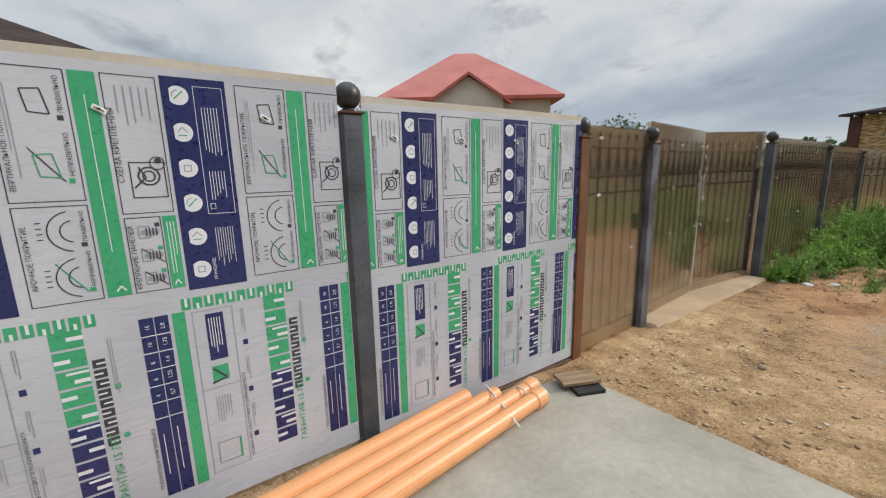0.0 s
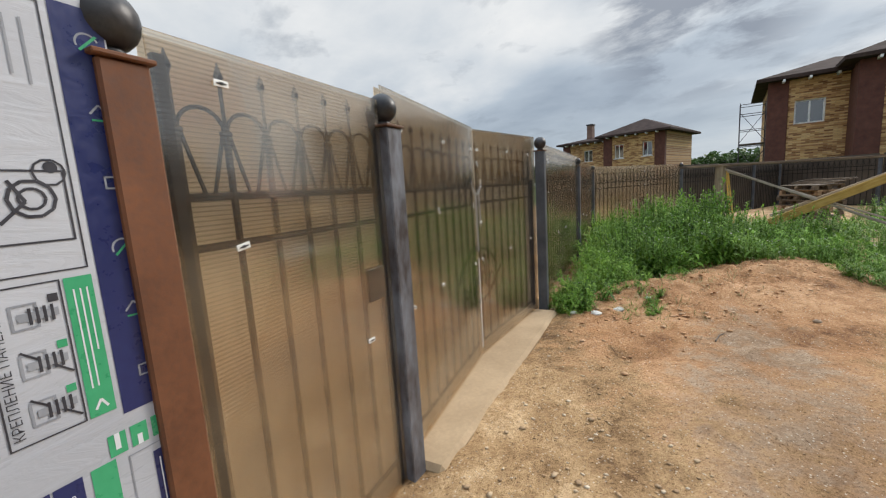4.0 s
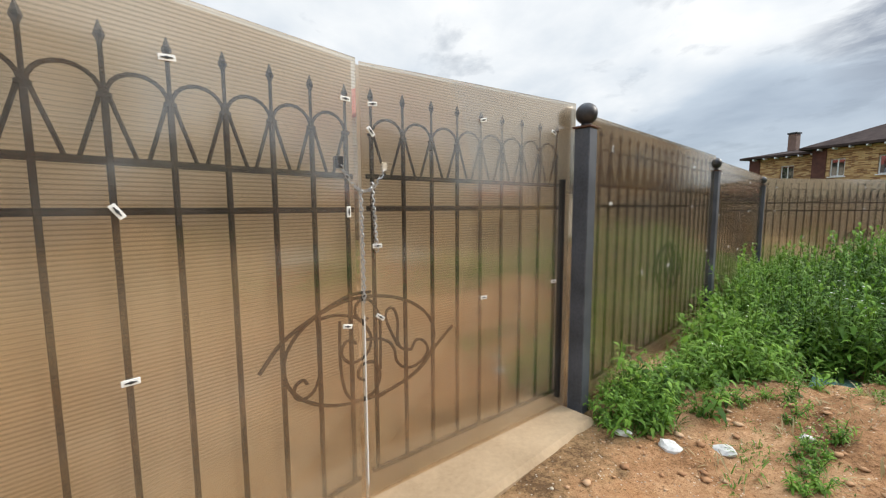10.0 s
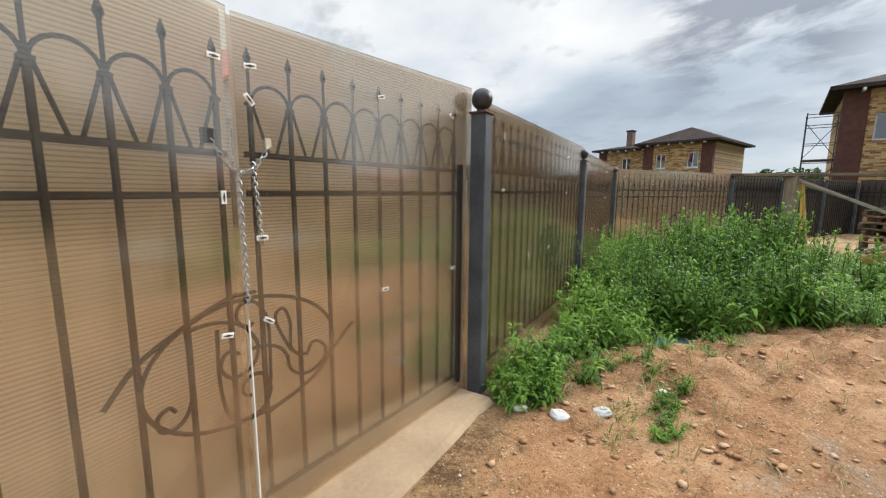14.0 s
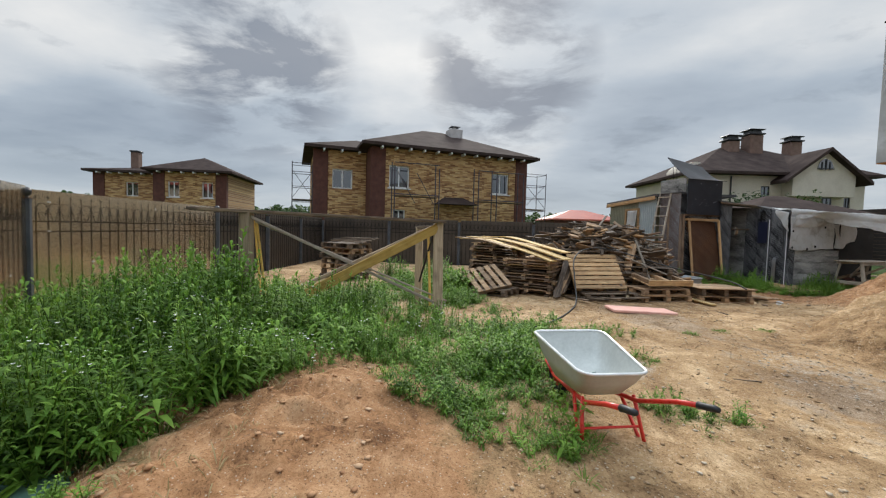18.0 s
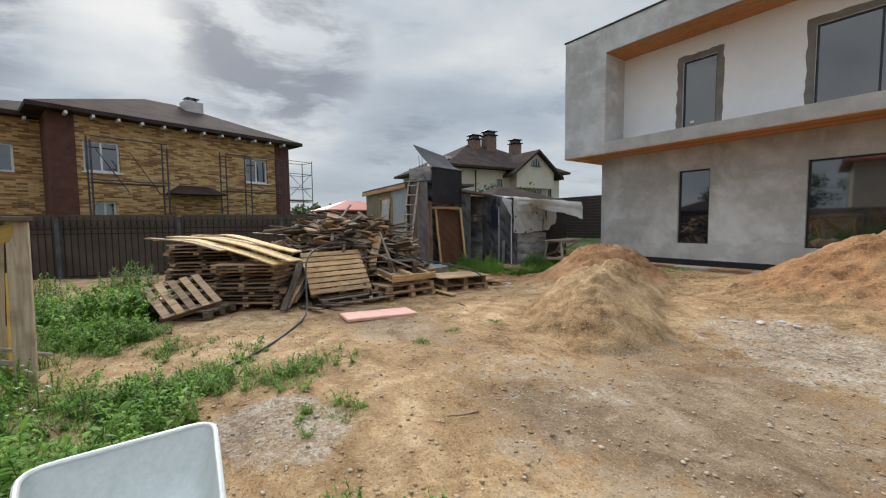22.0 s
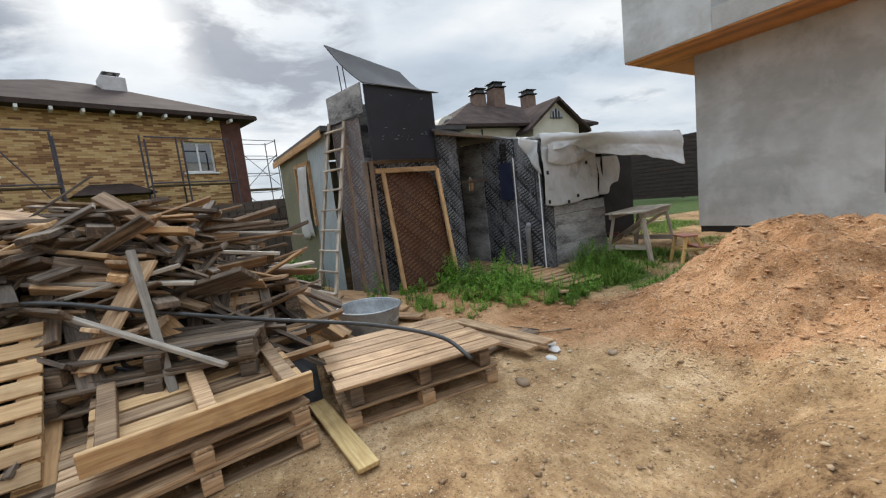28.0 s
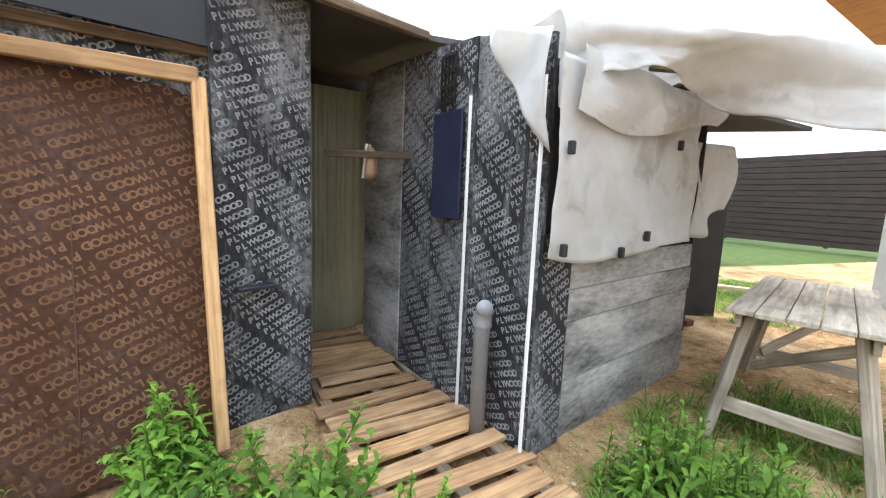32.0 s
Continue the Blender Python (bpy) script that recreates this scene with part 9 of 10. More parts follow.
def step_stool():
    t = thing("step_stool", pose(16.05, -7.22, 0.02, 0, 0, 155), "small varnished step stool with red treads", "stool")
    part("top_tread", G().box((0, 0, 0.40), (0.36, 0.22, 0.025), b=0.006), MAT["stool_top"], t, "worn red tread")
    part("low_tread", G().box((0, 0.22, 0.21), (0.36, 0.2, 0.025), b=0.006), MAT["stool_top"], t, "worn red tread")
    for s in (-1, 1):
        beam_part(t, (s * 0.17, -0.14, -0.02), (s * 0.15, -0.06, 0.39), 0.035, 0.05, "stool", "", "leg")
        beam_part(t, (s * 0.17, 0.32, -0.02), (s * 0.15, 0.07, 0.39), 0.035, 0.05, "stool", "", "leg")
        beam_part(t, (s * 0.165, -0.12, 0.19), (s * 0.165, 0.30, 0.19), 0.03, 0.045, "stool", "", "rail")
    beam_part(t, (-0.16, -0.11, 0.2), (0.16, -0.11, 0.2), 0.03, 0.04, "stool", "", "rail")


step_stool()

# plank walk into the doorway
t = thing("plank_walk", pose(0, 0, 0), "walkway of worn planks leading into the shed", "walkway")
A0, B0 = Vector((15.95, -5.16, 0.070)), Vector((19.15, -4.62, 0.105))
for k in range(19):
    c = A0.lerp(B0, (k + 0.5) / 19)
    w = 0.86 if k < 12 else 0.62
    part("plank", G().box((0, 0, 0), (w + 0.06 * math.sin(k * 2.3), 0.122 + 0.014 * math.sin(k * 5.1), 0.024), b=0.003), MAT["walk_wood"], t, "", pose(c.x, c.y + (0.0 if k < 12 else 0.04), c.z + 0.004 * math.sin(k), 0, 0, 100 + 2.5 * math.sin(k * 1.9)))
for s in (-0.34, 0.0, 0.34):
    part("bearer", G().box((1.6, s, -0.055), (3.2, 0.07, 0.08), b=0.004), MAT["pallet_old"], t, "", along(A0, B0, 0.095))
solo("plank", G().box((0, 0, 0), (0.5, 0.12, 0.03), b=0.004), MAT["pallet"], "short plank end in the grass", "plank", pose(15.95, -4.70, 0.05, 0, 4, -20), "loose planks")
for k, (x, y, a, L, w, mt) in enumerate(((16.95, -2.47, 47, 0.56, 0.13, "pallet_old"), (16.68, -2.53, 44, 0.58, 0.19, "walk_wood"), (16.29, -2.62, 46, 0.56, 0.19, "walk_wood"), (15.93, -2.72, 48, 0.54, 0.18, "walk_wood"), (17.97, -1.73, 25, 1.1, 0.18, "frame_wood"), (18.12, -1.52, 30, 0.9, 0.2, "pallet"), (17.50, -2.17, 25, 0.72, 0.16, "walk_wood"), (17.25, -2.10, 60, 0.6, 0.15, "pallet"))):
    solo("plank", G().box((0, 0, 0), (L, w, 0.032), b=0.004), MAT[mt], "loose worn plank on the ground by the tub", "plank", pose(x, y, gz(x, y) + 0.035 + 0.004 * (k % 3), 2.0 * math.sin(k), 2.0 * math.cos(k * 2), a), "loose planks")
solo("plywood_sheet", G().box((0, 0, 0), (1.05, 0.42, 0.016), b=0.003), MAT["walk_wood"], "worn plywood sheet lying by the ladder foot", "sheet", pose(17.78, -2.29, gz(17.78, -2.29) + 0.03, 0, 0, 24))
for k in range(4):
    solo("brick", G().box((0, 0, 0), (0.25, 0.12, 0.065), b=0.006), MAT["brown_brick"], "red brick lying on the ground by the shed", "brick", pose(18.5 + 0.2 * k, -8.3 - 0.12 * k, 0.13 + 0.06 * (k % 2), 0, 0, 30 * k), "loose bricks")
solo("coping_timber", G().box((0, 0, 0), (0.9, 0.12, 0.05), b=0.006), MAT["trestle"], "timber lying on grass behind the table", "timber", pose(19.4, -10.2, 0.22, 0, 0, 40))


# ---- plants ----
RS = np.random.RandomState(5)


def leaves(base, az, el, length, width, droop, fold=0.25):
    """Lance-shaped leaves, six points and four triangles each."""
    k = len(base)
    h = np.stack([np.cos(az), np.sin(az), np.zeros(k)], 1)
    side = np.stack([-np.sin(az), np.cos(az), np.zeros(k)], 1)
    up = np.array([0, 0, 1.0])
    out = []
    for s, w in ((0, 0), (0.33, 1.0), (0.68, 0.75), (1.0, 0)):
        c = base + (length * s)[:, None] * (np.cos(el)[:, None] * h + np.sin(el)[:, None] * up) - (droop * length * s * s)[:, None] * up
        if w:
            e = (width * w / 2)[:, None]
            lift = up * (width * w * fold)[:, None]
            out += [c - side * e + lift, c + side * e + lift]
        else:
            out.append(c)
    v = np.stack(out, 1).reshape(-1, 3)
    o = np.arange(k)[:, None] * 6
    t = np.concatenate([o + f for f in ([0, 2, 1], [1, 2, 4], [1, 4, 3], [3, 4, 5])])
    return v, t


def stems(base, tip, r):
    """Thin three-sided stalks."""
    k = len(base)
    v = []
    for p, q in ((base, 1.0), (tip, 0.45)):
        for j in range(3):
            a = 2 * math.pi * j / 3
            v.append(p + np.array([math.cos(a), math.sin(a), 0]) * (r * q)[:, None])
    v = np.stack(v, 1).reshape(-1, 3)
    o = np.arange(k)[:, None] * 6
    t = np.concatenate([o + f for j in range(3) for f in ([j, (j + 1) % 3, 3 + (j + 1) % 3], [j, 3 + (j + 1) % 3, 3 + j])])
    return v, t


def gather(*parts):
    vs, ts, o = [], [], 0
    for v, t in parts:
        vs.append(v), ts.append(t + o)
        o += len(v)
    return np.concatenate(vs), np.concatenate(ts)


def ground_at(x, y):
    return fields(x, y)[0]


def weeds(x, y, h, n=24, wide=0.2, droop=0.55, lean=0.12, big=1.15):
    """Leafy upright weeds: one stalk each, leaves spiralling up it."""
    k = len(x)
    z = ground_at(x, y)
    base = np.stack([x, y, z - 0.02], 1)
    tip = base + np.stack([RS.normal(0, lean, k) * h, RS.normal(0, lean, k) * h, h], 1)
    sv = stems(base, tip, 0.004 + 0.004 * h)
    i = np.repeat(np.arange(k), n)
    u = np.tile(np.linspace(0.12, 1.0, n), k) ** 0.85
    b = base[i] + (tip - base)[i] * u[:, None]
    az = np.tile(np.arange(n) * 2.4, k) + RS.rand(k)[i] * 6.28 + RS.normal(0, 0.3, k * n)
    size = h[i] * (0.34 - 0.20 * u) * RS.uniform(0.7, 1.25, k * n)
    size = np.clip(size * big, 0.045, 0.26)
    el = 0.25 + 0.85 * u ** 2 + RS.normal(0, 0.2, k * n)
    lv = leaves(b, az, el, size, size * wide, np.full(k * n, droop) * RS.uniform(0.5, 1.4, k * n))
    return sv, lv


def tufts(x, y, h, n=14, spread=0.06):
    """Tufts of arching grass blades."""
    k = len(x)
    z = ground_at(x, y)
    i = np.repeat(np.arange(k), n)
    a = RS.rand(k * n) * 6.28
    r = RS.rand(k * n) * spread
    b = np.stack([x[i] + r * np.cos(a), y[i] + r * np.sin(a), z[i] - 0.01], 1)
    L = h[i] * RS.uniform(0.55, 1.15, k * n)
    return leaves(b, a + RS.normal(0, 0.7, k * n), RS.uniform(0.55, 1.4, k * n), L, 0.006 + 0.011 * h[i], RS.uniform(0.2, 0.95, k * n), 0.1)


def bushes(x, y, h, s=5, n=14, wide=0.25, big=1.5):
    """Low branching weeds: several leafy stalks spreading from one root."""
    k = len(x)
    j = np.repeat(np.arange(k), s)
    a = np.tile(np.arange(s) * 6.28 / s, k) + RS.rand(k)[j] * 6.28 + RS.normal(0, 0.4, k * s)
    out = RS.uniform(0.15, 0.75, k * s) * h[j]
    bx, by = x[j], y[j]
    H = h[j] * RS.uniform(0.5, 1.1, k * s)
    base = np.stack([bx, by, ground_at(x, y)[j] - 0.02], 1)
    tip = base + np.stack([out * np.cos(a), out * np.sin(a), H], 1)
    sv = stems(base, tip, 0.003 + 0.003 * H)
    i = np.repeat(np.arange(k * s), n)
    u = np.tile(np.linspace(0.1, 1.0, n), k * s) ** 0.8
    b = base[i] + (tip - base)[i] * u[:, None] + np.array([0, 0, 1.0]) * (0.18 * H[i] * u * (1 - u))[:, None]
    size = np.clip(H[i] * (0.30 - 0.14 * u) * RS.uniform(0.6, 1.3, len(i)) * big, 0.035, 0.16)
    az = np.tile(np.arange(n) * 2.4, k * s) + RS.normal(0, 0.5, len(i)) + a[i]
    lv = leaves(b, az, 0.15 + 0.8 * u ** 2 + RS.normal(0, 0.3, len(i)), size, size * wide * RS.uniform(0.8, 1.4, len(i)), RS.uniform(0.2, 0.9, len(i)))
    return sv, lv


def inside(poly, x, y):
    """Which points lie in a polygon."""
    r = np.zeros(len(x), bool)
    n = len(poly)
    for k in range(n):
        (x0, y0), (x1, y1) = poly[k], poly[(k + 1) % n]
        c = ((y0 > y) != (y1 > y)) & (x < (x1 - x0) * (y - y0) / ((y1 - y0) or 1e-9) + x0)
        r ^= c
    return r


def scatter(n, x0, x1, y0, y1):
    return RS.uniform(x0, x1, n), RS.uniform(y0, y1, n)


def stuff(name, mat, label, category, *arr):
    v, t = gather(*arr)
    return tagged(new(name, fast_mesh(name, v, t, MAT[mat])), label, category, kind="stuff")


MEADOW = [(4.72, 5.45), (5.0, 5.45), (5.5, 5.6), (6.0, 5.62), (6.3, 5.95), (6.8, 5.95), (7.1, 5.45), (7.7, 5.1), (8.4, 4.7), (8.9, 4.2), (9.3, 3.85), (10.0, 3.6), (10.6, 3.5), (11.3, 3.65), (12.2, 4.0), (13.0, 5.2), (13.5, 7.2), (13.4, 9.4), (9.8, 9.25), (7.0, 7.22)]


def meadow():
    """Tall weeds along the street fence."""
    x, y = scatter(9000, 4.5, 13.8, 3.4, 9.6)
    m = inside(MEADOW, x, y) & (fence_side(x, y) < -0.10)
    x, y = x[m], y[m]
    core = np.clip(bump2(x, y, 8.7, 6.9, 1.0, 2.6, 1.3, 0.55, 2.5) + 0.5 * bump2(x, y, 11.0, 6.0, 1.0, 2.0, 1.6, 0.2, 3), 0, 1)
    keep = RS.rand(len(x)) < (0.30 + 0.34 * core) * (0.45 + 0.75 * (grain(x * 2.1, y * 2.1, 21) > 0.42))
    x, y, core = x[keep], y[keep], core[keep]
    h = (0.20 + 0.60 * core) * RS.uniform(0.55, 1.25, len(x)) * (0.6 + 0.8 * grain(x * 1.3, y * 1.3, 9)) * (0.55 + 0.45 * ease(5.2, 6.4, x))
    near = y < 6.6 + (x - 8) * 0.2
    sv, lv = weeds(x, y, h, 34, 0.22, 0.6, 0.16, 0.78)
    stuff("weed_thicket", "leaf", "dense thicket of tall green weeds by the fence", "weeds", sv, lv)
    q = RS.rand(len(x)) < 0.4
    sv, lv = weeds(x[q] + RS.normal(0, 0.05, q.sum()), y[q] + RS.normal(0, 0.05, q.sum()), h[q] * 1.12, 30, 0.26, 0.5, 0.16, 0.68)
    stuff("weed_shoots", "leaf_fresh", "bright fresh shoots standing among the weeds", "weeds", sv, lv)
    e = (core < 0.55) & (RS.rand(len(x)) < 0.42)
    stuff("weed_underwood", "leaf_fresh", "low branching weeds at the thicket's edge", "weeds", *bushes(x[e], y[e], np.clip(h[e] * 1.1, 0.18, 0.45)))
    g = tufts(*[a[::3] for a in (x, y)], np.clip(h[::3] * 0.7, 0.12, 0.45), 12, 0.12)
    stuff("meadow_grass", "grass", "long grass between the weeds", "grass", g)
    # small white flowers over the near edge
    f = (RS.rand(len(x)) < 0.13) & near
    k = 3
    fx = np.repeat(x[f], k) + RS.normal(0, 0.05, f.sum() * k)
    fy = np.repeat(y[f], k) + RS.normal(0, 0.05, f.sum() * k)
    fz = ground_at(fx, fy) + np.repeat(h[f], k) * RS.uniform(0.8, 1.06, f.sum() * k)
    b = np.stack([fx, fy, fz], 1)
    parts = [leaves(b, np.full(len(b), a), np.full(len(b), 0.5), np.full(len(b), 0.016), np.full(len(b), 0.014), np.zeros(len(b))) for a in (0, 1.57, 3.14, 4.71)]
    stuff("white_blossom", "flower", "small white blossoms on the weeds", "flowers", *parts)
    # feathery plants near the post
    x, y = scatter(160, 4.75, 8.6, 5.0, 8.4)
    m = (fence_side(x, y) < -0.12) & (fence_side(x, y) > -0.75) & inside(MEADOW, x, y)
    sv, lv = weeds(x[m], y[m], RS.uniform(0.2, 0.55, m.sum()) * (0.5 + 0.5 * ease(5.2, 6.6, x[m])), 46, 0.16, 0.8, 0.2, 0.9)
    stuff("feathery_weeds", "leaf", "feathery light green weeds along the fence", "weeds", sv, lv)


meadow()

# loose patches: x, y, radius, how many, height, leafy or grassy
PATCHES = [
    (5.15, 4.80, 0.30, 22, 0.13, "g"), (5.25, 5.62, 0.30, 34, 0.34, "w"), (5.7, 5.80, 0.26, 30, 0.34, "w"), (6.15, 6.05, 0.3, 34, 0.40, "w"), (5.95, 5.45, 0.2, 12, 0.22, "w"), (6.4, 5.1, 0.2, 12, 0.14, "w"), (8.35, 3.75, 0.35, 34, 0.28, "w"), (8.0, 3.35, 0.25, 24, 0.24, "w"), (7.7, 3.2, 0.12, 8, 0.2, "w"), (4.78, 5.30, 0.2, 24, 0.26, "w"), (4.95, 5.5, 0.25, 26, 0.34, "w"), (5.45, 4.95, 0.2, 16, 0.14, "w"),
    (9.25, 2.95, 0.40, 90, 0.36, "w"), (9.9, 2.75, 0.35, 60, 0.30, "w"), (8.55, 2.75, 0.35, 60, 0.22, "g"), (7.75, 2.75, 0.30, 60, 0.24, "g"), (8.3, 1.58, 0.20, 36, 0.20, "g"), (8.25, 1.36, 0.10, 14, 0.15, "g"),
    (10.9, 2.9, 0.45, 60, 0.25, "g"), (10.75, 1.8, 0.35, 55, 0.26, "g"), (11.0, 1.35, 0.30, 30, 0.2, "g"), (11.3, 2.3, 0.3, 36, 0.2, "g"), (9.1, 3.75, 0.45, 60, 0.30, "g"), (9.55, 3.4, 0.4, 46, 0.32, "w"), (8.85, 4.05, 0.35, 40, 0.28, "g"),
    (10.6, 3.45, 0.5, 70, 0.30, "g"), (12.9, 3.7, 0.5, 80, 0.32, "g"), (13.4, 4.6, 0.6, 110, 0.36, "g"), (14.2, 4.0, 0.45, 90, 0.62, "w"), (13.2, 3.9, 0.55, 90, 0.32, "w"), (14.9, 4.9, 0.6, 70, 0.5, "w"), (14.6, 5.3, 0.7, 110, 0.32, "g"), (10.5, 2.95, 0.35, 70, 0.26, "w"), (10.85, 2.45, 0.25, 40, 0.22, "w"), (9.0, 3.3, 0.35, 60, 0.3, "w"), (8.3, 3.4, 0.4, 50, 0.22, "w"), (16.7, 5.9, 0.5, 50, 0.6, "w"), (18.2, 4.8, 0.6, 50, 0.6, "w"), (12.3, 3.0, 0.4, 40, 0.18, "g"),
    (11.5, -0.5, 0.12, 16, 0.10, "g"), (11.7, -1.3, 0.12, 14, 0.10, "g"), (11.2, 0.1, 0.10, 10, 0.12, "g"), (9.75, 1.45, 0.15, 24, 0.14, "g"), (12.0, 2.05, 0.2, 18, 0.16, "g"),
    (14.3, -9.3, 0.5, 60, 0.16, "g"), (15.5, -7.3, 0.6, 260, 0.20, "g"), (15.0, -7.9, 0.65, 260, 0.20, "g"), (14.4, -7.2, 0.4, 80, 0.18, "g"), (14.6, -8.6, 0.6, 70, 0.15, "g"), (16.6, -8.7, 0.5, 60, 0.15, "g"), (19.6, -10.6, 1.3, 420, 0.24, "g"), (18.6, -9.4, 0.7, 150, 0.2, "g"), (20.4, -9.0, 1.2, 420, 0.24, "g"), (21.6, -10.8, 1.6, 500, 0.26, "g"), (15.2, -6.2, 0.22, 60, 0.24, "g"), (15.14, -5.85, 0.22, 50, 0.2, "g"), (15.86, -9.2, 0.35, 60, 0.16, "g"), (16.6, -7.2, 0.5, 90, 0.3, "g"), (19.0, -1.5, 0.35, 40, 0.6, "w"), (18.5, -1.75, 0.3, 30, 0.5, "w"),
    (15.2, -5.6, 0.35, 60, 0.16, "g"), (15.1, -6.2, 0.3, 60, 0.22, "g"), (16.25, -5.75, 0.48, 300, 0.50, "g"), (16.45, -5.8, 0.42, 80, 0.45, "w"), (16.9, -6.5, 0.40, 70, 0.32, "g"), (16.2, -6.4, 0.35, 60, 0.25, "g"), (17.0, -7.2, 0.5, 70, 0.22, "g"),
    (18.6, -1.35, 0.5, 60, 0.6, "w"), (19.4, -1.2, 0.6, 60, 0.55, "w"), (17.9, -0.95, 0.4, 40, 0.4, "g"), (17.2, -2.55, 0.15, 12, 0.4, "w"),
]
wx, wy, wh, gx, gy, gh, bx, by, bh = [[] for k in range(9)]
for px, py, pr_, pn, ph, kind in PATCHES:
    a, r = RS.rand(pn) * 6.28, np.sqrt(RS.rand(pn)) * pr_
    hh = ph * RS.uniform(0.5, 1.15, pn) * (1.1 - 0.5 * (r / pr_) ** 2)
    X, Y = px + r * np.cos(a), py + r * np.sin(a)
    if kind == "g" and py > 1 and px < 15:
        low = RS.rand(pn) < 0.28
        X, Y = X + RS.normal(0, 0.10, pn), Y + RS.normal(0, 0.10, pn)
        bx.append(X[low]), by.append(Y[low]), bh.append(hh[low] * 1.05)
        gx.append(X[~low]), gy.append(Y[~low]), gh.append(hh[~low] * 0.8)
    elif kind == "w" and px < 15:
        X, Y, some = X + RS.normal(0, 0.08, pn), Y + RS.normal(0, 0.08, pn), RS.rand(pn) < (0.55 if px < 13 else 1.0)
        bx.append(X[some]), by.append(Y[some]), bh.append(hh[some])
        gx.append(X[::2]), gy.append(Y[::2]), gh.append(hh[::2] * 0.6)
    elif kind == "w":
        wx.append(X), wy.append(Y), wh.append(hh)
        gx.append(X[::2]), gy.append(Y[::2]), gh.append(hh[::2] * 0.6)
    else:
        gx.append(X), gy.append(Y), gh.append(hh)
wx, wy, wh, gx, gy, gh, bx, by, bh = [np.concatenate(q) for q in (wx, wy, wh, gx, gy, gh, bx, by, bh)]
stuff("low_weeds", "leaf_fresh", "low bushy weeds with small bright leaves", "weeds", *bushes(bx[::2], by[::2], bh[::2]))
stuff("trodden_weeds", "leaf", "dark green trodden weeds by the wheelbarrow", "weeds", *bushes(bx[1::2], by[1::2], bh[1::2] * 0.9))
stuff("weed_patches", "leaf", "scattered patches of leafy weeds on the sand", "weeds", *weeds(wx, wy, wh, 24, 0.22))
stuff("grass_tufts", "grass", "scattered tufts of green grass on bare ground", "grass", tufts(gx, gy, gh, 16, 0.06))
x, y = scatter(420, 4.8, 9.4, 3.6, 5.8)
d = bump2(x, y, 6.3, 5.0, 1.0, 1.6, 0.5, 0.3, 2)
m = RS.rand(len(x)) < d
stuff("dry_straw", "straw", "dry straw and dead stalks on the dirt", "straw", tufts(x[m], y[m], RS.uniform(0.08, 0.22, m.sum()), 9, 0.08))


def big_weed(x, y, h, n, seed, mat="leaf_fresh"):
    """A single broad-leaved weed near the path."""
    RS.seed(seed)
    one = lambda v: np.array([v], float)
    k = 6 + seed % 4
    xs, ys = x + RS.normal(0, 0.10, k), y + RS.normal(0, 0.10, k)
    sv, lv = weeds(xs, ys, h * RS.uniform(0.6, 1.0, k), n, 0.26, 0.6, 0.2, 1.05)
    sb, lb = bushes(xs + RS.normal(0, 0.09, k), ys + RS.normal(0, 0.09, k), h * RS.uniform(0.35, 0.65, k), 5, 12, 0.30, 1.5)
    sv, lv = gather(sv, sb), gather(lv, lb)
    t = thing("broadleaf_weed", pose(0, 0, 0), "tall broad-leaved green weed by the shed", "weed", "weeds by the shed")
    v, tr = sv
    tagged(part("stalk", fast_mesh("stalk", v, tr, MAT["leaf"]), None, t), kind="stuff")
    v, tr = lv
    tagged(part("foliage", fast_mesh("foliage", v, tr, MAT[mat]), None, t), kind="stuff")


SHED_WEEDS = [(16.75, -3.05, 0.42), (16.45, -2.95, 0.36), (17.3, -2.95, 0.38), (17.0, -3.45, 0.45), (16.6, -3.6, 0.48), (16.3, -3.85, 0.46), (16.9, -3.9, 0.55), (16.55, -4.15, 0.52), (16.1, -4.15, 0.44), (16.95, -4.35, 0.58), (16.4, -4.45, 0.46), (15.9, -4.65, 0.36), (15.75, -4.9, 0.34), (16.0, -5.15, 0.36), (17.45, -3.75, 0.62), (15.7, -4.55, 0.28), (16.75, -4.62, 0.4), (16.15, -3.45, 0.36)]
for k, (x, y, h) in enumerate(SHED_WEEDS):
    big_weed(x, y, h * (0.62 if y > -3.7 else 0.9), 34, 40 + k, "leaf_fresh" if k % 3 else "leaf")


# ---- trees far off ----
def tree(x, y, h, seed, label="leafy tree beyond the houses"):
    q = np.random.RandomState(seed)
    t = thing("tree", pose(x, y, -0.1), label, "tree", "distant trees")
    g = G().tube([(0, 0, 0), (0.1, 0, h * 0.3), (0.0, 0.1, h * 0.6), (0.1, 0, h * 0.85)], [0.022 * h, 0.017 * h, 0.011 * h, 0.004 * h], 7)
    for k in range(6):
        a, z = q.rand() * 6.28, h * (0.35 + 0.09 * k)
        g.tube([(0.05, 0, z), (0.16 * h * math.cos(a), 0.16 * h * math.sin(a), z + 0.14 * h)], [0.008 * h, 0.002 * h], 5)
    part("trunk", g, MAT["bark"], t)
    n = 1500
    blob = q.randint(0, 14, n)
    cs = np.stack([q.normal(0, 0.17 * h, 14), q.normal(0, 0.17 * h, 14), h * q.uniform(0.42, 0.95, 14)], 1)
    b = cs[blob] + q.normal(0, 0.075 * h, (n, 3))
    v, tr = leaves(b, q.rand(n) * 6.28, q.uniform(-0.4, 1.0, n), np.full(n, 0.05 * h), np.full(n, 0.032 * h), q.uniform(0, 0.8, n))
    part("crown", fast_mesh("crown", v, tr, MAT["tree"]), None, t)


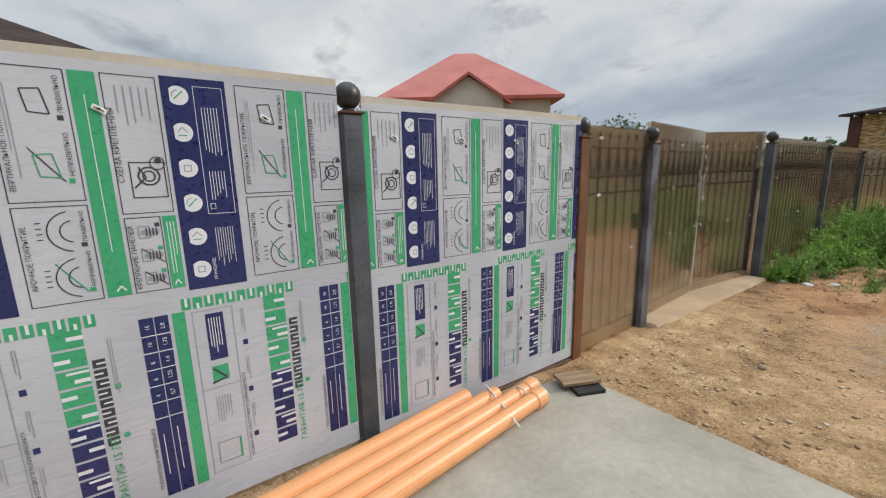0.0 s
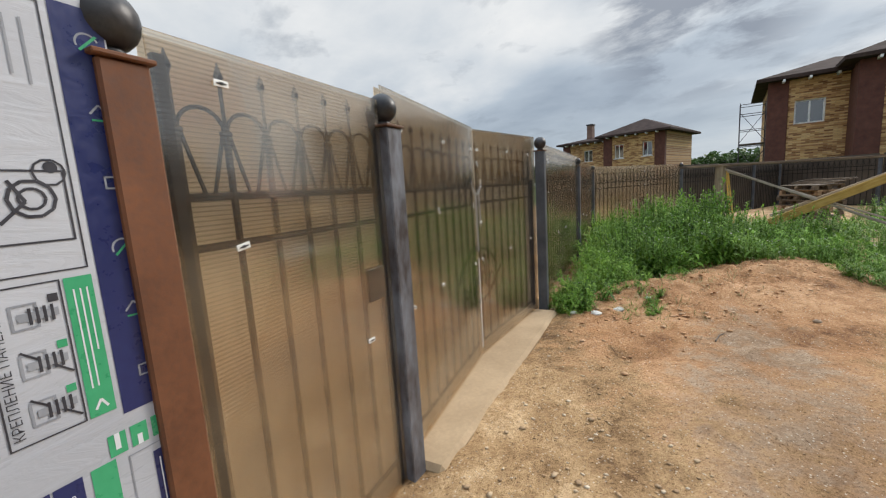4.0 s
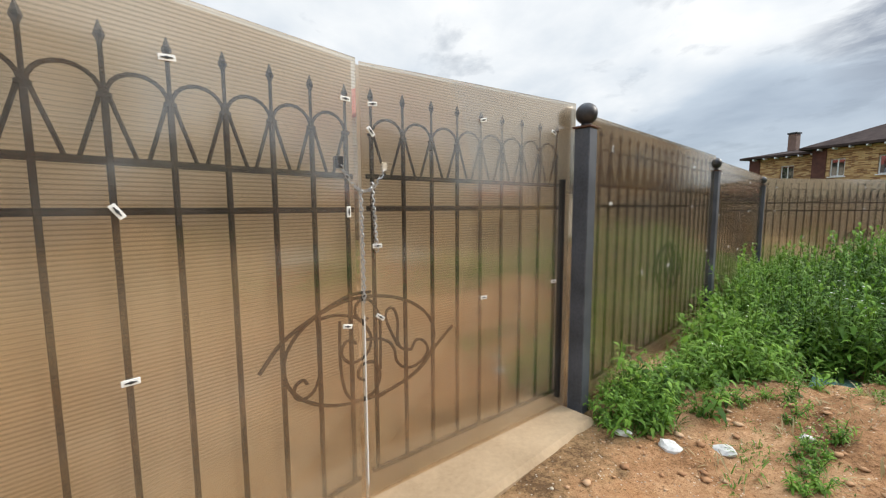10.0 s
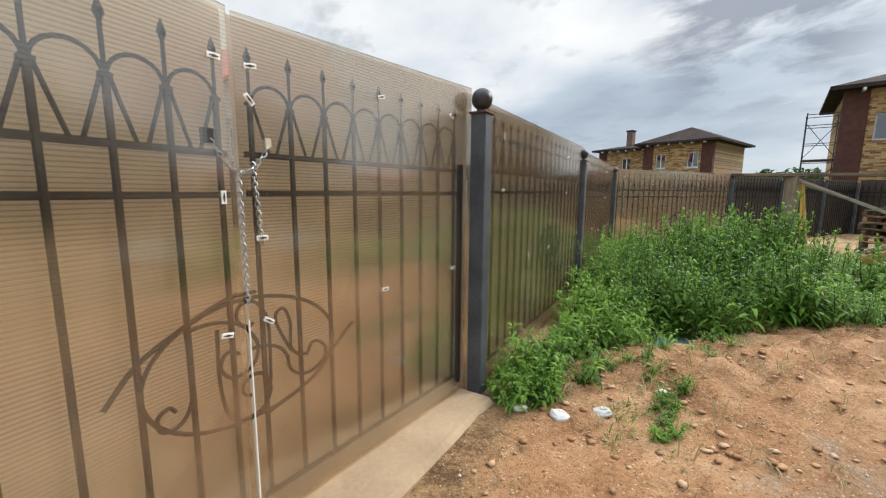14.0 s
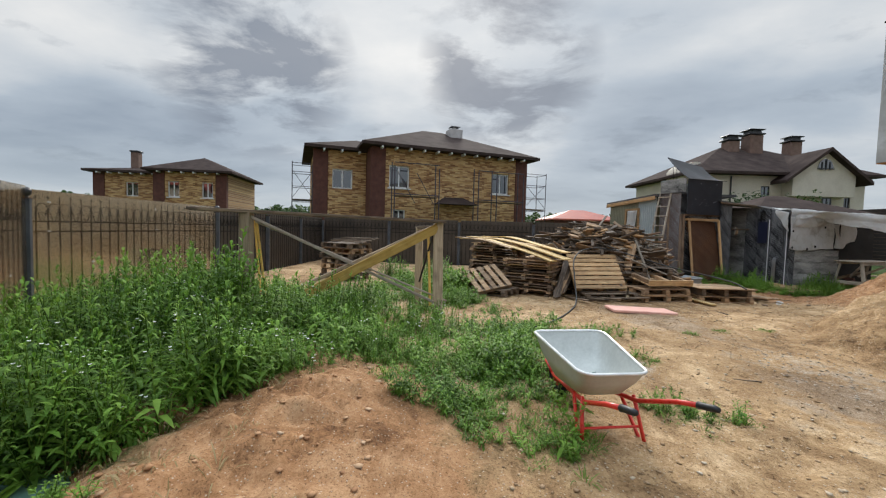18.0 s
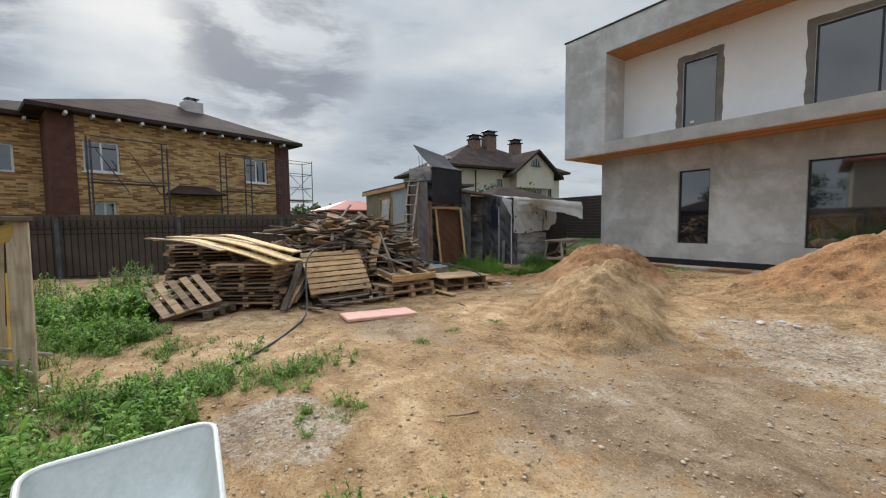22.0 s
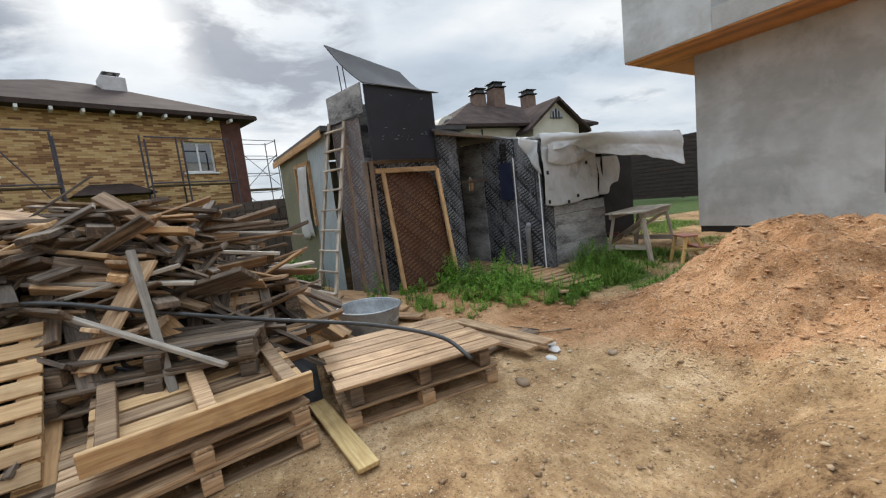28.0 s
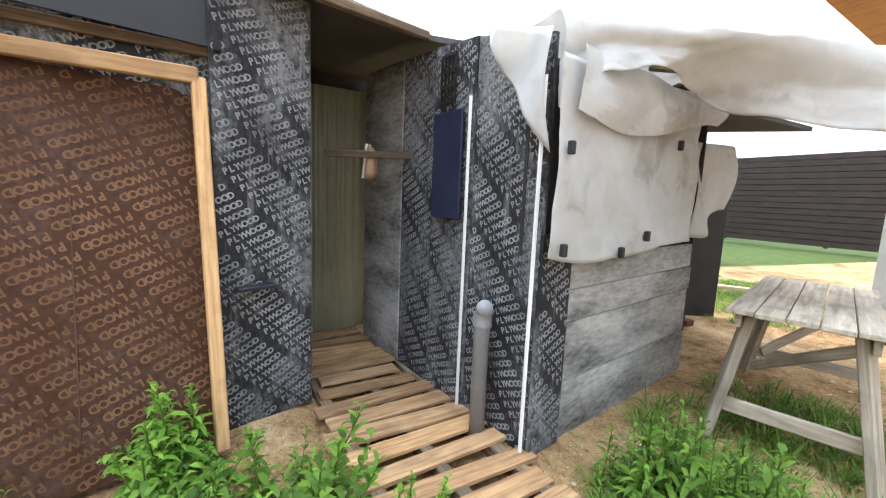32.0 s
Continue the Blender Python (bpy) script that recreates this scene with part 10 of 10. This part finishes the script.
tree(34.6, -16.6, 4.6, 3, "young leafy tree before the cream house")
for k, (x, y, h) in enumerate(((13, 46, 7), (24, 52, 8), (-8, 45, 8), (8, 44, 6))):
    tree(x, y, h, 10 + k)


def far_wood():
    """A band of woodland on the horizon, one sheet of many clumps."""
    q = np.random.RandomState(9)
    n = 26000
    ang = q.uniform(-0.75, 0.9, n)
    rad = q.uniform(170, 215, n)
    top = 4.0 + 4.5 * grain(ang * 90, ang * 0 + 3.3, 12) + 2.0 * grain(ang * 300, ang * 0 + 1.1, 13)
    b = np.stack([rad * np.cos(ang), rad * np.sin(ang), top * np.sqrt(q.rand(n))], 1)
    v, t = leaves(b, q.rand(n) * 6.28, q.uniform(-0.3, 1.2, n), q.uniform(1.2, 2.4, n), q.uniform(0.9, 1.6, n), q.uniform(0, 0.6, n))
    tagged(new("far_woodland", fast_mesh("far_woodland", v, t, MAT["tree"])), "dark green woodland along the horizon", "woodland", kind="stuff")


far_wood()


# ---- stones and chips ----
def pebbles(name, x, y, r, mat, label):
    k = len(x)
    ico = np.array([(0, 0, 1), (0.89, 0, 0.45), (0.28, 0.85, 0.45), (-0.72, 0.53, 0.45), (-0.72, -0.53, 0.45), (0.28, -0.85, 0.45), (0, 0, -0.6)], float)
    tri = np.array([(0, 1, 2), (0, 2, 3), (0, 3, 4), (0, 4, 5), (0, 5, 1), (6, 2, 1), (6, 3, 2), (6, 4, 3), (6, 5, 4), (6, 1, 5)])
    a = RS.rand(k) * 6.28
    sc = RS.uniform(0.6, 1.3, (k, 7, 3)) * np.array([1.25, 0.95, 0.5])
    p = ico[None] * sc * r[:, None, None]
    c, s = np.cos(a)[:, None], np.sin(a)[:, None]
    p = np.stack([p[..., 0] * c - p[..., 1] * s, p[..., 0] * s + p[..., 1] * c, p[..., 2]], -1)
    p += np.stack([x, y, ground_at(x, y) + r * 0.05], 1)[:, None]
    t = (np.arange(k)[:, None, None] * 7 + tri[None]).reshape(-1, 3)
    tagged(new(name, fast_mesh(name, p.reshape(-1, 3), t, MAT[mat])), label, "stones", kind="stuff")


def mat_pebble(name, *cols):
    m = Mat(name)
    m.set(Base_Color=m.ramp(m.island(), *[(k / (len(cols) - 1), c) for k, c in enumerate(cols)]), Roughness=0.9)
    return m.m


MAT["peb_sand"] = mat_pebble("mixed_pebbles", (0.22, 0.135, 0.07), (0.38, 0.25, 0.14), (0.48, 0.35, 0.22), (0.60, 0.50, 0.38))
MAT["peb_soil"] = mat_pebble("red_clods", (0.30, 0.145, 0.065), (0.40, 0.205, 0.095), (0.50, 0.285, 0.145), (0.60, 0.42, 0.27))
MAT["peb_grey"] = mat_pebble("grey_chips", (0.24, 0.185, 0.135), (0.36, 0.29, 0.22), (0.47, 0.40, 0.32), (0.60, 0.54, 0.45))
MAT["peb_hill"] = mat_pebble("hill_pebbles", (0.25, 0.125, 0.058), (0.33, 0.18, 0.09), (0.42, 0.26, 0.145), (0.56, 0.43, 0.30))
RS.seed(31)
x, y = scatter(60000, 1.0, 17.2, -9.0, 6.0)
_, so, gr, mu, grn = fields(x, y)
p = RS.rand(len(x))
ok = fence_side(x, y) < -0.3
size = lambda k, a, b: a + (b - a) * RS.rand(k) ** 3.5
m = ok & (so > 0.45) & (p < 0.5) & ((y > 3.9) | (y < -2.0))
pebbles("dirt_clods", x[m], y[m], size(m.sum(), 0.004, 0.034), "peb_soil", "crumbled reddish clods of earth")
m = ok & (gr > 0.3) & (p < 0.9) & (x < 13)
pebbles("gravel_chips", x[m], y[m], size(m.sum(), 0.005, 0.024), "peb_grey", "pale gravel chips scattered on sand")
m = ok & (so <= 0.45) & (gr <= 0.3) & (p < 0.7)
pebbles("sand_pebbles", x[m], y[m], size(m.sum(), 0.004, 0.024), "peb_sand", "small stones scattered over the sand")
a, r = RS.rand(16000) * 6.28, np.sqrt(RS.rand(16000)) * 1.85
x, y = 13.65 + r * np.cos(a), -5.65 + r * np.sin(a)
pebbles("hill_gravel", x, y, size(len(x), 0.004, 0.015), "peb_hill", "coarse stony gravel on the mound")
